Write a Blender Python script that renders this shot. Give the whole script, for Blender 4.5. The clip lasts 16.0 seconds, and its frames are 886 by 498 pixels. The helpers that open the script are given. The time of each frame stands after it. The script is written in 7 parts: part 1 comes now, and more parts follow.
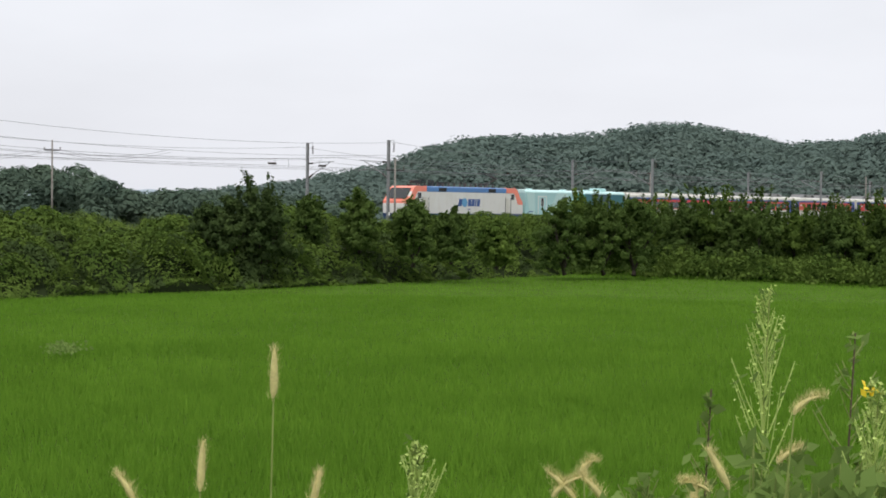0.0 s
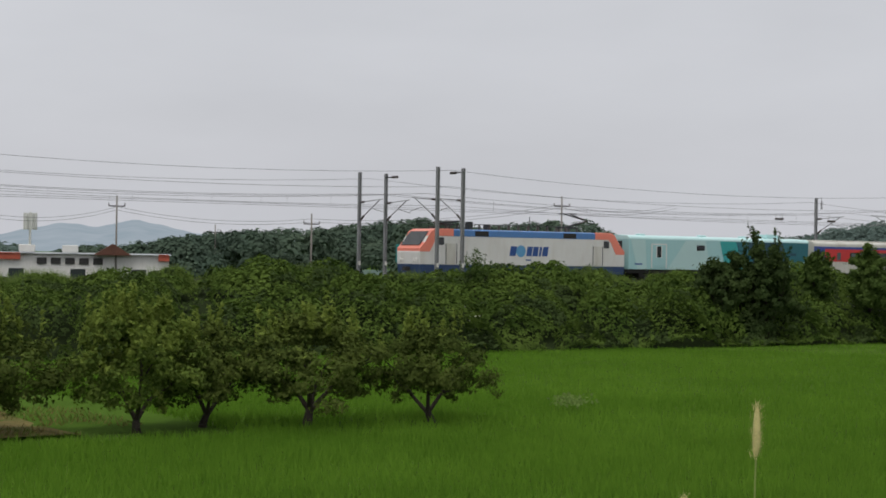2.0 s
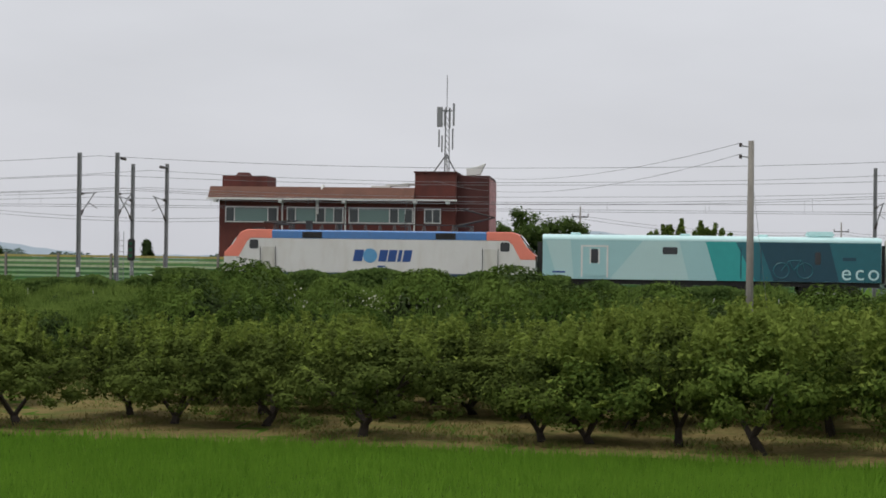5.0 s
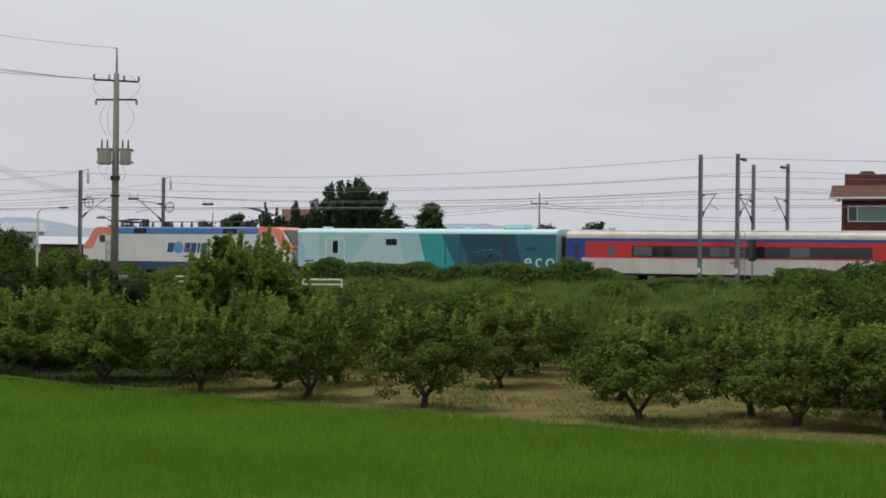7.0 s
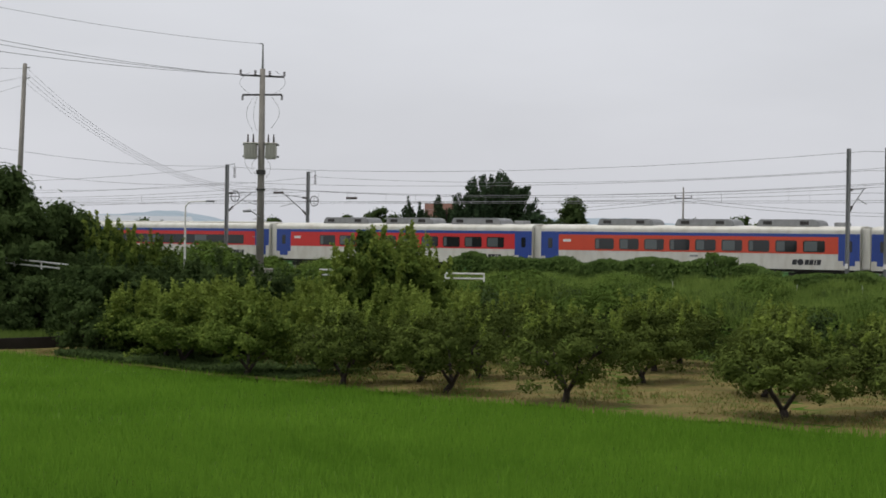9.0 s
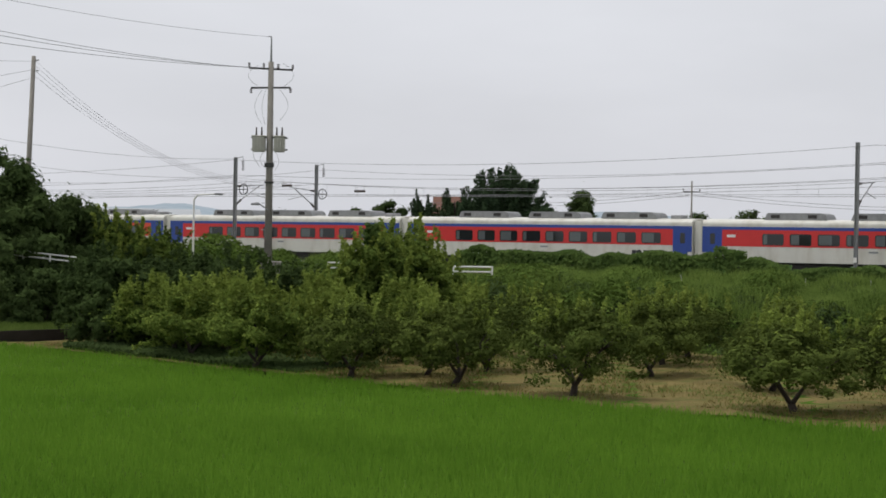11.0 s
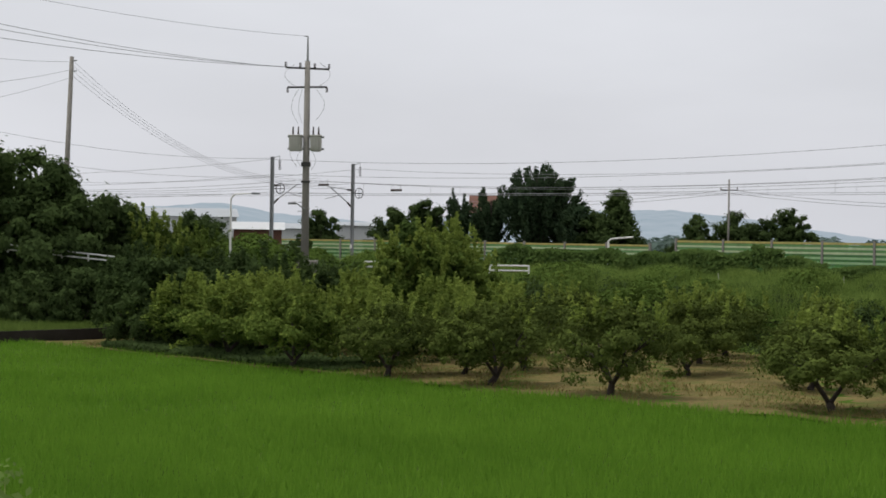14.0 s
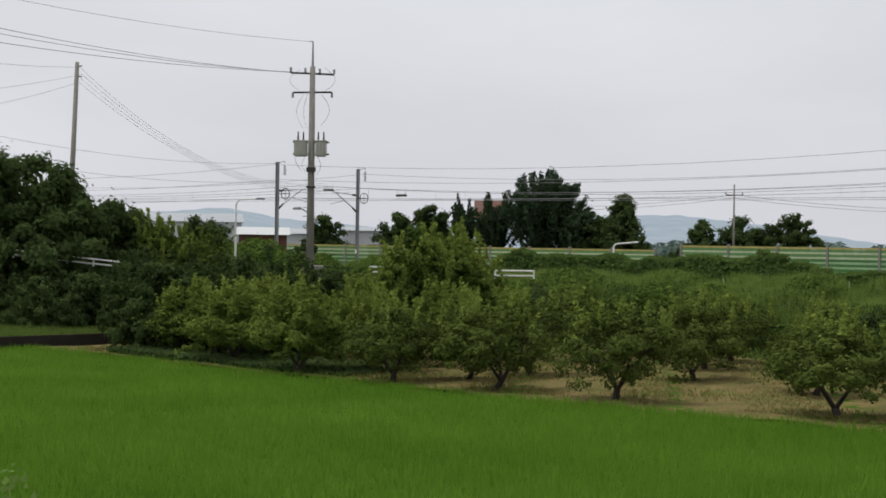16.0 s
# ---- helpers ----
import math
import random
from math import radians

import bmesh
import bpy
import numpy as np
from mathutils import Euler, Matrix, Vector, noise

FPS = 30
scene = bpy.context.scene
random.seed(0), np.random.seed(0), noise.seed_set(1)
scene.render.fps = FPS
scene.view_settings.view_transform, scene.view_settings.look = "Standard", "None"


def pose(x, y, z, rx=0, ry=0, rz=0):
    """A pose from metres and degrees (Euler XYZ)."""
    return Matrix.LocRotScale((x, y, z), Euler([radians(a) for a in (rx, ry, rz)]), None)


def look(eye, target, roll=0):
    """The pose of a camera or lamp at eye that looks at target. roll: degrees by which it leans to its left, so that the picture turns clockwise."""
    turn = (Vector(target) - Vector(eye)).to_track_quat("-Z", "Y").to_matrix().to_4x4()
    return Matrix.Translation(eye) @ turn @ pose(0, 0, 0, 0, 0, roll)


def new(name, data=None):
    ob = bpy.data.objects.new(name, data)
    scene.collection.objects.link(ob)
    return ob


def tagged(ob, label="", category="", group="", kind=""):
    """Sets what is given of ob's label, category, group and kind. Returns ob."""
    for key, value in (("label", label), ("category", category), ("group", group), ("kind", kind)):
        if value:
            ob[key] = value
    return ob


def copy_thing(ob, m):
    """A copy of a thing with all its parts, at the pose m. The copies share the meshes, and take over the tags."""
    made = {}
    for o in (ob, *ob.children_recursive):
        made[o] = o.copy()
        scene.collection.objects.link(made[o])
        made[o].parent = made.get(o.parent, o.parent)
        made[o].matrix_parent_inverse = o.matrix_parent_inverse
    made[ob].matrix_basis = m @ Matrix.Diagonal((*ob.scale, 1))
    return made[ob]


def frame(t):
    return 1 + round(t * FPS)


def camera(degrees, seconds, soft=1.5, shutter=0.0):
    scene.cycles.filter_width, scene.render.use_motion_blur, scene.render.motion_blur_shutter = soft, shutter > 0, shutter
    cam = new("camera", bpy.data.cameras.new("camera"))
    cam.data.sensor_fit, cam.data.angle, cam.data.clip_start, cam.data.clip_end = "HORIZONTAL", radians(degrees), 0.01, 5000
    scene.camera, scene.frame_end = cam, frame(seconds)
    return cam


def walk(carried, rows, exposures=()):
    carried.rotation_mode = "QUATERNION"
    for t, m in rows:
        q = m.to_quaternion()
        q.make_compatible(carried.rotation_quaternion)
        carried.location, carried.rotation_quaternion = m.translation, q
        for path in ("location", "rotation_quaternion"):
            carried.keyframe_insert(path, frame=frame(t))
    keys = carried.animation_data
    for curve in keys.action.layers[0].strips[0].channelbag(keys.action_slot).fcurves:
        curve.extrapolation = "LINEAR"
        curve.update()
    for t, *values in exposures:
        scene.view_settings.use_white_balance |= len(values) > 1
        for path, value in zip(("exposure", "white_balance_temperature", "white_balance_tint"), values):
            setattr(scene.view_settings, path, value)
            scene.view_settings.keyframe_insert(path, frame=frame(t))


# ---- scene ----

EYE = (0.0, 0.0, 6.0)
cam = camera(29.12, 16.0, soft=1.7)
PATH = [(0.0, 88.54, -0.66, -79.59), (0.5, 88.76, -0.71, -76.76), (1.0, 89.06, -0.85, -72.45), (1.5, 89.75, -0.92, -66.87),
        (2.0, 90.17, -0.96, -62.71), (2.5, 89.81, -1.11, -56.65), (3.0, 90.22, -1.33, -50.18), (3.5, 90.30, -1.52, -42.68),
        (4.0, 90.54, -1.09, -39.10), (4.5, 90.09, -0.95, -33.21), (5.0, 90.42, -0.76, -25.41), (5.2, 90.25, -0.74, -22.27),
        (5.6, 90.25, -0.73, -16.69), (6.0, 90.23, -0.71, -12.32), (6.4, 90.21, -0.69, -8.86), (6.8, 90.20, -0.67, -6.04),
        (7.1, 90.19, -0.66, -4.17), (7.3, 90.19, -0.66, -2.97), (7.5, 90.07, -0.60, -1.78), (8.0, 89.98, -0.76, -0.18),
        (8.5, 89.93, -0.88, 0.03), (9.0, 89.93, -0.89, 0.00), (11.5, 89.67, -1.00, 0.46), (12.0, 89.72, -0.95, 0.75),
        (12.5, 89.71, -0.96, 0.98), (13.0, 89.65, -0.94, 1.14), (13.5, 89.64, -0.91, 1.42), (14.0, 89.64, -0.89, 1.50),
        (14.5, 89.67, -0.87, 1.51), (15.0, 89.67, -0.84, 1.51), (15.5, 89.71, -0.86, 1.54), (16.0, 89.81, -0.87, 1.67)]
SWAY = [(0.0, 0.0), (0.5, 0.007), (1.0, 0.016), (1.5, 0.026), (2.0, 0.035), (2.5, 0.035)]  # a small step aside while turning


def eye_at(t):
    s = float(np.interp(t, [a for a, _ in SWAY], [b for _, b in SWAY]))
    return EYE[0] + 0.39 * s, EYE[1] - 0.92 * s, EYE[2]


walk(cam, [(t, pose(*eye_at(t), a, b, c)) for t, a, b, c in PATH],
     exposures=[(0.0, 0.36), (0.5, 0.3), (1.0, 0.16), (1.5, -0.03), (2.0, -0.19), (3.0, -0.22), (3.5, -0.25), (4.0, -0.18), (4.5, -0.16), (5.0, -0.04), (7.5, -0.08), (9.0, -0.03), (11.5, 0.05), (16.0, 0.05)])

# ---- light: a bright overcast sky, with a weak wide sun ----
SUN_AZ, SUN_EL = radians(262), radians(64)  # clockwise from +y
world = bpy.data.worlds.new("overcast")
scene.world = world
world.use_nodes = True
wn, wl = world.node_tree.nodes, world.node_tree.links
wn.clear()
w_out = wn.new("ShaderNodeOutputWorld")
w_bg = wn.new("ShaderNodeBackground")
w_sky = wn.new("ShaderNodeTexSky")
w_sky.sky_type, w_sky.sun_disc = 'NISHITA', False
w_sky.sun_elevation, w_sky.sun_rotation, w_sky.air_density, w_sky.dust_density = SUN_EL, SUN_AZ, 1.0, 4.0
w_tc = wn.new("ShaderNodeTexCoord")
w_sep = wn.new("ShaderNodeSeparateXYZ")
w_ramp = wn.new("ShaderNodeValToRGB")
w_ramp.color_ramp.elements[0].position, w_ramp.color_ramp.elements[0].color = 0.0, (6.9, 7.0, 7.5, 1)
w_ramp.color_ramp.elements[1].position, w_ramp.color_ramp.elements[1].color = 0.5, (8.6, 8.7, 8.9, 1)
w_noise = wn.new("ShaderNodeTexNoise")
w_noise.inputs["Scale"].default_value, w_noise.inputs["Detail"].default_value = 3.0, 5.0
w_map = wn.new("ShaderNodeMapping")
w_map.inputs["Scale"].default_value = (1, 1, 3.5)
w_mr = wn.new("ShaderNodeMapRange")
w_mr.inputs["From Min"].default_value, w_mr.inputs["From Max"].default_value = 0.3, 0.7
w_mr.inputs["To Min"].default_value, w_mr.inputs["To Max"].default_value = 0.93, 1.06
w_mul = wn.new("ShaderNodeVectorMath")
w_mul.operation = 'SCALE'
w_mix = wn.new("ShaderNodeMix")
w_mix.data_type = 'RGBA'
w_mix.inputs["Factor"].default_value = 0.9
w_bg.inputs["Strength"].default_value = 0.1
wl.new(w_tc.outputs["Generated"], w_sep.inputs[0])
wl.new(w_sep.outputs["Z"], w_ramp.inputs[0])
wl.new(w_tc.outputs["Generated"], w_map.inputs[0])
wl.new(w_map.outputs[0], w_noise.inputs["Vector"])
wl.new(w_noise.outputs["Fac"], w_mr.inputs[0])
wl.new(w_ramp.outputs[0], w_mul.inputs[0])
wl.new(w_mr.outputs[0], w_mul.inputs["Scale"])
wl.new(w_sky.outputs[0], w_mix.inputs["A"])
wl.new(w_mul.outputs[0], w_mix.inputs["B"])
wl.new(w_mix.outputs["Result"], w_bg.inputs["Color"])
wl.new(w_bg.outputs[0], w_out.inputs[0])
sun_data = bpy.data.lights.new("sun", 'SUN')
sun_data.energy, sun_data.angle, sun_data.color = 1.7, radians(20), (1.0, 0.97, 0.92)
sun = new("sun", sun_data)
sun.matrix_world = look((0, 0, 60), (-60 * math.sin(SUN_AZ) * math.cos(SUN_EL), -60 * math.cos(SUN_AZ) * math.cos(SUN_EL), 60 - 60 * math.sin(SUN_EL)))

# ---- the line of the railway: u runs along it, v across it from the near track, z up ----
AZ = radians(-30.84)
EX, EY = math.cos(AZ), math.sin(AZ)
NX, NY = -math.sin(AZ), math.cos(AZ)
DT = 106.2
RAIL = 4.0


def bow(u):
    return 0.0003 * u * u


def tp(u, v, z=0.0):
    """World place of a point of the railway's frame."""
    w = DT + bow(u) + v
    return Vector((EX * u + NX * w, EY * u + NY * w, z))


def tyaw(u):
    return math.degrees(AZ) + math.degrees(math.atan(0.0006 * u))


def tpose(u, v, z, turn=0.0):
    p = tp(u, v, z)
    return pose(p.x, p.y, p.z, 0, 0, tyaw(u) + turn)


def fp(u, n, z=0.0):
    """World place from u and the straight distance n in front of the camera, square to the railway."""
    return Vector((EX * u + NX * n, EY * u + NY * n, z))


def polar(az, d, z=0.0):
    a = radians(az)
    return Vector((-math.sin(a) * d, math.cos(a) * d, z))


# ---- materials ----
def mat(name, color, rough=0.6, metal=0.0, spread=0.12, scale=2.0, bump=0.0, fine=30.0, dirt=None, dirt_amount=0.0):
    """A painted, cast or earthen surface: two scales of noise in its colour, optional dirt and relief."""
    m = bpy.data.materials.new(name)
    m.use_nodes = True
    n, l = m.node_tree.nodes, m.node_tree.links
    b = n["Principled BSDF"]
    b.inputs["Roughness"].default_value, b.inputs["Metallic"].default_value = rough, metal
    if rough >= 0.95:
        b.inputs["Specular IOR Level"].default_value = 0.02
    tc = n.new("ShaderNodeTexCoord")
    big, small = n.new("ShaderNodeTexNoise"), n.new("ShaderNodeTexNoise")
    big.inputs["Scale"].default_value, small.inputs["Scale"].default_value = scale, fine
    big.inputs["Detail"].default_value = 4
    l.new(tc.outputs["Object"], big.inputs["Vector"])
    l.new(tc.outputs["Object"], small.inputs["Vector"])
    add = n.new("ShaderNodeMath")
    add.operation = 'ADD'
    l.new(big.outputs["Fac"], add.inputs[0])
    l.new(small.outputs["Fac"], add.inputs[1])
    mr = n.new("ShaderNodeMapRange")
    mr.inputs["From Min"].default_value, mr.inputs["From Max"].default_value = 0.6, 1.4
    mr.inputs["To Min"].default_value, mr.inputs["To Max"].default_value = 1 - spread, 1 + spread
    l.new(add.outputs[0], mr.inputs[0])
    sc = n.new("ShaderNodeVectorMath")
    sc.operation = 'SCALE'
    sc.inputs[0].default_value = color
    l.new(mr.outputs[0], sc.inputs["Scale"])
    last = sc.outputs[0]
    if dirt:
        dn = n.new("ShaderNodeTexNoise")
        dn.inputs["Scale"].default_value, dn.inputs["Detail"].default_value = scale * 2.3, 8
        dm = n.new("ShaderNodeMapping")
        dm.inputs["Scale"].default_value = (1.0, 1.0, 0.25)
        l.new(tc.outputs["Object"], dm.inputs[0])
        l.new(dm.outputs[0], dn.inputs["Vector"])
        dr = n.new("ShaderNodeMapRange")
        dr.inputs["From Min"].default_value, dr.inputs["From Max"].default_value = 0.45, 0.75
        dr.inputs["To Max"].default_value = dirt_amount
        l.new(dn.outputs["Fac"], dr.inputs[0])
        mx = n.new("ShaderNodeMix")
        mx.data_type = 'RGBA'
        mx.inputs["B"].default_value = (*dirt, 1)
        l.new(dr.outputs[0], mx.inputs["Factor"])
        l.new(last, mx.inputs["A"])
        last = mx.outputs["Result"]
    l.new(last, b.inputs["Base Color"])
    if bump:
        bp = n.new("ShaderNodeBump")
        bp.inputs["Strength"].default_value, bp.inputs["Distance"].default_value = bump, 0.02
        l.new(small.outputs["Fac"], bp.inputs["Height"])
        l.new(bp.outputs[0], b.inputs["Normal"])
    return m


def leaf_mat(name, dark, light, patch=0.25, through_light=0.35, island=0.24, whole=0.16, clump=2.2):
    """Foliage: every leaf has its own shade between two greens, with clumps and larger patches over the plant."""
    m = bpy.data.materials.new(name)
    m.use_nodes = True
    n, l = m.node_tree.nodes, m.node_tree.links
    n.remove(n["Principled BSDF"])
    geo = n.new("ShaderNodeNewGeometry")
    info = n.new("ShaderNodeObjectInfo")
    total = None
    rest = 1.0 - island - whole
    for scale, share in ((patch, rest * 0.55), (clump, rest * 0.45)):
        nz = n.new("ShaderNodeTexNoise")
        nz.inputs["Scale"].default_value, nz.inputs["Detail"].default_value = scale, 3
        l.new(geo.outputs["Position"], nz.inputs["Vector"])
        mr = n.new("ShaderNodeMapRange")
        mr.inputs["From Min"].default_value, mr.inputs["From Max"].default_value = 0.32, 0.68
        mr.inputs["To Max"].default_value = share
        l.new(nz.outputs["Fac"], mr.inputs[0])
        if total is None:
            total = mr.outputs[0]
        else:
            add = n.new("ShaderNodeMath")
            add.operation = 'ADD'
            l.new(total, add.inputs[0])
            l.new(mr.outputs[0], add.inputs[1])
            total = add.outputs[0]
    for source, share in ((geo.outputs["Random Per Island"], island), (info.outputs["Random"], whole)):
        ma = n.new("ShaderNodeMath")
        ma.operation = 'MULTIPLY_ADD'
        ma.inputs[1].default_value = share
        l.new(source, ma.inputs[0])
        l.new(total, ma.inputs[2])
        total = ma.outputs[0]
    mx = n.new("ShaderNodeMix")
    mx.data_type = 'RGBA'
    mx.inputs["A"].default_value, mx.inputs["B"].default_value = (*dark, 1), (*light, 1)
    l.new(total, mx.inputs["Factor"])
    b = n.new("ShaderNodeBsdfDiffuse")
    tr = n.new("ShaderNodeBsdfTranslucent")
    ms = n.new("ShaderNodeMixShader")
    ms.inputs[0].default_value = through_light
    for node in (b, tr):
        l.new(mx.outputs["Result"], node.inputs["Color"])
    l.new(b.outputs[0], ms.inputs[1])
    l.new(tr.outputs[0], ms.inputs[2])
    l.new(ms.outputs[0], n["Material Output"].inputs["Surface"])
    return m


def glass_mat(name, tint=(0.03, 0.035, 0.04), rough=0.08):
    m = bpy.data.materials.new(name)
    m.use_nodes = True
    b = m.node_tree.nodes["Principled BSDF"]
    b.inputs["Base Color"].default_value = (*tint, 1)
    b.inputs["Roughness"].default_value = rough
    b.inputs["Specular IOR Level"].default_value = 0.6
    return m


M_BARK = mat("bark", (0.035, 0.026, 0.02), 0.9, spread=0.4, scale=6, bump=0.6, fine=40)
M_CONCRETE = mat("concrete_pole", (0.215, 0.20, 0.178), 0.85, spread=0.25, scale=1.5, bump=0.2, dirt=(0.12, 0.11, 0.10), dirt_amount=0.5)
M_STEEL = mat("galvanised_steel", (0.25, 0.255, 0.26), 0.6, 0.25, spread=0.2)
M_DARKSTEEL = mat("dark_steel", (0.045, 0.043, 0.042), 0.6, 0.3, spread=0.3)
M_WIRE = mat("wire", (0.17, 0.17, 0.18), 0.6, 0.2)
M_TANK = mat("transformer_grey", (0.46, 0.45, 0.41), 0.55, spread=0.1, dirt=(0.25, 0.22, 0.18), dirt_amount=0.5)
M_INSUL = mat("insulator", (0.05, 0.035, 0.03), 0.3)
M_ORCHARD = leaf_mat("orchard_leaves", (0.032, 0.060, 0.014), (0.146, 0.198, 0.040), 0.5, 0.18)
M_OLIVE = leaf_mat("olive_orchard_leaves", (0.022, 0.036, 0.011), (0.122, 0.157, 0.036), 0.5, 0.18)
M_SHOOT = leaf_mat("young_orchard_leaves", (0.105, 0.152, 0.031), (0.275, 0.340, 0.073), 0.6, 0.4)
M_SHRUB = leaf_mat("shrub_leaves", (0.030, 0.058, 0.017), (0.122, 0.180, 0.046), 0.45, 0.3)
M_KUDZU = leaf_mat("vine_leaves", (0.028, 0.058, 0.013), (0.150, 0.218, 0.046), 0.35, 0.3, 0.2, 0.0, 1.1)
M_DARKLEAF = leaf_mat("dark_leaves", (0.024, 0.042, 0.017), (0.090, 0.130, 0.042), 0.4, 0.3)
M_PINE = leaf_mat("conifer_leaves", (0.024, 0.044, 0.026), (0.072, 0.108, 0.050), 0.4, 0.3)
# Far leaves paled and blued: distance haze painted into the colour.
M_FAR = leaf_mat("hazed_far_leaves", (0.112, 0.155, 0.143), (0.142, 0.190, 0.160), 0.05, 0.35, 0.1, 0.0, 0.25)
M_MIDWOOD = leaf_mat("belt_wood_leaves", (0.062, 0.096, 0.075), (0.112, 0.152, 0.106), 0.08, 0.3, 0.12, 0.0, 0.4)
M_RICE = leaf_mat("rice_blades", (0.094, 0.200, 0.020), (0.182, 0.332, 0.038), 0.12, 0.5, 0.3, 0.0, 1.2)
M_GRASS = leaf_mat("grass_blades", (0.07, 0.12, 0.022), (0.19, 0.26, 0.065), 0.3, 0.4)
M_BANKGRASS = leaf_mat("bank_grass_blades", (0.088, 0.155, 0.032), (0.250, 0.330, 0.082), 0.25, 0.4)
M_DRYGRASS = leaf_mat("dry_grass_blades", (0.13, 0.11, 0.04), (0.27, 0.24, 0.09), 0.3, 0.3)
M_FLOWER = leaf_mat("pale_flowers", (0.30, 0.32, 0.18), (0.66, 0.66, 0.54), 0.5, 0.3)
M_SOIL = mat("paddy_soil", (0.060, 0.115, 0.014), 1.0, spread=0.35, scale=0.3, fine=6)
M_ORSOIL = mat("orchard_floor", (0.158, 0.124, 0.052), 0.95, spread=0.5, scale=0.35, bump=0.5, fine=7, dirt=(0.06, 0.10, 0.02), dirt_amount=0.8)
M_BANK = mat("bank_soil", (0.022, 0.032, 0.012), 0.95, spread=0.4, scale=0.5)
# Hill ground takes the same haze-tinted tone, to fill gaps between crowns.
M_HILL = mat("hazed_hill_ground", (0.095, 0.135, 0.115), 1.0, spread=0.3, scale=0.05, fine=0.6)
M_BALLAST = mat("ballast", (0.16, 0.145, 0.13), 0.95, spread=0.5, scale=3, bump=0.8, fine=14)

rng = np.random.default_rng(7)


# ---- mesh helpers ----
def part(name, bm, material, parent=None, label="", smooth=False):
    me = bpy.data.meshes.new(name)
    bm.to_mesh(me)
    bm.free()
    me.materials.append(material)
    if smooth:
        me.polygons.foreach_set("use_smooth", [True] * len(me.polygons))
    ob = new(name, me)
    if parent is not None:
        ob.parent = parent
    if label:
        ob["label"] = label
    return ob


def mesh_np(name, verts, faces, material, parent=None, smooth=False):
    """A mesh from arrays: faces is an (n, 3) or (n, 4) array."""
    me = bpy.data.meshes.new(name)
    k = faces.shape[1]
    me.vertices.add(len(verts))
    me.vertices.foreach_set("co", np.ascontiguousarray(verts, dtype=np.float32).ravel())
    me.loops.add(faces.size)
    me.loops.foreach_set("vertex_index", np.ascontiguousarray(faces, dtype=np.int32).ravel())
    me.polygons.add(len(faces))
    me.polygons.foreach_set("loop_start", np.arange(0, faces.size, k, dtype=np.int32))
    me.update(calc_edges=True)
    if smooth:
        me.polygons.foreach_set("use_smooth", [True] * len(faces))
    me.materials.append(material)
    ob = new(name, me)
    if parent is not None:
        ob.parent = parent
    return ob


def empty(name, m=None):
    ob = new(name)
    ob.empty_display_size = 0.1
    if m is not None:
        ob.matrix_world = m
    return ob


def box(bm, x0, x1, y0, y1, z0, z1):
    g = bmesh.ops.create_cube(bm, size=1.0, matrix=Matrix.LocRotScale(((x0 + x1) / 2, (y0 + y1) / 2, (z0 + z1) / 2), None, (x1 - x0, y1 - y0, z1 - z0)))
    return g["verts"]


def boxes(*rows):
    bm = bmesh.new()
    for r in rows:
        box(bm, *r)
    return bm


def bevelled(bm, w=0.02, seg=2):
    bmesh.ops.bevel(bm, geom=bm.edges[:], offset=w, segments=seg, affect='EDGES', clamp_overlap=True)
    return bm


def tube(bm, a, b, r0, r1=None, seg=8):
    """A round bar from a to b."""
    a, b = Vector(a), Vector(b)
    r1 = r0 if r1 is None else r1
    d = b - a
    m = Matrix.Translation((a + b) / 2) @ d.to_track_quat('Z', 'Y').to_matrix().to_4x4()
    bmesh.ops.create_cone(bm, cap_ends=True, segments=seg, radius1=r0, radius2=r1, depth=d.length, matrix=m)
    return bm


def bars(*rows, seg=8):
    bm = bmesh.new()
    for r in rows:
        tube(bm, *r, seg=seg)
    return bm


def prism(pts, y0, y1):
    """An outline in x, z drawn out from y0 to y1."""
    bm = bmesh.new()
    lo = [bm.verts.new((x, y0, z)) for x, z in pts]
    hi = [bm.verts.new((x, y1, z)) for x, z in pts]
    bm.faces.new(lo)
    bm.faces.new(hi[::-1])
    for i in range(len(pts)):
        j = (i + 1) % len(pts)
        bm.faces.new((lo[j], lo[i], hi[i], hi[j]))
    bmesh.ops.recalc_face_normals(bm, faces=bm.faces[:])
    return bm


def leaves(points, size, up=0.35, long=1.5, r=rng, out=None, fine=False):
    """A leaf at every point, each turned its own way, four-cornered or (fine) three-cornered. Gives vertices and faces."""
    k = len(points)
    nrm = r.normal(size=(k, 3))
    if out is not None:
        nrm = nrm * 0.42 + out
    nrm[:, 2] += up
    nrm /= np.linalg.norm(nrm, axis=1)[:, None]
    a = np.cross(nrm, r.normal(size=(k, 3)))
    a /= np.linalg.norm(a, axis=1)[:, None] + 1e-9
    b = np.cross(nrm, a)
    s = (np.asarray(size) * r.uniform(0.6, 1.3, k))[:, None]
    a, b = a * s * long / 2, b * s / 2
    if fine:
        v = np.stack([points - a, points + a * 0.6 + b, points + a - b], 1).reshape(-1, 3)
        return v, np.arange(3 * k, dtype=np.int32).reshape(-1, 3)
    v = np.stack([points - a, points + b + nrm * s * 0.12, points + a, points - b + nrm * s * 0.12], 1).reshape(-1, 3)
    return v, np.arange(4 * k, dtype=np.int32).reshape(-1, 4)


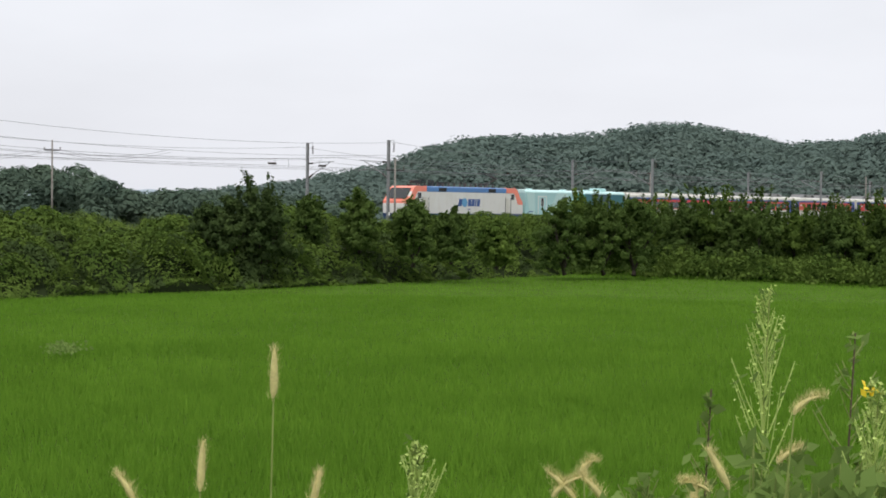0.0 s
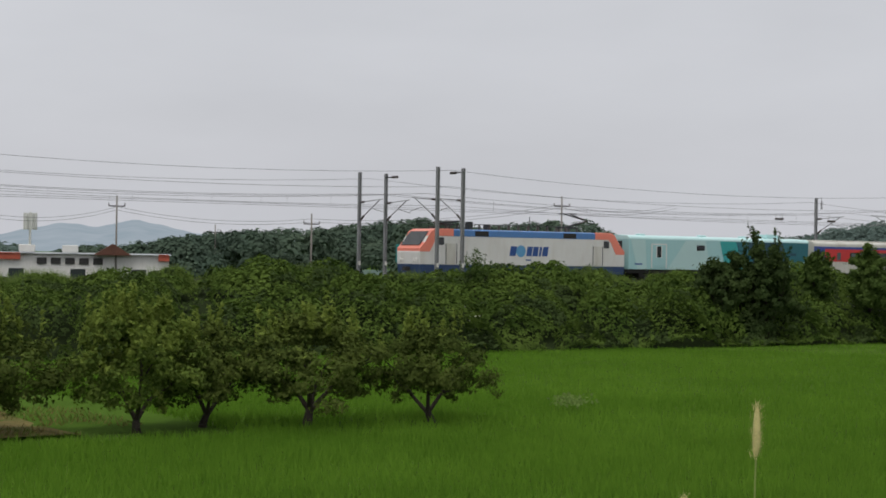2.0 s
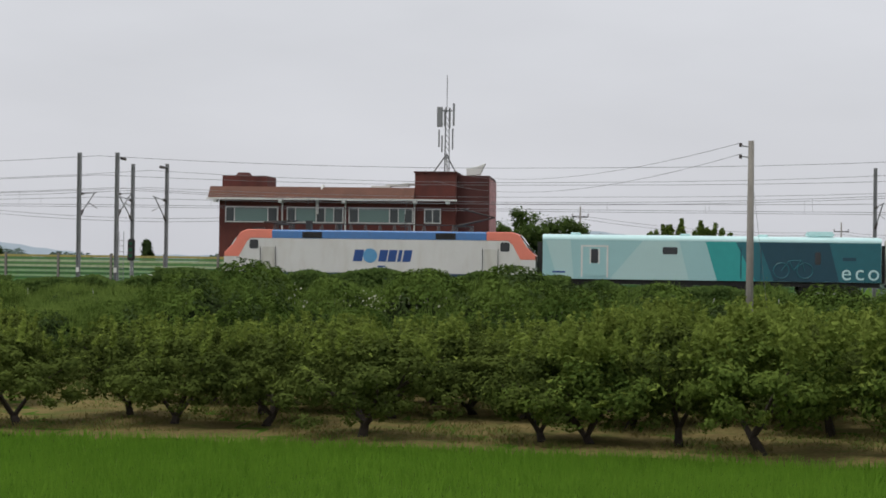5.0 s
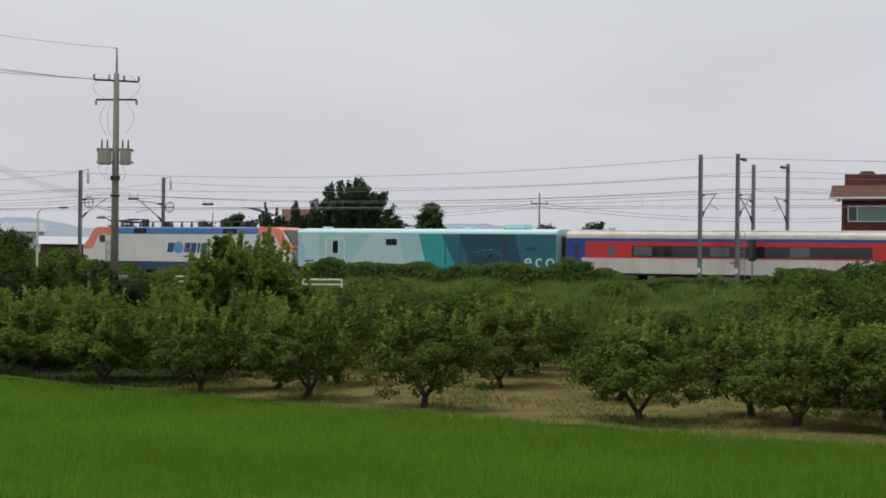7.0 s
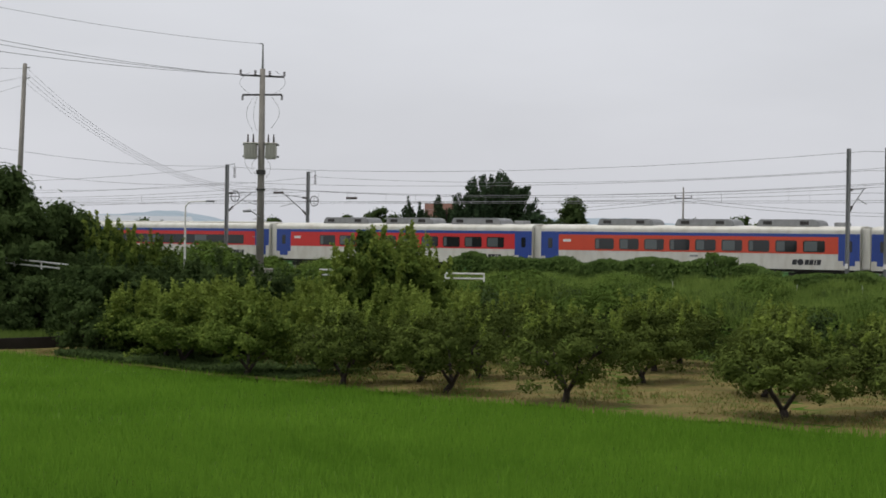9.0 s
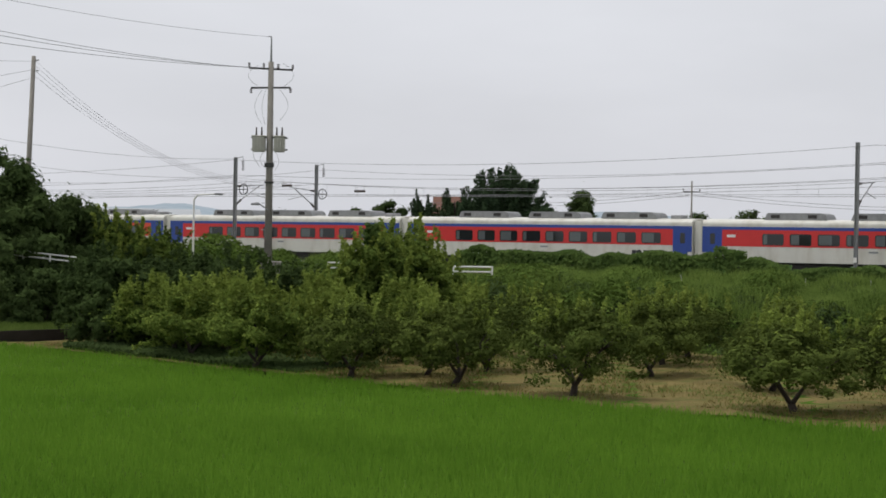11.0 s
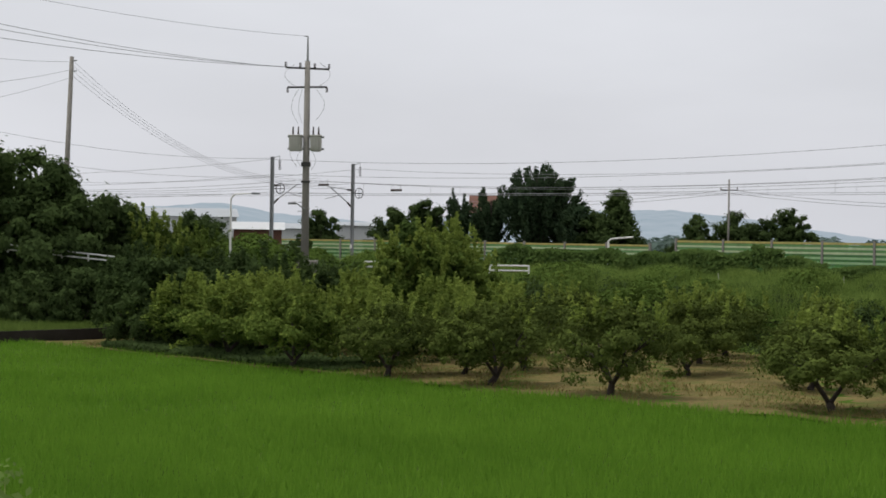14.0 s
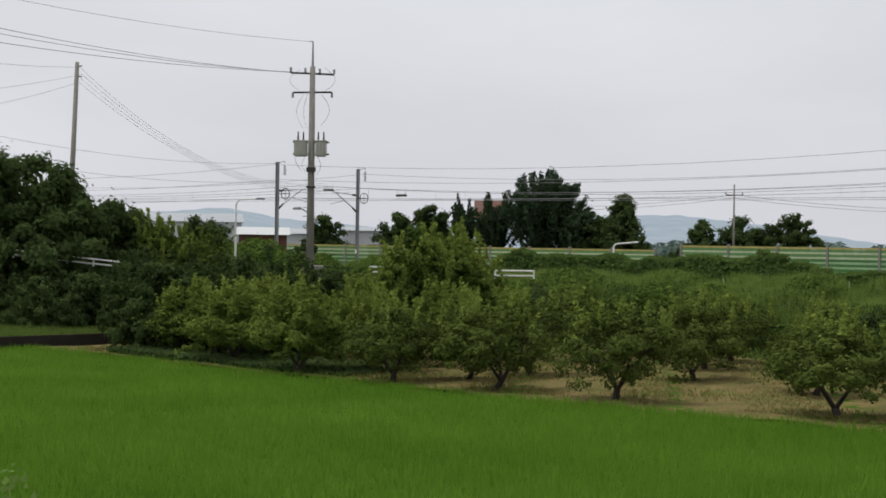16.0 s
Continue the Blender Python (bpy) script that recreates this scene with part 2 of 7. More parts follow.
def blades(points, height, width, lean=0.25, r=rng, low=0.7, high=1.25):
    """A thin upright three-cornered blade at every point."""
    k = len(points)
    h = (np.asarray(height) * r.uniform(low, high, k))[:, None]
    a = r.uniform(0, 2 * np.pi, k)
    side = np.stack([np.cos(a), np.sin(a), np.zeros(k)], 1) * (np.asarray(width) / 2 * np.ones(k))[:, None]
    tip = np.stack([r.normal(0, 1, k) * lean, r.normal(0, 1, k) * lean, np.ones(k)], 1) * h
    v = np.stack([points - side, points + side, points + tip], 1).reshape(-1, 3)
    return v, np.arange(3 * k, dtype=np.int32).reshape(-1, 3)


def wobble(x, y, s):
    """Smooth uneven height from sums of waves, about -1 to 1."""
    return (np.sin(x * s + 1.3) * np.cos(y * s * 1.3 + 0.4) + np.sin(x * s * 2.3 + y * s * 1.1 + 2.0) * 0.6 + np.cos(x * s * 4.7 - y * s * 3.9) * 0.35) / 1.6
# ---- ground ----
def make_ground():
    """One sheet from the foot of the camera's bank to the horizon."""
    xs = np.unique(np.concatenate([np.linspace(-40, 140, 60), np.linspace(-3000, 4000, 40)]))
    ys = np.unique(np.concatenate([np.linspace(10, 120, 45), np.linspace(-3000, 4000, 40)]))
    X, Y = np.meshgrid(xs, ys, indexing="ij")
    Z = np.full_like(X, 0.0)
    d = np.hypot(X, Y)
    Z += np.clip(1 - (d - 3) / 16, 0, 1) * 4.2
    v = np.stack([X, Y, Z], -1).reshape(-1, 3)
    a, b = len(xs), len(ys)
    i = (np.arange(a - 1)[:, None] * b + np.arange(b - 1)[None]).ravel()
    return tagged(mesh_np("ground", v, np.stack([i, i + b, i + b + 1, i + 1], 1), M_SOIL, smooth=True), "flat green paddy ground reaching the horizon", "ground", kind="structure")


make_ground()

# orchard floor: a strip of dry mown grass between the paddy and the railway bank
ORCH = [(36.0, 51.2), (20.0, 51.9), (8.0, 53.2), (-5.0, 55.6), (-21.0, 57.4), (-35.0, 59.2), (-50.0, 62.6), (-66.0, 66.5), (-90.0, 71.0)]


def orch_edge(u):
    us, ns = zip(*ORCH[::-1])
    return np.interp(u, us, ns)


def make_orchard_floor():
    us = np.linspace(-68, 19, 80)
    rows = []
    for u in us:
        e0 = orch_edge(u) * np.interp(u, (-60, -30, 0, 10, 18), (0.985, 0.97, 0.96, 0.965, 1.0)) + 0.2 * math.sin(u * 1.7)
        back = 87.5 if u < 14 else 87.5 - (u - 14) * 2.2
        for k in range(14):
            n = e0 + (max(back, e0 + 3) - e0) * k / 13
            rows.append(fp(u, n, 0.05 + 0.06 * math.sin(u * 0.8 + k)))
    i = (np.arange(len(us) - 1)[:, None] * 14 + np.arange(13)[None]).ravel()
    return tagged(mesh_np("orchard_floor", np.array(rows), np.stack([i, i + 14, i + 15, i + 1], 1), M_ORSOIL, smooth=True), "dry mown grass and soil under the orchard trees", "ground", kind="structure")


make_orchard_floor()

# railway bank: the profile across it, from the foot in front to the road behind
PROFILE = [(-19.5, -0.1), (-17.0, 0.9), (-13.0, 2.2), (-8.0, 3.1), (-5.0, 3.4), (-3.2, 3.45), (-1.9, 3.8), (6.3, 3.8), (7.6, 3.4), (11.0, 3.2), (30.0, 2.6), (60.0, 0.2), (75.0, -0.1)]


def bank_z(v):
    vs, zs = zip(*PROFILE)
    return np.interp(v, vs, zs)


def make_bank():
    us = np.linspace(-420, 620, 160)
    rows = [tp(u, v, z) for u in us for v, z in PROFILE]
    k = len(PROFILE)
    i = (np.arange(len(us) - 1)[:, None] * k + np.arange(k - 1)[None]).ravel()
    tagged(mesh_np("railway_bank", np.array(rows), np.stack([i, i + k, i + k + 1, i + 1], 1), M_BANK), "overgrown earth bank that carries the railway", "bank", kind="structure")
    us = np.linspace(-420, 620, 200)
    prof = [(-2.6, 3.5), (-1.6, 3.87), (5.8, 3.87), (6.9, 3.5)]
    rows = [tp(u, v, z) for u in us for v, z in prof]
    k = 4
    i = (np.arange(len(us) - 1)[:, None] * k + np.arange(k - 1)[None]).ravel()
    tagged(mesh_np("ballast_bed", np.array(rows), np.stack([i, i + k, i + k + 1, i + 1], 1), M_BALLAST), "grey crushed stone ballast under two tracks", "ballast", kind="structure")


make_bank()


def make_rails():
    us = np.linspace(-420, 620, 120)
    for v0 in (0.0, 4.2):
        track = tagged(empty("railway_track"), "steel rails on concrete sleepers in ballast", "railway track", "railway tracks", "structure")
        for side in (-0.75, 0.75):
            prof = [(-0.07, 3.86), (-0.035, 3.98), (-0.035, 4.0), (0.035, 4.0), (0.035, 3.98), (0.07, 3.86)]
            rows = [tp(u, v0 + side + a, z) for u in us for a, z in prof]
            i = (np.arange(len(us) - 1)[:, None] * 6 + np.arange(5)[None]).ravel()
            mesh_np("rail", np.array(rows), np.stack([i, i + 6, i + 7, i + 1], 1), M_DARKSTEEL, track)


make_rails()


# ---- vegetation ----
def heap_field(u0, u1, v0, v1, count, lumps, r, low, high):
    """Heights of overlapping rounded mounds, each covered in small lumps, on a fine grid, with its look-up."""
    step = 0.125
    gu, gv = np.arange(u0, u1, step), np.arange(v0, v1, step)
    z = np.full((len(gu), len(gv)), 0.15)
    top_ = np.zeros_like(z)
    big = count // 5
    us, vs = r.uniform(u0, u1, count + lumps), r.uniform(v0, v1, count + lumps)
    ss = np.concatenate([r.uniform(0.7, 2.2, count), r.uniform(0.25, 0.62, lumps)])
    hs = np.concatenate([r.uniform(low, high, count), r.uniform(0.12, 0.42, lumps)])
    vs[:big], ss[:big], hs[:big] = r.uniform(v0, -10.0, big), r.uniform(1.3, 3.4, big), r.uniform(1.4, 2.9, big)
    for q, (a, b, s, h) in enumerate(zip(us, vs, ss, hs)):
        i0, i1 = max(0, int((a - s - u0) / step)), min(len(gu), int((a + s - u0) / step) + 2)
        j0, j1 = max(0, int((b - s - v0) / step)), min(len(gv), int((b + s - v0) / step) + 2)
        d = ((gu[i0:i1, None] - a) ** 2 + (gv[None, j0:j1] - b) ** 2) / (s * s)
        layer = z if q < count else top_
        rise = h * (min(1.1, 0.55 + 0.45 * s / 2.4) if q < count else 1.0)
        layer[i0:i1, j0:j1] = np.maximum(layer[i0:i1, j0:j1], rise * np.clip(1 - d, 0, 1) ** 0.45)
    z = z + top_
    du, dv = np.gradient(z, step)

    def at(u, v):
        i = np.clip(((u - u0) / step).astype(int), 0, len(gu) - 1)
        j = np.clip(((v - v0) / step).astype(int), 0, len(gv) - 1)
        return z[i, j], du[i, j], dv[i, j]
    return at


def make_vines():
    """Leaves over the front slope of the bank, heaped in mounds of vines and of darker weeds."""
    k = 560000
    r = np.random.default_rng(17)
    at = heap_field(-130, 190, -20.6, -3.2, 1150, 16000, r, 0.4, 1.9)
    u = r.uniform(-130, 190, k)
    v = r.uniform(-20.3, -3.6, k)
    h, du, dv = at(u, v)
    ok = h > 0.36 + r.uniform(0, 0.25, k)
    u, v, h, du, dv = u[ok], v[ok], h[ok], du[ok], dv[ok]
    k = len(u)
    edge = np.clip((v + 20.5) / 2.0, 0.3, 1) * np.clip((-2.6 - v) / 3.0, 0.3, 1)
    edge = edge * np.where((u > -62) & (u < -26), np.interp(v, (-18, -13, -9), (1.0, 0.75, 0.55)), 1.0)
    h = h * edge
    lift = h * (1 - 0.35 * r.uniform(0, 1, k) ** 2.2) + r.exponential(0.03, k)
    w = DT + bow(u) + v
    p = np.stack([EX * u + NX * w, EY * u + NY * w, bank_z(v) + lift], 1)
    du, dv = np.clip(du, -2.5, 2.5), np.clip(dv, -2.5, 2.5)
    o = np.stack([-(EX * du + NX * dv), -(EY * du + NY * dv), np.ones(k)], 1)
    o /= np.linalg.norm(o, axis=1)[:, None]
    kind = wobble(u, v * 1.6, 0.55) + 0.5 * wobble(u, v, 1.7)
    size = np.where((u > -70) & (u < 40), 0.17, 0.20)
    for name, ok, m, label in (("vine_cover", kind > -0.42, M_KUDZU, "dense green vines and weeds heaped over the railway bank"),
                               ("weed_cover", kind <= -0.42, M_DARKLEAF, "dark bushy weeds between the vines on the railway bank")):
        vv, ff = leaves(p[ok], size[ok], up=0.1, long=1.35, r=r, out=o[ok] * 1.5, fine=True)
        tagged(mesh_np(name, vv, ff, m), label, "undergrowth", kind="stuff")
    k = 150000
    u = np.concatenate([r.uniform(-130, 190, k // 2), r.uniform(-66, 2, k // 2)])
    v = np.where(np.arange(k) < k // 2, r.uniform(-7.5, -3.4, k), r.uniform(-16, -5.5, k))
    ok = wobble(u, v * 2, 0.5) > np.where(v > -7.5, -0.35, np.where(u < -24, -0.5, 0.1))
    u, v = u[ok], v[ok]
    h, _, _ = at(u, v)
    h = h * np.clip((-2.6 - v) / 3.0, 0.3, 1) * np.where((u > -62) & (u < -26), np.interp(v, (-18, -13, -9), (1.0, 0.75, 0.55)), 1.0)
    w = DT + bow(u) + v
    p = np.stack([EX * u + NX * w, EY * u + NY * w, bank_z(v) + h * 0.7], 1)
    vv, ff = blades(p, 0.75, 0.05, 0.32, r)
    tagged(mesh_np("bank_grass", vv, ff, M_BANKGRASS), "tall pale green grass along the top and slope of the bank", "grass", kind="stuff")


make_vines()


def make_rice():
    """The young rice: upright blades, thickest where the field lies nearest."""
    pts = []
    for d0, d1, dens in ((27, 42, 95), (42, 56, 80), (56, 75, 50), (75, 112, 42), (112, 165, 8)):
        a0, a1 = radians(-97), radians(19)
        k = int(dens * 0.5 * (a1 - a0) * (d1 * d1 - d0 * d0))
        a = rng.uniform(a0, a1, k)
        d = np.sqrt(rng.uniform(d0 * d0, d1 * d1, k))
        pts.append(np.stack([-np.sin(a) * d, np.cos(a) * d, np.zeros(k)], 1))
    p = np.concatenate(pts)
    u = p[:, 0] * EX + p[:, 1] * EY
    n = p[:, 0] * NX + p[:, 1] * NY
    ok = (n < DT + bow(u) - 19.8) & ((u > 24) | (n < orch_edge(u) * np.interp(u, (-60, -30, 0), (0.99, 0.975, 0.965))) | ((u > 14) & (n > 87.5 - (u - 14) * 2.2)))
    ok &= (p[:, 0] + 26.1) * -0.74 + (p[:, 1] - 90.8) * 0.67 < 0
    p, n = p[ok], n[ok]
    d = np.hypot(p[:, 0], p[:, 1])
    row = np.round((p[:, 0] * 0.77 + p[:, 1] * 0.64) / 0.32) * 0.32 + rng.normal(0, 0.055, len(p)) - (p[:, 0] * 0.77 + p[:, 1] * 0.64)
    along = p[:, 1] * 0.77 - p[:, 0] * 0.64
    hill = np.round(along / 0.26) * 0.26 + rng.normal(0, 0.06, len(p)) - along
    hill[d > 70] = 0
    p[:, 0] += row * 0.77 - hill * 0.64
    p[:, 1] += row * 0.64 + hill * 0.77
    p[:, 2] = 0.03 * wobble(p[:, 0], p[:, 1], 0.4)
    tall = np.interp(d, (45, 75, 110), (0.42, 0.3, 0.22))
    v, f = blades(p, tall * (1 + 0.14 * wobble(p[:, 0], p[:, 1], 0.25) + 0.2 * wobble(p[:, 0], p[:, 1], 1.7)), np.where(d > 75, 0.042, 0.018 + d * 0.00055), 0.28, low=0.6, high=1.2)
    tagged(mesh_np("rice", v, f, M_RICE), "bright green young rice standing in a paddy", "rice", kind="stuff")


make_rice()


def tree_mesh(seed, height=4.2, spread=2.6, trunk_h=0.9, trunk_r=0.16, count=3600, leaf=0.15, clear=0.28, material=None, shape="round", name="orchard_tree", shoot=True):
    """One tree: a bent tapered trunk that forks into limbs, with leaves in clumps round the limb ends."""
    r = np.random.default_rng(seed)
    top = empty(name)
    bm = bmesh.new()
    p = Vector((0, 0, -0.15))
    q = Vector((r.normal(0, 0.15), r.normal(0, 0.15), trunk_h))
    tube(bm, p, q, trunk_r * 1.15, trunk_r * 0.8, 9)
    ends = []
    if shape == "round":
        limbs = int(r.integers(4, 6))
        for i in range(limbs):
            a = 2 * math.pi * (i + r.uniform(-0.3, 0.3)) / limbs
            reach = spread * r.uniform(0.45, 0.75)
            m = q + Vector((math.cos(a) * reach * 0.45, math.sin(a) * reach * 0.45, (height - trunk_h) * r.uniform(0.22, 0.34)))
            tube(bm, q, m, trunk_r * 0.62, trunk_r * 0.4, 6)
            for j in range(3):
                b = a + r.uniform(-0.7, 0.7)
                e = m + Vector((math.cos(b) * reach * r.uniform(0.3, 0.75), math.sin(b) * reach * r.uniform(0.3, 0.75), (height - trunk_h) * r.uniform(0.02, 0.46)))
                tube(bm, m, e, trunk_r * 0.32, trunk_r * 0.1, 5)
                ends.append(np.array(e))
    else:
        t = Vector((r.normal(0, 0.1), r.normal(0, 0.1), height * 0.93))
        tube(bm, q, t, trunk_r * 0.8, trunk_r * 0.12, 7)
        for i in range(22):
            z = trunk_h + (height - trunk_h) * (i + 0.5) / 23
            fz = (z - trunk_h) / (height - trunk_h)
            reach = spread * (1 - fz) ** (0.75 if shape == "cone" else 0.45) * r.uniform(0.7, 1.1) * (min(1, fz * 6 + 0.35))
            a = r.uniform(0, 2 * math.pi)
            for aa in (a, a + 2.1, a + 4.2):
                c = q.lerp(t, fz)
                e = c + Vector((math.cos(aa) * reach, math.sin(aa) * reach, reach * (0.15 if shape == "cone" else 0.6)))
                tube(bm, c, e, trunk_r * 0.2, trunk_r * 0.05, 4)
                ends.append(np.array(e))
                ends.append(np.array(c.lerp(e, 0.5)))
    part("trunk", bm, M_BARK, top)
    ends = np.array(ends)
    if shape == "round":
        extra = []
        for _ in range(62):
            a, zf = r.uniform(0, 2 * math.pi), r.uniform(0, 1) ** 1.25
            rad = spread * math.sqrt(max(0.05, 1 - (zf * 1.45 - 0.45) ** 2)) * r.uniform(0.35, 1.05)
            extra.append((math.cos(a) * rad, math.sin(a) * rad, height * (clear + (0.93 - clear) * zf)))
        ends = np.concatenate([ends, np.array(extra)])
    cl = r.integers(0, len(ends), count)
    size = 0.31 * (spread / 2.0) ** 0.8 * r.uniform(0.5, 1.4, (len(ends), 1))[cl]
    way = r.normal(size=(count, 3))
    way /= np.linalg.norm(way, axis=1)[:, None]
    pts = ends[cl] + way * size * (0.35 + 0.6 * r.uniform(0, 1, (count, 1)) + r.exponential(0.28, (count, 1))) * np.array([1.0, 1.0, 0.75])
    low = pts[:, 2] > height * clear * 0.62 + r.uniform(0, 0.35, count)
    pts, way = pts[low], way[low]
    if shape == "round" and shoot:
        upper = np.flatnonzero(ends[:, 2] > height * 0.5)
        shoots = upper[r.integers(0, len(upper), count // 4)]
        lean = r.normal(0, 0.25, (len(ends), 2))[shoots]
        rise = r.uniform(0.2, 1.0, len(shoots)) * height / 4.2
        sp = ends[shoots] + np.stack([lean[:, 0] * (0.3 + rise) + r.normal(0, 0.06, len(shoots)), lean[:, 1] * (0.3 + rise) + r.normal(0, 0.06, len(shoots)), rise], 1)
        if material is None:
            a, b = leaves(sp, leaf, up=0.1, long=1.8, r=r, fine=True)
            tagged(mesh_np("young_growth", a, b, M_SHOOT, top), "bright yellow-green upright young shoots", kind="stuff")
        else:
            pts = np.concatenate([pts, sp])
            way = np.concatenate([way, np.zeros((len(sp), 3))])
    ctr = np.array([0, 0, height * 0.55])
    o = pts - ctr
    o = o / (np.linalg.norm(o, axis=1)[:, None] + 1e-6) * 0.7 + way * 1.3
    idx = r.integers(0, len(ends), count // 6)
    f = r.uniform(0.15, 0.6, (len(idx), 1))
    inner = ends[idx] * (1 - f) + ctr * f + r.normal(0, 0.035 * spread, (len(idx), 3))
    inner = inner[inner[:, 2] > height * clear * 0.7]
    sizes = np.full(len(pts) + len(inner), leaf)
    sizes[len(pts):] = leaf * 2.0
    pts = np.concatenate([pts, inner])
    o = np.concatenate([o, np.zeros((len(inner), 3))])
    v, f = leaves(pts, sizes, up=0.25, long=1.7, r=r, out=o * 0.6, fine=True)
    mesh_np("crown", v, f, material or M_ORCHARD, top)
    return top


# (u, n, height, spread) of the orchard trees: the front row, then those behind
FRONT = [(31.8, 51.7, 3.9, 2.1), (27.0, 52.0, 4.3, 2.6), (23.7, 53.3, 4.0, 2.0), (21.0, 52.5, 4.2, 2.2), (16.0, 53.2, 4.3, 2.5), (10.5, 54.0, 4.6, 2.7),
         (5.0, 54.7, 4.5, 2.7), (2.5, 56.6, 4.4, 2.2), (-0.4, 56.2, 4.2, 2.4), (-2.0, 56.9, 4.0, 2.2), (-8.0, 56.8, 4.3, 2.7), (-12.0, 60.4, 4.2, 2.4),
         (-15.2, 59.7, 4.1, 2.4), (-17.6, 62.5, 4.0, 2.2), (-20.6, 58.6, 4.2, 2.6), (-29.5, 58.8, 3.9, 2.5), (-35.6, 60.1, 3.8, 2.5), (-41.0, 60.5, 3.6, 2.3),
         (-46.9, 61.5, 3.9, 2.5), (-52.9, 64.5, 3.7, 2.6), (-58.4, 67.7, 3.7, 2.6)]
BACK = [(14.2, 60.2, 4.2, 2.3), (8.0, 61.0, 4.4, 2.6), (1.0, 62.5, 4.2, 2.5), (-5.0, 66.0, 4.2, 2.6), (-10.0, 67.0, 4.0, 2.5), (-24.5, 67.0, 3.9, 2.4), (-16.0, 69.5, 4.0, 2.5),
        (-33.9, 77.2, 3.9, 2.6), (-38.5, 68.0, 3.8, 2.5), (-44.0, 69.5, 3.8, 2.6), (-50.0, 71.0, 3.8, 2.6), (-56.0, 73.0, 3.9, 2.6), (-27.5, 76.5, 3.7, 2.5), (-41.0, 77.0, 3.8, 2.6),
        (-47.0, 79.0, 3.8, 2.6), (-20.0, 77.0, 3.7, 2.5), (-62.0, 74.0, 3.8, 2.7), (6.0, 68.0, 4.0, 2.4), (-2.0, 72.0, 3.9, 2.5), (-11.0, 75.0, 3.8, 2.5)]
BACK += [(u + 1.1 * (k % 2), n, 4.0, 2.7) for k, n in enumerate((64.5, 70.0, 76.0, 82.0)) for u in (11.5, 6.8, 2.0, -3.0, -8.0, -13.0) if not (n > 80 and u > 8)]
BACK += [(-52.0, 78.0, 3.9, 2.7), (-58.0, 80.0, 3.9, 2.7), (-45.0, 64.5, 3.6, 2.3), (-39.0, 63.5, 3.5, 2.2), (-54.0, 68.5, 3.8, 2.5), (-31.5, 70.5, 3.7, 2.5), (-35.0, 83.0, 3.6, 2.6), (-24.0, 83.0, 3.5, 2.6), (-64.0, 80.0, 4.0, 2.8), (-61.5, 70.5, 3.2, 2.6), (-64.5, 73.0, 3.4, 2.6), (-55.8, 66.6, 3.3, 2.3), (-67.5, 76.0, 3.4, 2.6)]


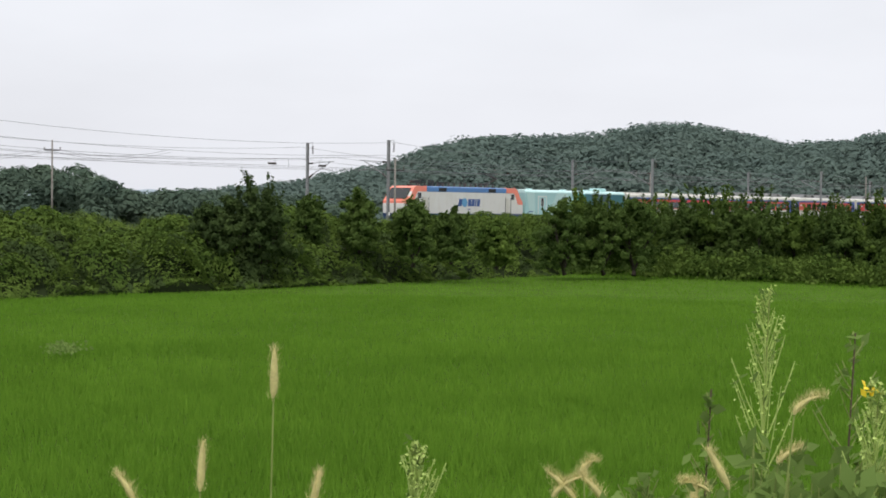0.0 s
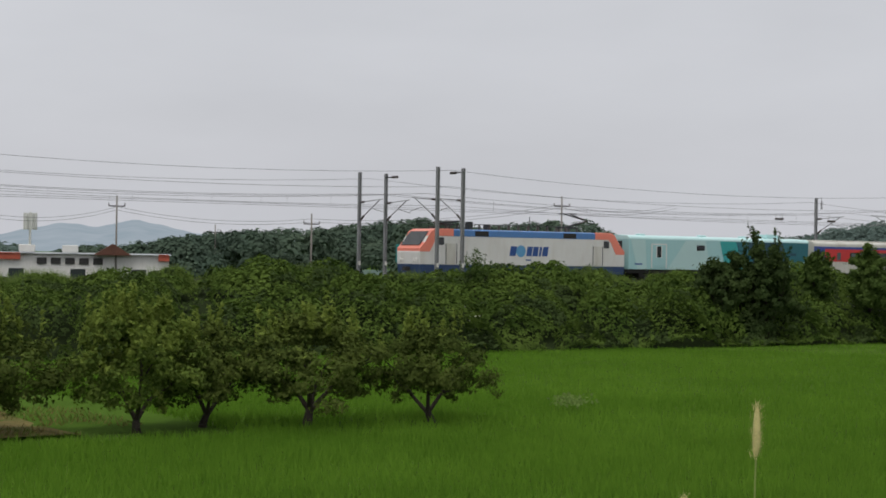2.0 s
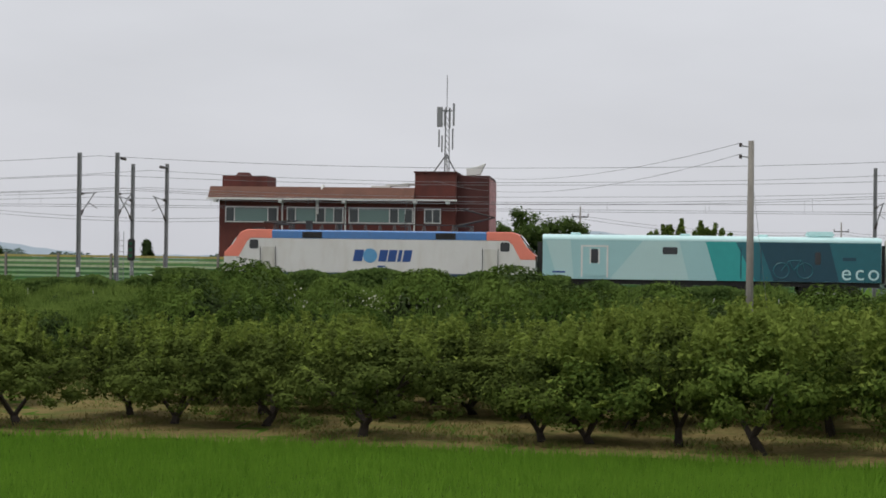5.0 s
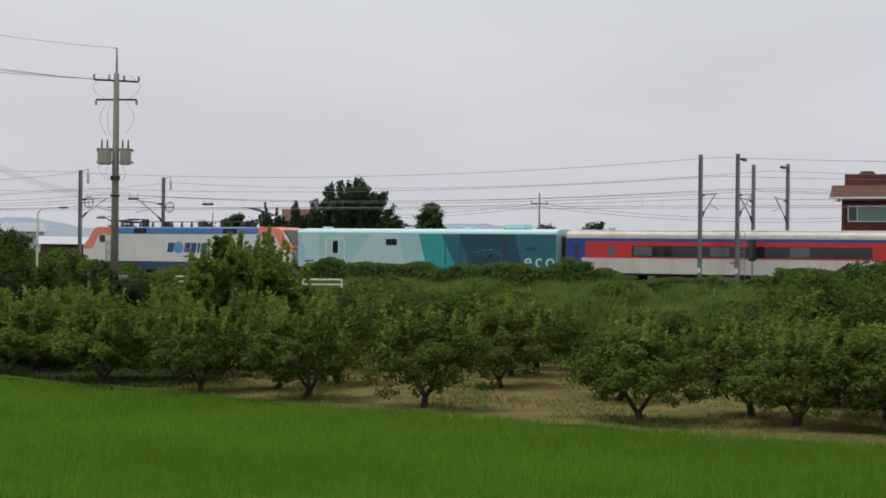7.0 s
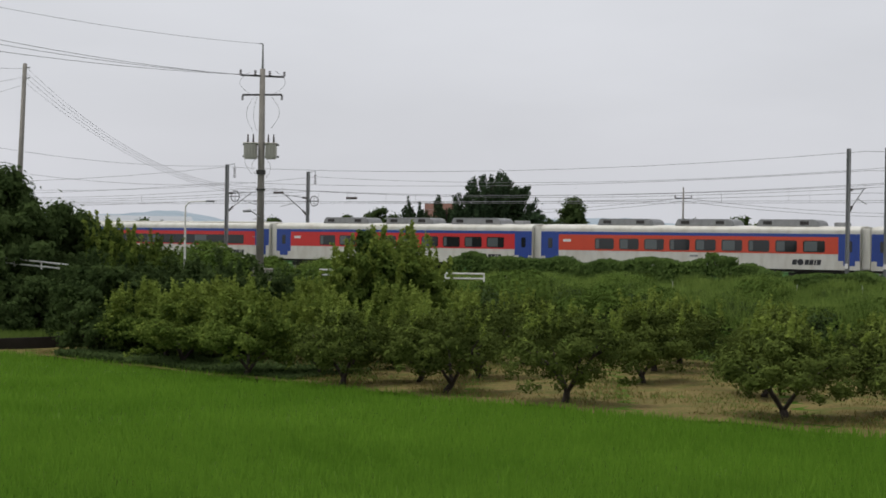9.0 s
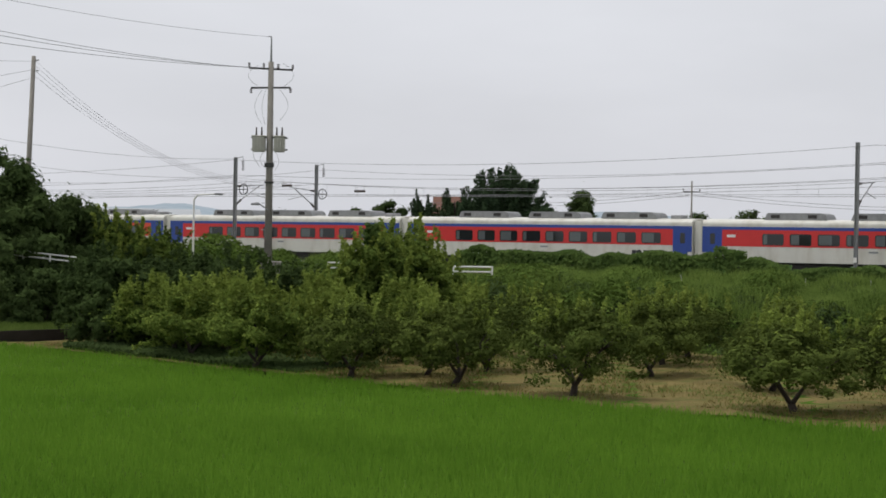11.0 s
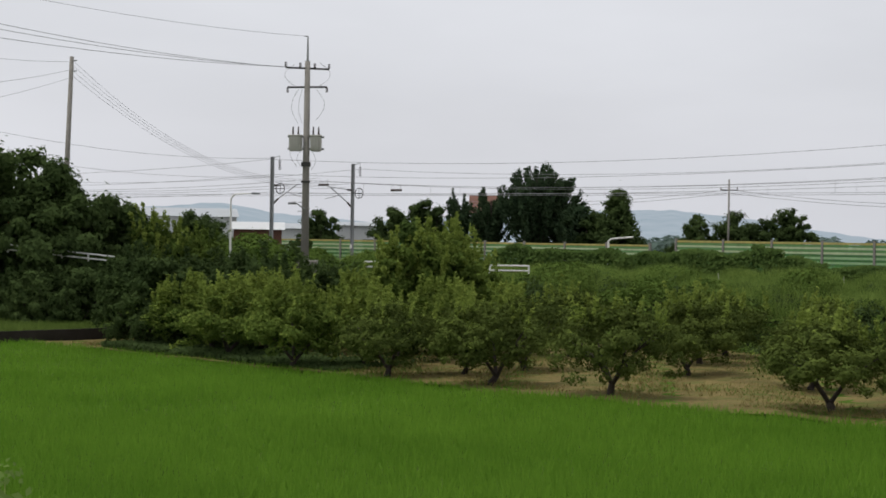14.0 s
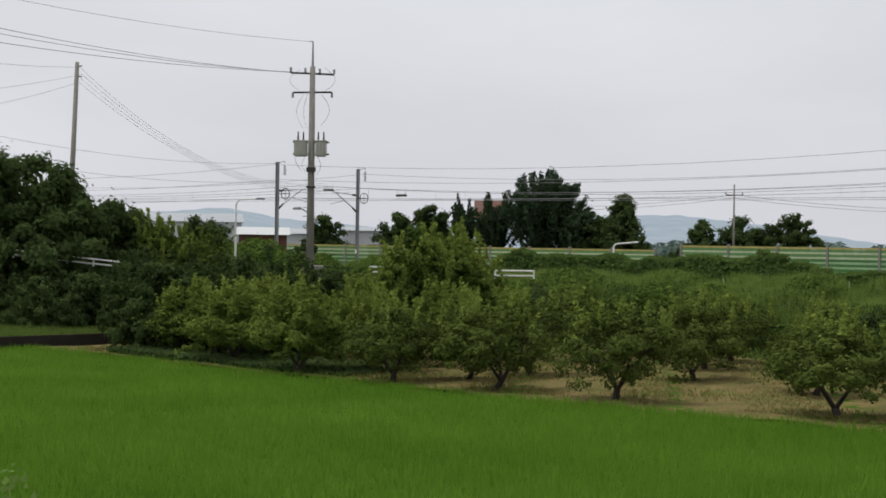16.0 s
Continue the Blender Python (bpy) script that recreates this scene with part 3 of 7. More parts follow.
def fruit_tree(seed, bright):
    """One pruned fruit tree: a short trunk forked into three or four bent limbs under an umbrella of leaf clumps."""
    r = np.random.default_rng(seed)
    top = empty("orchard_tree")
    h, spread = 4.2, 2.5
    q = Vector((r.normal(0, 0.12), r.normal(0, 0.12), r.uniform(0.3, 0.6)))
    bm = bars(((0, 0, -0.2), (0, 0, 0.05), 0.21, 0.155), ((0, 0, 0.04), q, 0.155, 0.12), seg=9)
    limbs, ends = int(r.integers(3, 5)), []
    a0 = r.uniform(0, 2 * math.pi)
    for i in range(limbs):
        a = a0 + 2 * math.pi * (i + r.uniform(-0.25, 0.25)) / limbs
        m = q + Vector((math.cos(a) * r.uniform(0.35, 0.7), math.sin(a) * r.uniform(0.35, 0.7), r.uniform(0.55, 0.85)))
        a += r.uniform(-0.4, 0.4)
        e = m + Vector((math.cos(a) * r.uniform(0.4, 0.8), math.sin(a) * r.uniform(0.4, 0.8), r.uniform(0.45, 0.8)))
        tube(bm, q - Vector((0, 0, 0.05)), m, 0.09, 0.065, 7)
        tube(bm, m, e, 0.065, 0.04, 6)
        for j in range(4):
            b = a + r.uniform(-0.9, 0.9)
            t = (m if j == 3 else e) + Vector((math.cos(b) * r.uniform(0.5, 1.1), math.sin(b) * r.uniform(0.5, 1.1), r.uniform(0.0, 1.0)))
            tube(bm, m if j == 3 else e, t, 0.045, 0.015, 5)
            ends.append(t)
    part("trunk", bm, M_BARK, top)
    n = 92
    zf = r.uniform(0, 1, n) ** 1.1
    az = r.uniform(0, 2 * np.pi, n)
    rad = spread * np.interp(zf, (0, 0.22, 0.6, 1.0), (0.72, 0.95, 0.78, 0.3)) * np.sqrt(r.uniform(0.12, 1, n)) * (1 + 0.16 * np.sin(az * 2 + a0) + 0.1 * np.sin(az * 3))
    c = np.stack([np.cos(az) * rad, np.sin(az) * rad, h * (0.31 + 0.59 * zf)], 1)
    c[:13, 2] = h * r.uniform(0.19, 0.31, 13)
    c = np.concatenate([c, np.array(ends)])
    cs = r.uniform(0.24, 0.54, len(c))
    cs[:13] *= 0.65
    count = 9200
    cl = r.choice(len(c), count, p=cs ** 2 / np.sum(cs ** 2))
    way = r.normal(size=(count, 3))
    way /= np.linalg.norm(way, axis=1)[:, None]
    p = c[cl] + way * cs[cl][:, None] * (0.3 + 0.6 * r.uniform(0, 1, (count, 1)) + r.exponential(0.25, (count, 1))) * np.array([1, 1, 0.75])
    o = p - np.array([0, 0, h * 0.45])
    o = o / np.linalg.norm(o, axis=1)[:, None] * 0.6 + way * 0.9
    v, f = leaves(p, 0.105, up=0.25, long=1.6, r=r, out=o, fine=True)
    mesh_np("crown", v, f, M_ORCHARD if bright else M_OLIVE, top)
    up = np.flatnonzero(c[:, 2] > h * 0.66)
    k = 120 if bright else 24
    foot = c[up[r.integers(0, len(up), k)]] + r.normal(0, 0.2, (k, 3))
    rise = r.uniform(0.5, 1.2, k)
    lean = r.normal(0, 0.16, (k, 2))
    if bright:
        foot = np.concatenate([foot, c[r.integers(0, len(c), 40)] + r.normal(0, 0.25, (40, 3))])
        rise, lean = np.concatenate([rise, r.uniform(0.2, 0.45, 40)]), np.concatenate([lean, r.normal(0, 0.5, (40, 2))])
    w = np.repeat(np.arange(len(foot)), 26)
    t = r.uniform(0.0, 1.0, len(w))
    sp = foot[w] + np.stack([lean[w, 0] * t * rise[w], lean[w, 1] * t * rise[w], t * rise[w]], 1) + r.normal(0, 0.045, (len(w), 3)) * (1.3 - t)[:, None]
    rim = r.integers(0, len(p), 900 if bright else 110)
    rim = rim[p[rim, 2] > h * 0.42]
    sp = np.concatenate([sp, p[rim] * np.array([1.04, 1.04, 1.02]) + r.normal(0, 0.04, (len(rim), 3))])
    v, f = leaves(sp, 0.13, up=0.6, long=1.8, r=r, fine=True)
    shoots = mesh_np("young_growth", v, f, M_SHOOT, top)
    tagged(shoots, "upright yellow-green young shoots" if bright else "upright dull green shoots", kind="stuff")
    return tagged(top, "leafy yellow-green fruit tree with a short forked trunk" if bright else "dark olive pruned fruit tree with a short forked trunk", "tree", "orchard trees")


def make_orchard():
    kinds = {True: [fruit_tree(100 + i, True) for i in range(5)], False: [fruit_tree(120 + i, False) for i in range(5)]}
    used = {True: 0, False: 0}
    for i, (u, n, h, s) in enumerate(FRONT + BACK):
        bright = -60 < u < -42 and n > 60 or -1 < u < 22 and i % 3 != 1
        src = kinds[bright][used[bright] % 5]
        p = fp(u, n)
        m = pose(p.x, p.y, 0.05, 0, 0, (i * 77) % 360)
        ob = src if used[bright] < 5 else copy_thing(src, m)
        used[bright] += 1
        ob.matrix_basis = m
        low = 0.82 if -26 < u < 0 else 0.95
        wide = s / (2.45 if u < -24 else 2.25)
        ob.scale = (wide, wide, h * low / 4.2)


make_orchard()


def make_orchard_grass():
    """Tufts of dry and green grass on the orchard floor."""
    r = np.random.default_rng(29)
    for k, m, name, label, cut in ((34000, M_DRYGRASS, "dry_grass", "short dry straw-coloured grass under the fruit trees", -0.25), (30000, M_GRASS, "green_grass", "patches of short green grass under the fruit trees", 0.25)):
        u = r.uniform(-67, 22, k)
        n = orch_edge(u) + r.uniform(0, 1, k) ** 1.4 * 27
        ok = (wobble(u, n, 0.45) > cut) & (n < np.where(u < 14, 87, 87 - (u - 14) * 2.2))
        u, n = u[ok], n[ok]
        p = np.stack([EX * u + NX * n, EY * u + NY * n, np.full(len(u), 0.05)], 1)
        v, f = blades(p, 0.16, 0.05, 0.6, r)
        tagged(mesh_np(name, v, f, m), label, "grass", kind="stuff")


make_orchard_grass()


def make_corner_weeds():
    """Rank dark weeds under the low trees at the orchard's far corner."""
    r = np.random.default_rng(31)
    u = r.uniform(-62, -44, 16000)
    n = orch_edge(u) * 0.985 + 0.5 + r.exponential(1.8, 16000)
    tall = np.interp(u, (-58, -44), (0.28, 0.06))
    p = np.stack([EX * u + NX * n, EY * u + NY * n, 0.1 + tall * r.uniform(0, 1, 16000)], 1)
    v, f = leaves(p, 0.14, up=0.5, long=1.8, r=r, out=np.array([[-NX, -NY, 0.5]]) * 0.6, fine=True)
    tagged(mesh_np("corner_weeds", v, f, M_DARKLEAF), "rank dark weeds under the low fruit trees", "undergrowth", kind="stuff")


make_corner_weeds()


def make_bank_flowers():
    """Pale flower heads and grass plumes scattered in patches on the bank."""
    r = np.random.default_rng(37)
    pts = []
    for u, v, k in ((-21, -13, 60), (-14, -12, 110), (-9, -11.5, 130), (-5, -12.5, 90), (-17, -10, 70), (60, -17, 20), (95, -16, 20)):
        q = r.normal(0, 1, (k, 2)) * (2.2, 0.8) + (u, v)
        pts += [tp(float(a), float(b), float(bank_z(b)) + r.uniform(1.0, 1.7)) for a, b in q]
    a, b = leaves(np.array(pts), 0.10, up=1.2, long=1.6, r=r)
    tagged(mesh_np("bank_flowers", a, b, M_FLOWER), "pale cream flower heads among the vines", "flowers", kind="stuff")


make_bank_flowers()
# ---- the overhead line ----
def top_z(u):
    return 12.65 - 0.0065 * abs(u)


def catenary_pole(u, v, twin=False, arm=True, wheel=False):
    """A steel pole with a hinged arm over its track, and a hanging insulator at the top."""
    h = top_z(u) - 3.35
    s = 1 if v < 0 else -1
    top = tagged(empty("catenary_pole", tpose(u, v, 3.35)), "grey steel catenary pole with an insulated arm over the track", "pole", "catenary poles")
    bm = boxes((-0.11, 0.11, -0.012, 0.012, 0, h), (-0.11, -0.09, -0.11, 0.11, 0, h), (0.09, 0.11, -0.11, 0.11, 0, h))
    part("mast", bm, M_STEEL, top)
    part("base_plate", boxes((-0.35, 0.35, -0.35, 0.35, -0.4, 0.12)), M_CONCRETE, top)
    part("number_plate", boxes((-0.1, 0.1, -0.15, -0.135, 1.7, 2.0)), M_WHITE, top, "white plate")
    if arm:
        reach = 3.4 * s
        part("top_tube", bars(((0, 0.1 * s, 6.55), (0, reach, 6.75), 0.03)), M_STEEL, top)
        part("strut", bars(((0, 0.1 * s, 5.2), (0, reach * 0.86, 6.68), 0.04)), M_STEEL, top)
        part("steady_arm", bars(((0, reach * 0.55, 6.05), (0, reach * 1.06, 5.75), 0.025)), M_STEEL, top)
        for z, zz in ((6.55, 6.58), (5.2, 5.55)):
            bm = bmesh.new()
            for k in range(5):
                a = 0.25 + 0.1 * k
                tube(bm, (0, a * s, z + (zz - z) * k / 5), (0, (a + 0.05) * s, z + (zz - z) * (k + 0.5) / 5), 0.085)
            part("insulator", bm, M_INSUL, top, "dark ribbed insulator")
    if twin and abs(u) < 70:
        part("feeder_bracket", bars(((0, 0, h - 0.3), (0, 0.9 * s, h - 0.3), 0.045)), M_DARKSTEEL, top, "dark feeder bracket")
        bm = bmesh.new()
        for k in range(7):
            tube(bm, (0, (0.9 + 0.11 * k) * s, h - 0.3), (0, (0.97 + 0.11 * k) * s, h - 0.3), 0.1)
        part("feeder_insulator", bm, M_INSUL, top, "dark ribbed feeder insulator")
    elif twin:
        sx = 0.75
        part("hook", bars(((0, 0, h - 0.1), (sx, 0, h + 0.05), 0.025), ((sx, 0, h + 0.05), (sx, 0, h - 0.25), 0.02)), M_STEEL, top)
        bm = bmesh.new()
        for k in range(6):
            tube(bm, (sx, 0, h - 0.3 - 0.13 * k), (sx, 0, h - 0.37 - 0.13 * k), 0.1)
        part("hanging_insulator", bm, M_INSUL, top, "string of dark insulator discs")
    if wheel:
        bm = bmesh.new()
        for k in range(16):
            a, b = 2 * math.pi * k / 16, 2 * math.pi * (k + 1) / 16
            tube(bm, (0.75 + 0.42 * math.cos(a), 0.1 * s, 6.3 + 0.42 * math.sin(a)), (0.75 + 0.42 * math.cos(b), 0.1 * s, 6.3 + 0.42 * math.sin(b)), 0.035, seg=5)
        tube(bm, (0, 0.1 * s, 6.3), (1.1, 0.1 * s, 6.3), 0.03)
        tube(bm, (0.75, 0.1 * s, 5.9), (0.75, 0.1 * s, 6.72), 0.02)
        part("tension_wheel", bm, M_DARKSTEEL, top, "round spoked tension wheel")
    return top


M_WHITE = mat("white_paint", (0.70, 0.69, 0.66), 0.4, spread=0.06, dirt=(0.35, 0.32, 0.26), dirt_amount=0.25)

NEAR_V, FAR_V = -3.7, 8.3
for u0, u1 in ((-32.4, -30.0), (17.65, 20.1), (64.0, 66.2)):
    catenary_pole(u0, NEAR_V, False)
    catenary_pole(u1, NEAR_V, True)
for u0, u1 in ((-32.4, -30.0), (17.7, 20.15), (64.3, 66.7)):
    catenary_pole(u0, FAR_V, False)
    catenary_pole(u1, FAR_V, True)
for u, v in ((-81.9, NEAR_V), (113.7, NEAR_V), (-82.8, FAR_V), (115.2, FAR_V)):
    catenary_pole(u, v, True, True, u < 0)
for u in (-131, -180, 162, 211, 262, 315, 370):
    catenary_pole(u, NEAR_V, True)
    catenary_pole(u + 1.0, FAR_V, True)


def wire(name, pts, r, label, parent=None):
    cu = bpy.data.curves.new(name, 'CURVE')
    cu.dimensions, cu.bevel_depth, cu.bevel_resolution = '3D', r * 0.75, 0
    sp = cu.splines.new('POLY')
    sp.points.add(len(pts) - 1)
    for q, p in zip(sp.points, pts):
        q.co = (*p, 1)
    cu.materials.append(M_WIRE)
    ob = new(name, cu)
    if parent is not None:
        ob.parent = parent
        return ob
    return tagged(ob, label, "wire")


SPANS = [-280, -230, -180, -131, -82, -31.2, 18.9, 65.3, 114.5, 162, 211, 262, 315, 370, 430]


def span_wire(name, v, z, sag, r, label, drop=0.0):
    pts = []
    for a, b in zip(SPANS, SPANS[1:]):
        for k in range(10):
            f = k / 10
            u = a + (b - a) * f
            pts.append(tp(u, v, z - 4 * sag * f * (1 - f) - drop * abs(u)))
    return wire(name, pts, r, label)


for v in (0.0, 4.2):
    span_wire("contact_wire", v, 9.35, 0.03, 0.018, "thin overhead contact wire above the track")
    span_wire("messenger_wire", v, 10.45, 0.7, 0.018, "sagging overhead messenger wire above the track")
    hangers = tagged(empty("dropper_wires"), "thin vertical droppers between the overhead wires", "wire")
    for a, b in zip(SPANS, SPANS[1:]):
        for k in range(1, 8):
            f = k / 8
            u = a + (b - a) * f
            part("dropper", bars((tp(u, v, 9.33), tp(u, v, 10.45 - 2.8 * f * (1 - f)), 0.009), seg=3), M_WIRE, hangers)
for v, z, s in ((NEAR_V - 0.1, 12.45, 0.75), (FAR_V, 12.2, 0.8), (NEAR_V + 0.5, 11.3, 0.6), (FAR_V - 0.5, 11.0, 0.6), (NEAR_V, 9.9, 0.35)):
    span_wire("feeder_wire", v, z, s, 0.017, "thin feeder wire strung along the catenary poles", 0.0065)


for u, v, z in ((-79.6, 0.0, 10.05), (-72.5, 0.0, 9.6), (102.0, 0.0, 9.5), (113.0, 4.2, 9.6)):
    ob = tagged(empty("section_insulator", tpose(u, v, z)), "dark bar insulator in an overhead wire", "insulator", "section insulators")
    part("bar", bevelled(boxes((-0.5, 0.5, -0.07, 0.07, -0.09, 0.09)), 0.03, 1), M_INSUL, ob)
    for x in (-0.4, 0.4):
        part("hanger", bars(((x, 0, 0), (x, 0, 0.5), 0.015), seg=4), M_STEEL, ob)


# ---- power and lighting poles ----
def concrete_pole(name, place, h, r0, r1, label, lean=(0, 0)):
    top = tagged(empty(name, Matrix.Translation(place)), label, "pole", "utility poles")
    bm = bars(((0, 0, -0.5), (lean[0], lean[1], h), r0, r1), seg=12)
    part("shaft", bm, M_CONCRETE, top, smooth=True)
    return top


def crossarm(top, z, half, along, hang=0.25, up=True, count=3):
    """A steel crossarm with insulators."""
    c, s = math.cos(along), math.sin(along)
    part("crossarm", bars(((-half * c, -half * s, z), (half * c, half * s, z), 0.055), seg=6), M_DARKSTEEL, top)
    for k in range(count):
        f = -1 + 2 * k / (count - 1)
        bm = bmesh.new()
        for j in range(3):
            a = 0.05 + 0.09 * j
            sg = 1 if up else -1
            tube(bm, (f * half * c, f * half * s, z + sg * a), (f * half * c, f * half * s, z + sg * (a + 0.06)), 0.07)
        part("insulator", bm, M_INSUL, top, "brown insulator")


# the pole that stands between orchard and railway
BP = polar(-35.63, 78.0)
bp_h = 6 + 78 * math.tan(radians(4.12))
bpole = concrete_pole("power_pole", BP, bp_h, 0.2, 0.13, "weathered round concrete power pole behind the orchard")
part("bracket", bars(((-0.02, 0, bp_h - 0.3), (-0.42, 0.25, bp_h - 0.2), 0.03), ((-0.02, 0, bp_h - 0.75), (-0.42, 0.25, bp_h - 0.7), 0.03)), M_STEEL, bpole)
part("insulator", bars(((-0.4, 0.25, bp_h - 0.28), (-0.4, 0.25, bp_h - 0.1), 0.07)), M_INSUL, bpole)
part("insulator", bars(((-0.4, 0.25, bp_h - 0.8), (-0.4, 0.25, bp_h - 0.62), 0.07)), M_INSUL, bpole)

# the tall pole with transformers beside the railway
UP = polar(6.12, 96.0, 2.9)
up_h = 3.1 + 96 * math.tan(radians(6.54))
upole = concrete_pole("transformer_pole", UP, up_h - 1.2, 0.24, 0.15, "tall concrete power pole with two crossarms and transformers")
part("spire", bars(((0, 0, up_h - 1.2), (0, 0, up_h + 0.2), 0.07, 0.035), ((0, 0, up_h + 0.2), (-0.18, 0, up_h + 0.22), 0.03)), M_STEEL, upole, "steel earth-wire spike")
ZT = 3.1 + 96 * math.tan(radians(5.42))
crossarm(upole, ZT + 0.3, 1.25, 0.35, count=4)
crossarm(upole, ZT - 0.75, 1.15, -0.2, up=False, count=3)
ZX = 3.1 + 96 * math.tan(radians(3.1))
for sx, hw in ((-0.60, 0.36), (0.54, 0.30)):
    tr = part("transformer", bevelled(boxes((sx - hw, sx + hw, -0.34, 0.3, ZX - 0.44, ZX + 0.40)), 0.05), M_TANK, upole, "pale grey transformer tank")
    part("lid", bevelled(boxes((sx - hw - 0.04, sx + hw + 0.04, -0.38, 0.34, ZX + 0.40, ZX + 0.47)), 0.02, 1), M_TANK, tr)
    for k in (-0.24, -0.08, 0.08, 0.24):
        part("cooling_fin", boxes((sx + k - 0.02, sx + k + 0.02, -0.42, -0.34, ZX - 0.34, ZX + 0.30)), M_TANK, tr)
    for k in (-0.16, 0.14):
        part("bushing", bars(((sx + k, 0, ZX + 0.46), (sx + k, 0, ZX + 0.95), 0.06, 0.035)), M_INSUL, tr)
for z in (ZX + 0.36, ZX - 0.3):
    part("hanger", bars(((-1.05, 0, z), (1.0, 0, z), 0.05), seg=6), M_STEEL, upole, "steel hanger bar")
part("pole_lamp", bars(((0, -0.2, 4.6), (-0.5, -0.35, 4.95), 0.035), ((-0.5, -0.35, 4.95), (-0.95, -0.4, 4.92), 0.09, 0.06)), M_STEEL, upole, "small grey lamp on a short arm")
part("footing", bevelled(boxes((-0.5, 0.75, -0.5, 0.5, -0.5, 1.75)), 0.04, 1), M_CONCRETE, upole, "concrete footing block")
for za, zb in ((ZX - 1.3, ZX - 1.05), (ZX - 2.2, ZX - 2.1)):
    part("clamp_box", boxes((-0.25, 0.25, -0.26, 0.1, za, zb)), M_DARKSTEEL, upole)
for k in range(9):
    z = 1.5 + k * 0.5
    part("step_bolt", bars(((-0.22, 0, z), (-0.42, 0, z), 0.02)), M_STEEL, upole)
for sx, sz, hgt in ((-1.25, ZT + 0.5, -1.2), (1.3, ZT + 0.6, -1.3), (-0.85, ZT - 0.9, -1.9), (1.0, ZT - 0.9, -1.7), (-0.45, ZT - 0.9, -1.9), (-0.9, ZX + 0.3, -1.6), (-0.5, ZX - 0.4, -0.9), (0.55, ZX - 0.4, -1.1)):
    pts = [Vector((UP.x, UP.y, UP.z)) + Vector((sx * (0.55 + 0.45 * math.sin(math.pi * k / 10)), -0.2, sz + hgt * k / 10)) for k in range(11)]
    wire("jumper_wire", pts, 0.012, "looping jumper wire on the transformer pole")

LP = polar(14.1, 118.0, 2.0)
lp_h = 4.0 + 118 * math.tan(radians(5.75))
lpole = concrete_pole("power_pole", LP, lp_h, 0.22, 0.14, "slightly leaning concrete power pole behind dark trees", lean=(0.5, 0.1))
part("bracket", bars(((0.5, 0.1, lp_h - 0.3), (0.85, 0.1, lp_h - 0.25), 0.04), ((0.5, 0.1, lp_h - 1.0), (0.85, 0.1, lp_h - 0.95), 0.04)), M_STEEL, lpole)


def sagging(a, b, sag, k=16):
    return [Vector(a).lerp(Vector(b), i / k) - Vector((0, 0, 4 * sag * (i / k) * (1 - i / k))) for i in range(k + 1)]


u_top = Vector((UP.x, UP.y, UP.z + ZT + 0.35))
for i, (az, dz) in enumerate(((19.5, 2.1), (19.0, 1.2), (19.5, 0.9))):
    wire("power_line", sagging(u_top + Vector((-1.2 + 0.6 * i, 0, 0)), polar(az, 70, 6 + 70 * math.tan(radians(7.3 - 0.32 * i))), 0.35), 0.016, "power line running to the tall transformer pole")
wire("earth_wire", sagging(Vector((UP.x, UP.y, UP.z + up_h + 0.2)), polar(20, 72, 16.6), 0.4), 0.012, "thin earth wire above the power lines")
l_top = Vector((LP.x + 0.7, LP.y, LP.z + lp_h - 0.35))
for i in range(4):
    wire("service_wire", sagging(l_top - Vector((0, 0, 0.35 * i)), tp(-84 + i, 5, 10.8 - 0.25 * i), 2.4), 0.014, "slack service wire between power pole and railway")
for i, el in enumerate((6.2, 4.4, 3.4)):
    wire("service_wire", sagging(l_top - Vector((0, 0, 0.5 * i)), polar(21, 90, 6 + 90 * math.tan(radians(el))), 0.4), 0.013, "slack service wire beside the power pole")
for i, el in enumerate((2.85, 2.05)):
    wire("service_wire", sagging(polar(20, 110, 6 + 110 * math.tan(radians(el + 1.2))), tp(-82, -3.6, 12.0 - 1.4 * i), 1.0), 0.014, "long sagging wire from the railway pole")
b_top = Vector((BP.x - 0.4, BP.y + 0.25, bp_h - 0.1))
wire("service_wire", sagging(b_top, fp(-11, 139, 13.0), 0.8), 0.014, "service wire from the power pole to the brick building")
wire("service_wire", sagging(b_top - Vector((0, 0, 0.5)), fp(-14, 139, 12.6), 1.3), 0.014, "service wire from the power pole to the brick building")
wire("guy_wire", [b_top + Vector((0.45, 0, -0.2)), Vector((BP.x + 1.2, BP.y + 0.3, 4.0))], 0.012, "slanting guy wire of the power pole")


def far_pole(az, d, el_top, z0, arms=True, r=0.12):
    """A slim line pole beyond the railway."""
    p = polar(az, d, z0)
    h = 6 + d * math.tan(radians(el_top)) - z0
    top = concrete_pole("power_pole", p, h, r, r * 0.6, "slim pale concrete line pole beyond the railway")
    if arms:
        a = radians(az)
        crossarm(top, h - 1.0, 0.75, a, count=3)
    return top


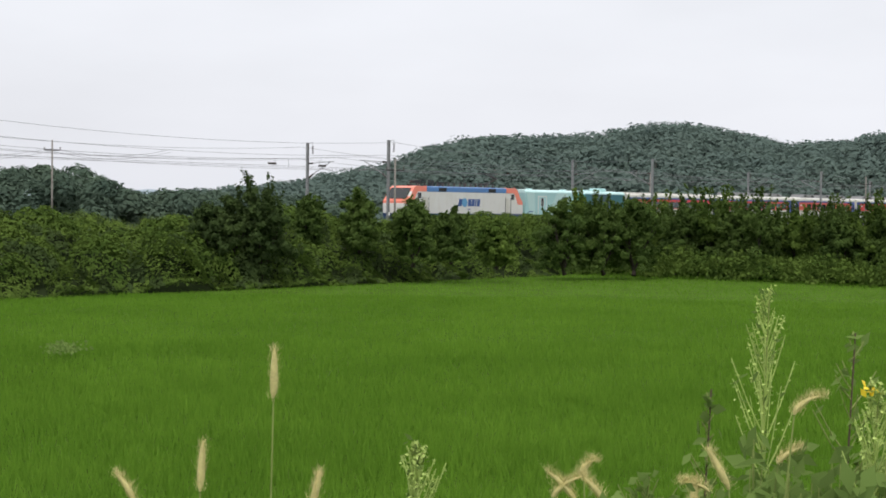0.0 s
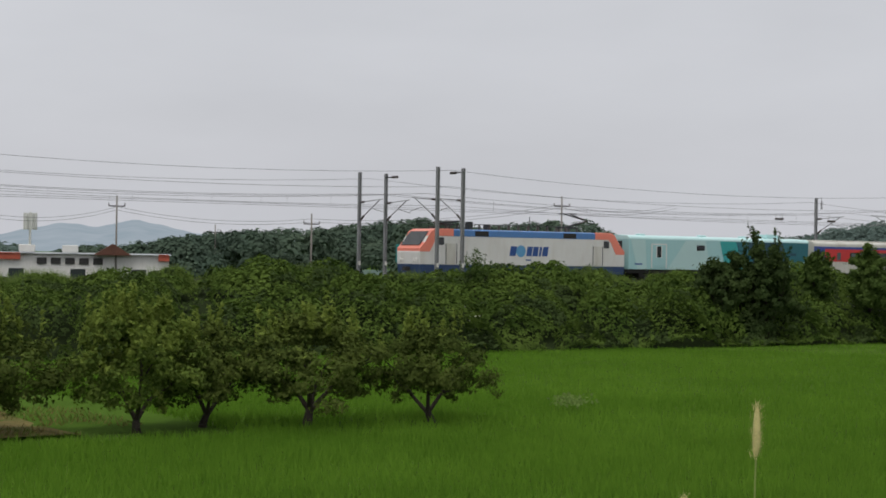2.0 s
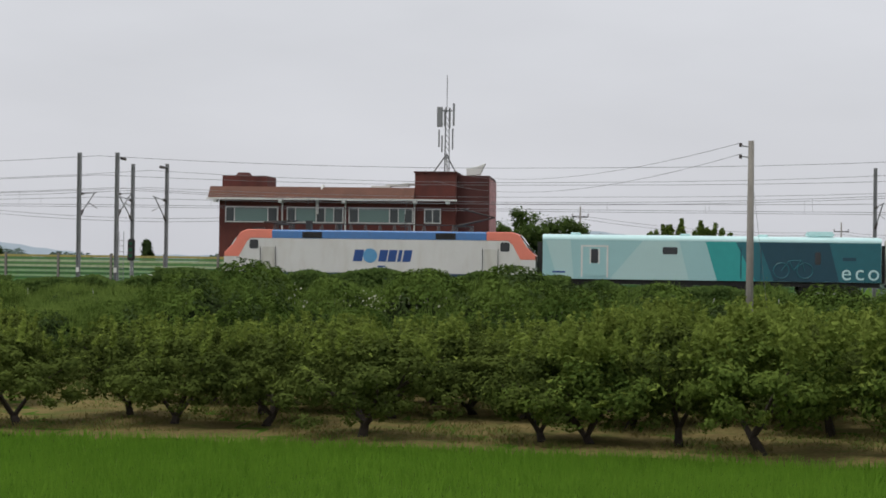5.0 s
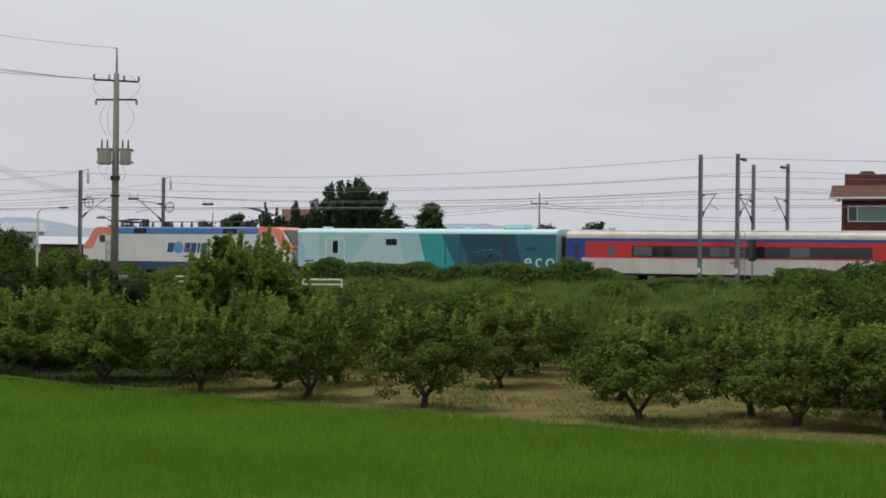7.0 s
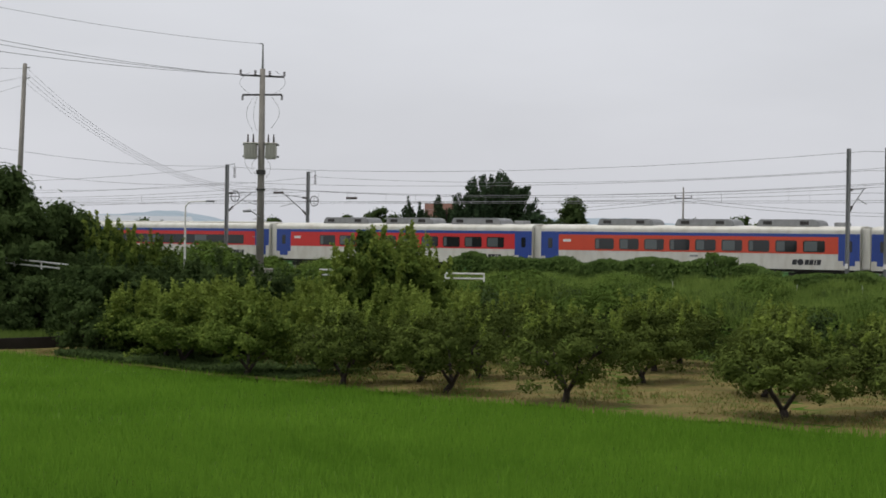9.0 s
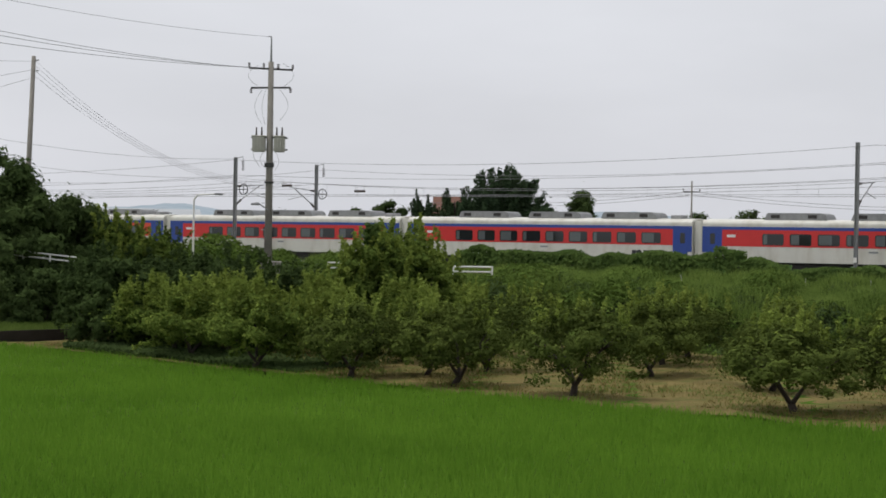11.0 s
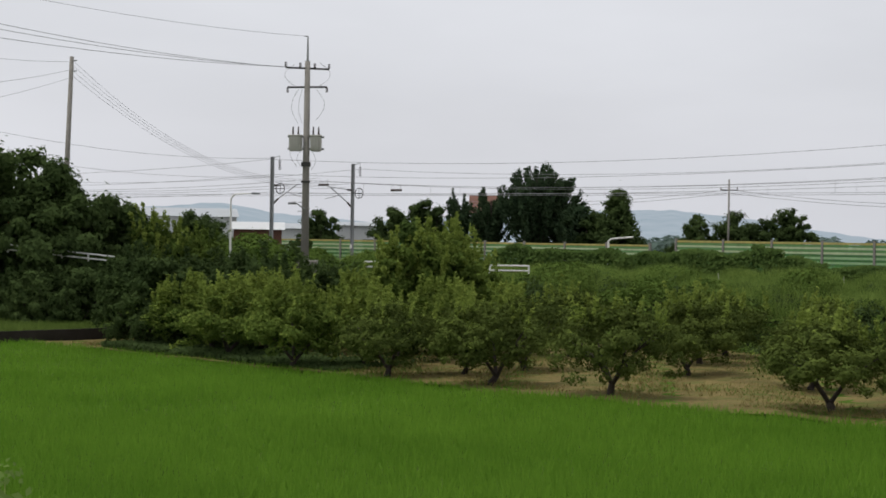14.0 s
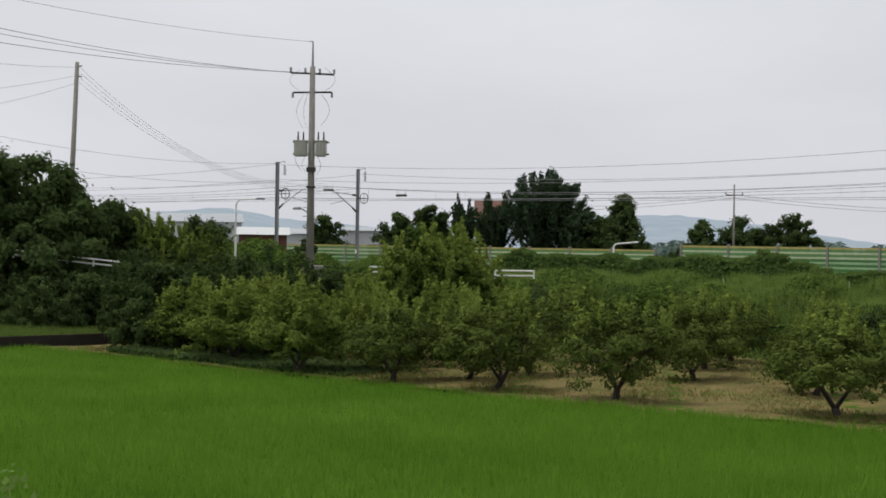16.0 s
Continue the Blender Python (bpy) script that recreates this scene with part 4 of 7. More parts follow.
for row in ((-66.68, 170, 2.0, 1.5), (-58.3, 165, 1.28, 1.5), (-51.87, 165, 1.75, 1.8), (-47.5, 150, 1.45, 2.0), (-43.4, 170, 1.65, 2.0), (-38.55, 190, 1.45, 2.0), (-30.0, 165, 1.9, 2.5), (-8.0, 160, 2.1, 2.6), (-42.4, 200, 1.0, 2.0), (-77.97, 150, 1.55, 2.0), (-55.1, 230, 0.85, 1.0), (-86.5, 220, 1.2, 1.0), (-93.5, 230, 1.1, 1.0)):
    far_pole(*row)
far_wires = []
LINE = [(-70.5, 180, 1.75), (-66.68, 170, 1.72), (-58.3, 165, 1.1), (-51.87, 165, 1.38), (-47.5, 150, 1.1), (-43.4, 170, 1.4), (-38.55, 190, 1.15), (-30.0, 165, 1.6), (-19, 160, 1.4), (-8.0, 160, 1.75), (2, 170, 1.3)]
for k in range(2):
    pts = []
    for (a0, d0, e0), (a1, d1, e1) in zip(LINE, LINE[1:]):
        pts += sagging(polar(a0, d0, 6 + d0 * math.tan(radians(e0)) - 0.3 * k), polar(a1, d1, 6 + d1 * math.tan(radians(e1)) - 0.3 * k), 0.7, 8)[:-1]
    wire("power_line", pts, 0.022, "distant power line beyond the railway")

# street lamp beyond the hedge
SL = polar(8.6, 118, 2.6)
sl_h = 3.4 + 118 * math.tan(radians(1.36))
slamp = tagged(empty("street_lamp", Matrix.Translation(SL)), "white street lamp with one long arm", "street lamp", "street lamps")
part("post", bars(((0, 0, -0.3), (0, 0, sl_h - 0.3), 0.09, 0.06), ((0, 0, sl_h - 0.3), (0.25, 0, sl_h), 0.06), seg=10), M_WHITE, slamp)
part("arm", bars(((0.25, 0, sl_h), (1.5, 0, sl_h + 0.08), 0.045)), M_WHITE, slamp)
part("lamp_head", bevelled(boxes((1.4, 2.0, -0.12, 0.12, sl_h, sl_h + 0.14)), 0.03), M_STEEL, slamp, "grey lamp head")
SL2 = polar(-4.05, 122, 3.0)
s2 = tagged(empty("street_lamp", Matrix.Translation(SL2)), "low white lamp post with a bent arm", "street lamp", "street lamps")
part("post", bars(((0, 0, -0.3), (0, 0, 3.0), 0.07), ((0, 0, 3.0), (-0.2 + 0.4, 0, 3.15), 0.06)), M_WHITE, s2)
part("arm", bars(((0.2, 0, 3.15), (1.75, 0, 3.3), 0.06)), M_WHITE, s2)
M_GREENGLASS = glass_mat("signal_lens", (0.02, 0.10, 0.05), 0.2)

# railway signal and cabinets near the twin poles
sg = tagged(empty("railway_signal", tpose(-29.4, -2.4, 3.4)), "black colour-light railway signal beside the track", "railway signal")
part("post", bars(((0, 0, 0), (0, 0, 3.6), 0.07)), M_STEEL, sg)
part("head", bevelled(boxes((-0.22, 0.22, -0.15, 0.1, 2.4, 3.75)), 0.06), M_DARKSTEEL, sg, "black signal head")
for k in range(3):
    part("lens", bars(((0, -0.15, 2.7 + 0.38 * k), (0, -0.2, 2.7 + 0.38 * k), 0.12)), M_GREENGLASS, sg)
part("ladder", bars(((-0.5, 0, 0.2), (-0.5, 0, 4.2), 0.02), ((-0.8, 0, 0.2), (-0.8, 0, 4.2), 0.02), *[((-0.5, 0, 0.5 + 0.35 * k), (-0.8, 0, 0.5 + 0.35 * k), 0.015) for k in range(10)]), M_STEEL, sg, "thin steel ladder")
M_BLUEBOX = mat("pale_blue_paint", (0.30, 0.42, 0.46), 0.5, dirt=(0.2, 0.2, 0.17), dirt_amount=0.4)
cab = tagged(empty("equipment_cabinet", tpose(-26.9, -5.0, 3.4)), "pale blue trackside equipment cabinet", "cabinet")
part("body", bevelled(boxes((-1.0, 1.0, -0.35, 0.35, 0, 1.5)), 0.04), M_BLUEBOX, cab)
part("lid", bevelled(boxes((-1.06, 1.06, -0.42, 0.42, 1.5, 1.58)), 0.02), M_WHITE, cab, "pale metal lid")
for x in (-0.66, 0.0, 0.66):
    part("door", boxes((x - 0.31, x + 0.31, -0.375, -0.352, 0.08, 1.42)), M_BLUEBOX, cab)
# ---- the train ----
T_WHITE = mat("train_white", (0.66, 0.655, 0.63), 0.3, spread=0.05, scale=0.8, dirt=(0.45, 0.40, 0.32), dirt_amount=0.3)
T_CREAM = mat("train_cream", (0.58, 0.57, 0.52), 0.4, spread=0.07, scale=0.8, dirt=(0.34, 0.30, 0.23), dirt_amount=0.5)
T_BLUE = mat("train_blue", (0.075, 0.20, 0.46), 0.35, spread=0.08, dirt=(0.10, 0.14, 0.2), dirt_amount=0.3)
T_NAVY = mat("train_navy", (0.018, 0.050, 0.135), 0.4, spread=0.15, dirt=(0.06, 0.06, 0.06), dirt_amount=0.4)
T_ORANGE = mat("train_orange", (0.80, 0.235, 0.165), 0.35, spread=0.06)
T_RED = mat("train_red", (0.55, 0.03, 0.03), 0.35, spread=0.08)
T_REDOR = mat("train_light_red", (0.56, 0.065, 0.03), 0.35, spread=0.08)
T_DBLUE = mat("train_deep_blue", (0.025, 0.06, 0.27), 0.35, spread=0.08)
T_AQUA = mat("train_aqua", (0.34, 0.56, 0.57), 0.3, spread=0.06, scale=0.5)
T_PALE = mat("train_pale_aqua", (0.44, 0.62, 0.61), 0.3, spread=0.06, scale=0.5)
T_ROOFAQ = mat("train_roof_aqua", (0.50, 0.72, 0.72), 0.4, spread=0.06)
T_TEAL = mat("train_teal", (0.03, 0.33, 0.32), 0.3, spread=0.08)
T_DTEAL = mat("train_dark_teal", (0.02, 0.13, 0.16), 0.3, spread=0.1)
T_DARK = mat("train_darkest_teal", (0.013, 0.06, 0.09), 0.3, spread=0.1)
T_GREY = mat("roof_unit_grey", (0.23, 0.235, 0.24), 0.6, spread=0.15, dirt=(0.1, 0.1, 0.1), dirt_amount=0.4)
T_UNDER = mat("underframe", (0.028, 0.026, 0.025), 0.8, spread=0.4)
T_GLASS = glass_mat("train_glass", (0.018, 0.02, 0.022), 0.06)
T_PANE = glass_mat("train_pane", (0.10, 0.115, 0.12), 0.12)
T_TANK = mat("underfloor_box", (0.22, 0.17, 0.13), 0.8, spread=0.25)
LOGO = mat("logo_blue", (0.02, 0.07, 0.25), 0.4)
LOGO2 = mat("logo_light_blue", (0.10, 0.30, 0.52), 0.35)
LOGO_BLACK = mat("logo_black", (0.02, 0.02, 0.025), 0.5)
HW = 1.48


def bogie(parent, x):
    b = part("bogie_frame", boxes((x - 1.75, x + 1.75, -1.15, -0.95, 0.42, 0.72), (x - 1.75, x + 1.75, 0.95, 1.15, 0.42, 0.72), (x - 0.3, x + 0.3, -1.15, 1.15, 0.4, 0.8)), T_UNDER, parent)
    for dx in (-1.25, 1.25):
        bm = bars(((x + dx, -0.80, 0.43), (x + dx, -0.68, 0.43), 0.43), ((x + dx, 0.68, 0.43), (x + dx, 0.80, 0.43), 0.43), ((x + dx, -0.7, 0.43), (x + dx, 0.7, 0.43), 0.09), seg=20)
        part("wheelset", bm, M_DARKSTEEL, b)
    return b


def shell(x0, x1, z0, z1, hw, material, name, parent, drop=0.35, label=""):
    """A car body's upper part: straight sides with a rounded roof edge, drawn along x."""
    prof = [(-hw, z0), (-hw, z1 - drop)] + [(-hw + 0.45 * (1 - math.cos(a)), z1 - drop + drop * 0.8 * math.sin(a)) for a in (0.4, 0.8, 1.2, 1.57)]
    prof += [(0.0, z1)] + [(-y, z) for y, z in prof[::-1]]
    bm = bmesh.new()
    lo = [bm.verts.new((x0, y, z)) for y, z in prof]
    hi = [bm.verts.new((x1, y, z)) for y, z in prof]
    bm.faces.new(lo)
    bm.faces.new(hi[::-1])
    for i in range(len(prof)):
        j = (i + 1) % len(prof)
        bm.faces.new((lo[j], lo[i], hi[i], hi[j]))
    bmesh.ops.recalc_face_normals(bm, faces=bm.faces[:])
    return part(name, bm, material, parent, label)


def side_panel(name, pts, material, parent, proud=0.006, depth=0.02, label=""):
    """A flat panel on the side that faces the paddies."""
    return part(name, prism(pts, -HW - proud, -HW - proud + depth), material, parent, label)


def rect(x0, x1, z0, z1):
    return [(x0, z0), (x1, z0), (x1, z1), (x0, z1)]


def rrect(x0, x1, z0, z1, r=0.1):
    pts = []
    for cx, cz, a0 in ((x1 - r, z1 - r, 0), (x0 + r, z1 - r, 90), (x0 + r, z0 + r, 180), (x1 - r, z0 + r, 270)):
        for k in range(4):
            a = radians(a0 + 30 * k)
            pts.append((cx + r * math.cos(a), cz + r * math.sin(a)))
    return pts


def word_shapes(parent, x0, z0, w, h, material, globe):
    """The operator's mark as plain slanted shapes round a disc, with no letters."""
    p = HW + 0.012
    s = h * 0.18
    k = 0
    for a, b in ((0.0, 0.16), (0.44, 0.58), (0.60, 0.74), (0.77, 0.83), (0.86, 1.0)):
        part("mark_shape", prism([(x0 + a * w, z0), (x0 + b * w, z0), (x0 + b * w + s, z0 + h), (x0 + a * w + s, z0 + h)], -p, -p + 0.02), material, parent)
    c = x0 + 0.30 * w
    bm = bars(((c, -p - 0.004, z0 + h * 0.5), (c, -p + 0.02, z0 + h * 0.5), h * 0.62), seg=24)
    part("mark_disc", bm, globe, parent)


def pantograph(parent, x, raised):
    """A single-arm current collector on four insulators."""
    p = part("pantograph", boxes((x - 0.6, x + 0.6, -0.55, -0.45, 4.16, 4.24), (x - 0.6, x + 0.6, 0.45, 0.55, 4.16, 4.24), (x - 0.6, x - 0.5, -0.55, 0.55, 4.16, 4.24), (x + 0.5, x + 0.6, -0.55, 0.55, 4.16, 4.24)), M_DARKSTEEL, parent, "dark folding current collector")
    for sx in (-0.5, 0.5):
        for sy in (-0.5, 0.5):
            part("foot_insulator", bars(((x + sx, sy, 3.84), (x + sx, sy, 4.16), 0.11, 0.06)), M_INSUL, p)
    if raised:
        e = (x + 1.95, 0, 4.78)
        part("lower_arm", bars(((x - 0.4, 0, 4.22), e, 0.07, 0.05)), M_DARKSTEEL, p)
        part("upper_arm", bars((e, (x - 0.1, -0.35, 5.28), 0.045), (e, (x - 0.1, 0.35, 5.28), 0.045)), M_DARKSTEEL, p)
        z = 5.3
    else:
        part("lower_arm", bars(((x + 0.5, 0, 4.24), (x - 1.3, 0, 4.34), 0.06)), M_DARKSTEEL, p)
        part("upper_arm", bars(((x - 1.3, 0, 4.36), (x + 0.8, 0, 4.42), 0.05)), M_DARKSTEEL, p)
        z = 4.46
        x = x + 0.6
    part("collector_head", bars(((x - 0.25, -0.85, z), (x - 0.25, 0.85, z), 0.035), ((x + 0.15, -0.85, z), (x + 0.15, 0.85, z), 0.035), ((x - 0.25, 0, z), (x + 0.15, 0, z), 0.03)), M_DARKSTEEL, p)


def make_locomotive():
    top = tagged(empty("locomotive"), "white, blue and orange electric locomotive with a raised pantograph", "locomotive")
    L = 19.5

    def mir(pts):
        return [(L - x, z) for x, z in pts]
    part("body", bevelled(prism([(0.02, 1.22), (L - 0.02, 1.22), (L, 2.15), (L - 0.75, 3.33), (0.75, 3.33), (0.0, 2.15)], -HW, HW), 0.03, 1), T_WHITE, top, "off-white body side, dirty near the bottom")
    part("skirt", prism([(0.1, 0.62), (L - 0.1, 0.62), (L - 0.02, 1.22), (0.02, 1.22)], -HW + 0.01, HW - 0.01), T_NAVY, top, "dark blue lower band")
    shell(3.05, L - 3.05, 3.33, 3.88, HW + 0.004, T_BLUE, "roof", top, 0.12, "blue roof band")
    cap = [(0.02, 2.15), (0.95, 2.15), (1.45, 3.05), (1.7, 3.32), (3.05, 3.32), (3.05, 3.86), (1.45, 3.86), (1.05, 3.7), (0.85, 3.42), (0.55, 2.95), (0.02, 2.42)]
    for pts, far in ((cap, False), (mir(cap), True)):
        part("nose", bevelled(prism(pts, -HW - 0.012, HW + 0.012), 0.03, 1), T_ORANGE, top, "orange cab front")
        q = [(0.56, 2.99), (0.86, 3.44), (0.97, 3.60), (0.93, 3.62), (0.50, 3.0)]
        q = [(0.20, 2.62), (0.99, 3.62), (0.95, 3.66), (0.15, 2.65)]
        part("windscreen", prism(mir(q) if far else q, -1.2, 1.2), T_GLASS, top, "dark sloping windscreen")
        x = L - 0.03 if far else 0.03
        for y in (-1.05, 1.05):
            part("headlight", bars(((x - 0.06, y, 1.55), (x + 0.06, y, 1.55), 0.14), ((x - 0.06, y * 0.72, 1.55), (x + 0.06, y * 0.72, 1.55), 0.11), seg=14), M_WHITE, top, "round headlight pair")
        part("coupler", boxes((-0.35, 0.15, -0.2, 0.2, 0.75, 1.05)) if not far else boxes((L - 0.15, L + 0.1, -0.2, 0.2, 0.75, 1.05)), T_UNDER, top)
        a, b = (1.62, 2.18) if not far else (L - 2.18, L - 1.62)
        side_panel("cab_window", rrect(a, b, 2.66, 3.22, 0.09), T_GLASS, top, 0.014)
        a, b = (2.4, 3.2) if not far else (L - 3.2, L - 2.4)
        d = side_panel("cab_door", rrect(a, b, 1.24, 2.78, 0.05), T_CREAM, top, 0.012)
        for x in (a - 0.08, b + 0.08):
            part("handrail", bars(((x, -HW - 0.07, 1.3), (x, -HW - 0.07, 2.8), 0.022)), M_DARKSTEEL, d)
        a, b = (4.95, 6.2) if not far else (L - 6.2, L - 4.95)
        v = side_panel("air_grille", rect(a, b, 3.36, 3.74), T_UNDER, top, 0.016)
        for k in range(4):
            part("slat", boxes((a + 0.03, b - 0.03, -HW - 0.034, -HW - 0.016, 3.40 + 0.085 * k, 3.43 + 0.085 * k)), M_DARKSTEEL, v)
    word_shapes(top, 8.15, 1.95, 3.6, 0.72, LOGO, LOGO2)
    side_panel("number_bar", rect(9.7, 10.2, 1.6, 1.7), LOGO, top, 0.012)
    pantograph(top, 3.5, False)
    pantograph(top, L - 4.6, True)
    for k in range(11):
        x = 5.1 + 0.92 * k
        part("roof_insulator", bars(((x, -0.5, 3.85), (x, -0.5, 4.22), 0.13, 0.06)), M_INSUL, top)
    part("busbar", bars(((4.2, -0.5, 4.26), (14.9, -0.5, 4.26), 0.028)), M_DARKSTEEL, top)
    part("roof_switch", boxes((5.0, 5.35, -0.6, -0.1, 3.86, 4.45)), M_DARKSTEEL, top)
    part("roof_switch", boxes((6.9, 7.2, -0.3, 0.2, 3.86, 4.25)), M_DARKSTEEL, top)
    part("roof_antenna", bars(((11.2, 0.1, 3.86), (11.2, 0.1, 4.95), 0.03), ((10.9, 0.1, 4.15), (11.5, 0.1, 4.15), 0.03)), M_DARKSTEEL, top)
    part("horn", boxes((1.6, 2.3, -0.4, -0.2, 3.86, 4.02)), M_DARKSTEEL, top)
    for x0, x1 in ((7.6, 8.25), (11.3, 11.95), (9.0, 10.6)):
        part("underfloor_box", bevelled(boxes((x0, x1, -1.35, 1.35, 0.12 if x1 - x0 < 1 else 0.25, 0.62)), 0.03, 1), T_TANK if x1 - x0 < 1 else T_UNDER, top)
    bogie(top, 4.2)
    bogie(top, L - 4.2)
    return top, 19.6


def car_base(name, label, L, z0, ends=True):
    top = tagged(empty(name), label, "train car", "cars of the passing train")
    part("underframe", boxes((0.35, L - 0.35, -1.3, 1.3, 0.75, z0)), T_UNDER, top)
    part("underfloor_box", bevelled(boxes((6.5, 9.5, -1.3, 1.3, 0.3, 0.76)), 0.03, 1), T_UNDER, top)
    part("underfloor_box", bevelled(boxes((12.0, 14.5, -1.3, 1.3, 0.3, 0.76)), 0.03, 1), T_UNDER, top)
    bogie(top, 3.4)
    bogie(top, L - 3.4)
    return top


def make_power_car():
    L = 21.0
    top = car_base("power_car", "aqua to dark teal power car with slanted colour bands", L, 1.08)
    shell(0.3, L - 0.3, 1.05, 3.78, HW, T_AQUA, "body", top)
    shell(0.28, L - 0.28, 3.44, 3.80, HW + 0.006, T_ROOFAQ, "roof", top, 0.3, "pale aqua roof edge")
    zb, zt = 1.06, 3.42
    for name, pts, m in (("pale_band", [(1.2, zb), (2.2, zb), (2.0, zt), (0.5, zt)], T_PALE), ("pale_band", [(4.4, zb), (9.2, zb), (8.6, zt), (6.4, zt)], T_PALE),
                         ("teal_band", [(10.9, zb), (13.2, zb), (12.0, zt), (10.2, zt)], T_TEAL), ("dark_teal_band", [(13.2, zb), (14.3, zb), (13.4, zt), (12.0, zt)], T_DTEAL),
                         ("darkest_band", [(14.3, zb), (18.2, zb), (17.6, zt), (13.4, zt)], T_DARK), ("end_band", [(18.2, zb), (L - 0.32, zb), (L - 0.32, zt), (17.6, zt)], T_DTEAL)):
        side_panel(name, pts, m, top, 0.008)
    d = side_panel("door", rrect(2.75, 4.2, 1.25, 3.02, 0.05), T_AQUA, top, 0.03, 0.05, "aqua side door in a pale frame")
    for x0, x1, z0, z1 in ((2.64, 2.75, 1.16, 3.12), (4.2, 4.31, 1.16, 3.12), (2.75, 4.2, 3.02, 3.12)):
        side_panel("door_frame", rect(x0, x1, z0, z1), M_WHITE, d, 0.036, label="white door frame")
    for x0, x1 in ((3.17, 3.25), (3.70, 3.78)):
        side_panel("window_rim", rect(x0, x1, 1.98, 2.94), M_WHITE, d, 0.036)
    for cx, m in ((14.75, T_DTEAL), (16.15, T_DTEAL)):
        bm = bmesh.new()
        for k in range(18):
            a, b = 2 * math.pi * k / 18, 2 * math.pi * (k + 1) / 18
            tube(bm, (cx + 0.47 * math.cos(a), -HW - 0.012, 1.72 + 0.47 * math.sin(a)), (cx + 0.47 * math.cos(b), -HW - 0.012, 1.72 + 0.47 * math.sin(b)), 0.03, seg=4)
        part("painted_wheel", bm, m, top, "painted teal bicycle wheel")
    part("painted_frame", bars(((14.75, -HW - 0.012, 1.72), (15.2, -HW - 0.012, 2.3), 0.03), ((15.2, -HW - 0.012, 2.3), (15.95, -HW - 0.012, 2.35), 0.03), ((15.95, -HW - 0.012, 2.35), (16.15, -HW - 0.012, 1.72), 0.03), ((15.2, -HW - 0.012, 2.3), (15.5, -HW - 0.012, 1.75), 0.03), ((15.5, -HW - 0.012, 1.75), (15.95, -HW - 0.012, 2.35), 0.03), seg=4), T_DTEAL, top, "painted teal bicycle frame")
    side_panel("door_window", rrect(3.25, 3.7, 2.02, 2.9, 0.1), T_GLASS, d, 0.04)
    side_panel("window", rrect(7.6, 8.5, 2.62, 3.06, 0.08), T_GLASS, top, 0.016)
    side_panel("window", rrect(16.75, 17.1, 2.1, 2.85, 0.08), T_GLASS, top, 0.016)
    side_panel("vent_panel", rect(18.4, 19.2, 2.35, 2.55), T_DARK, top, 0.016)
    side_panel("door_outline", rect(12.3, 12.36, 1.2, 3.1), T_DARK, top, 0.016)
    side_panel("door_outline", rect(13.5, 13.56, 1.2, 3.1), T_DARK, top, 0.016)
    side_panel("lettering_bar", rect(0.9, 1.7, 1.42, 1.52), LOGO, top, 0.016)
    cu = bpy.data.curves.new("lettering", 'FONT')
    cu.body, cu.size, cu.extrude, cu.space_character = "eco", 1.35, 0.006, 1.25
    cu.materials.append(T_ROOFAQ)
    t = new("lettering", cu)
    t.parent = top
    t.matrix_basis = pose(18.3, -HW - 0.024, 1.2, 90, 0, 0)
    t["label"] = "pale lower-case lettering"
    for x in (2.3, 9.0, 13.7):
        part("roof_vent", bevelled(boxes((x - 0.3, x + 0.3, -0.8, -0.3, 3.72, 3.9)), 0.03, 1), T_ROOFAQ, top)
    part("roof_unit", bevelled(boxes((16.4, 18.0, -0.7, 0.7, 3.75, 4.12)), 0.1, 2), T_ROOFAQ, top, "pale roof unit")
    for x in (-0.05, L - 0.3):
        part("gangway", boxes((x, x + 0.35, -0.65, 0.65, 1.0, 3.3)), T_UNDER, top, "black rubber gangway")
    return top, L


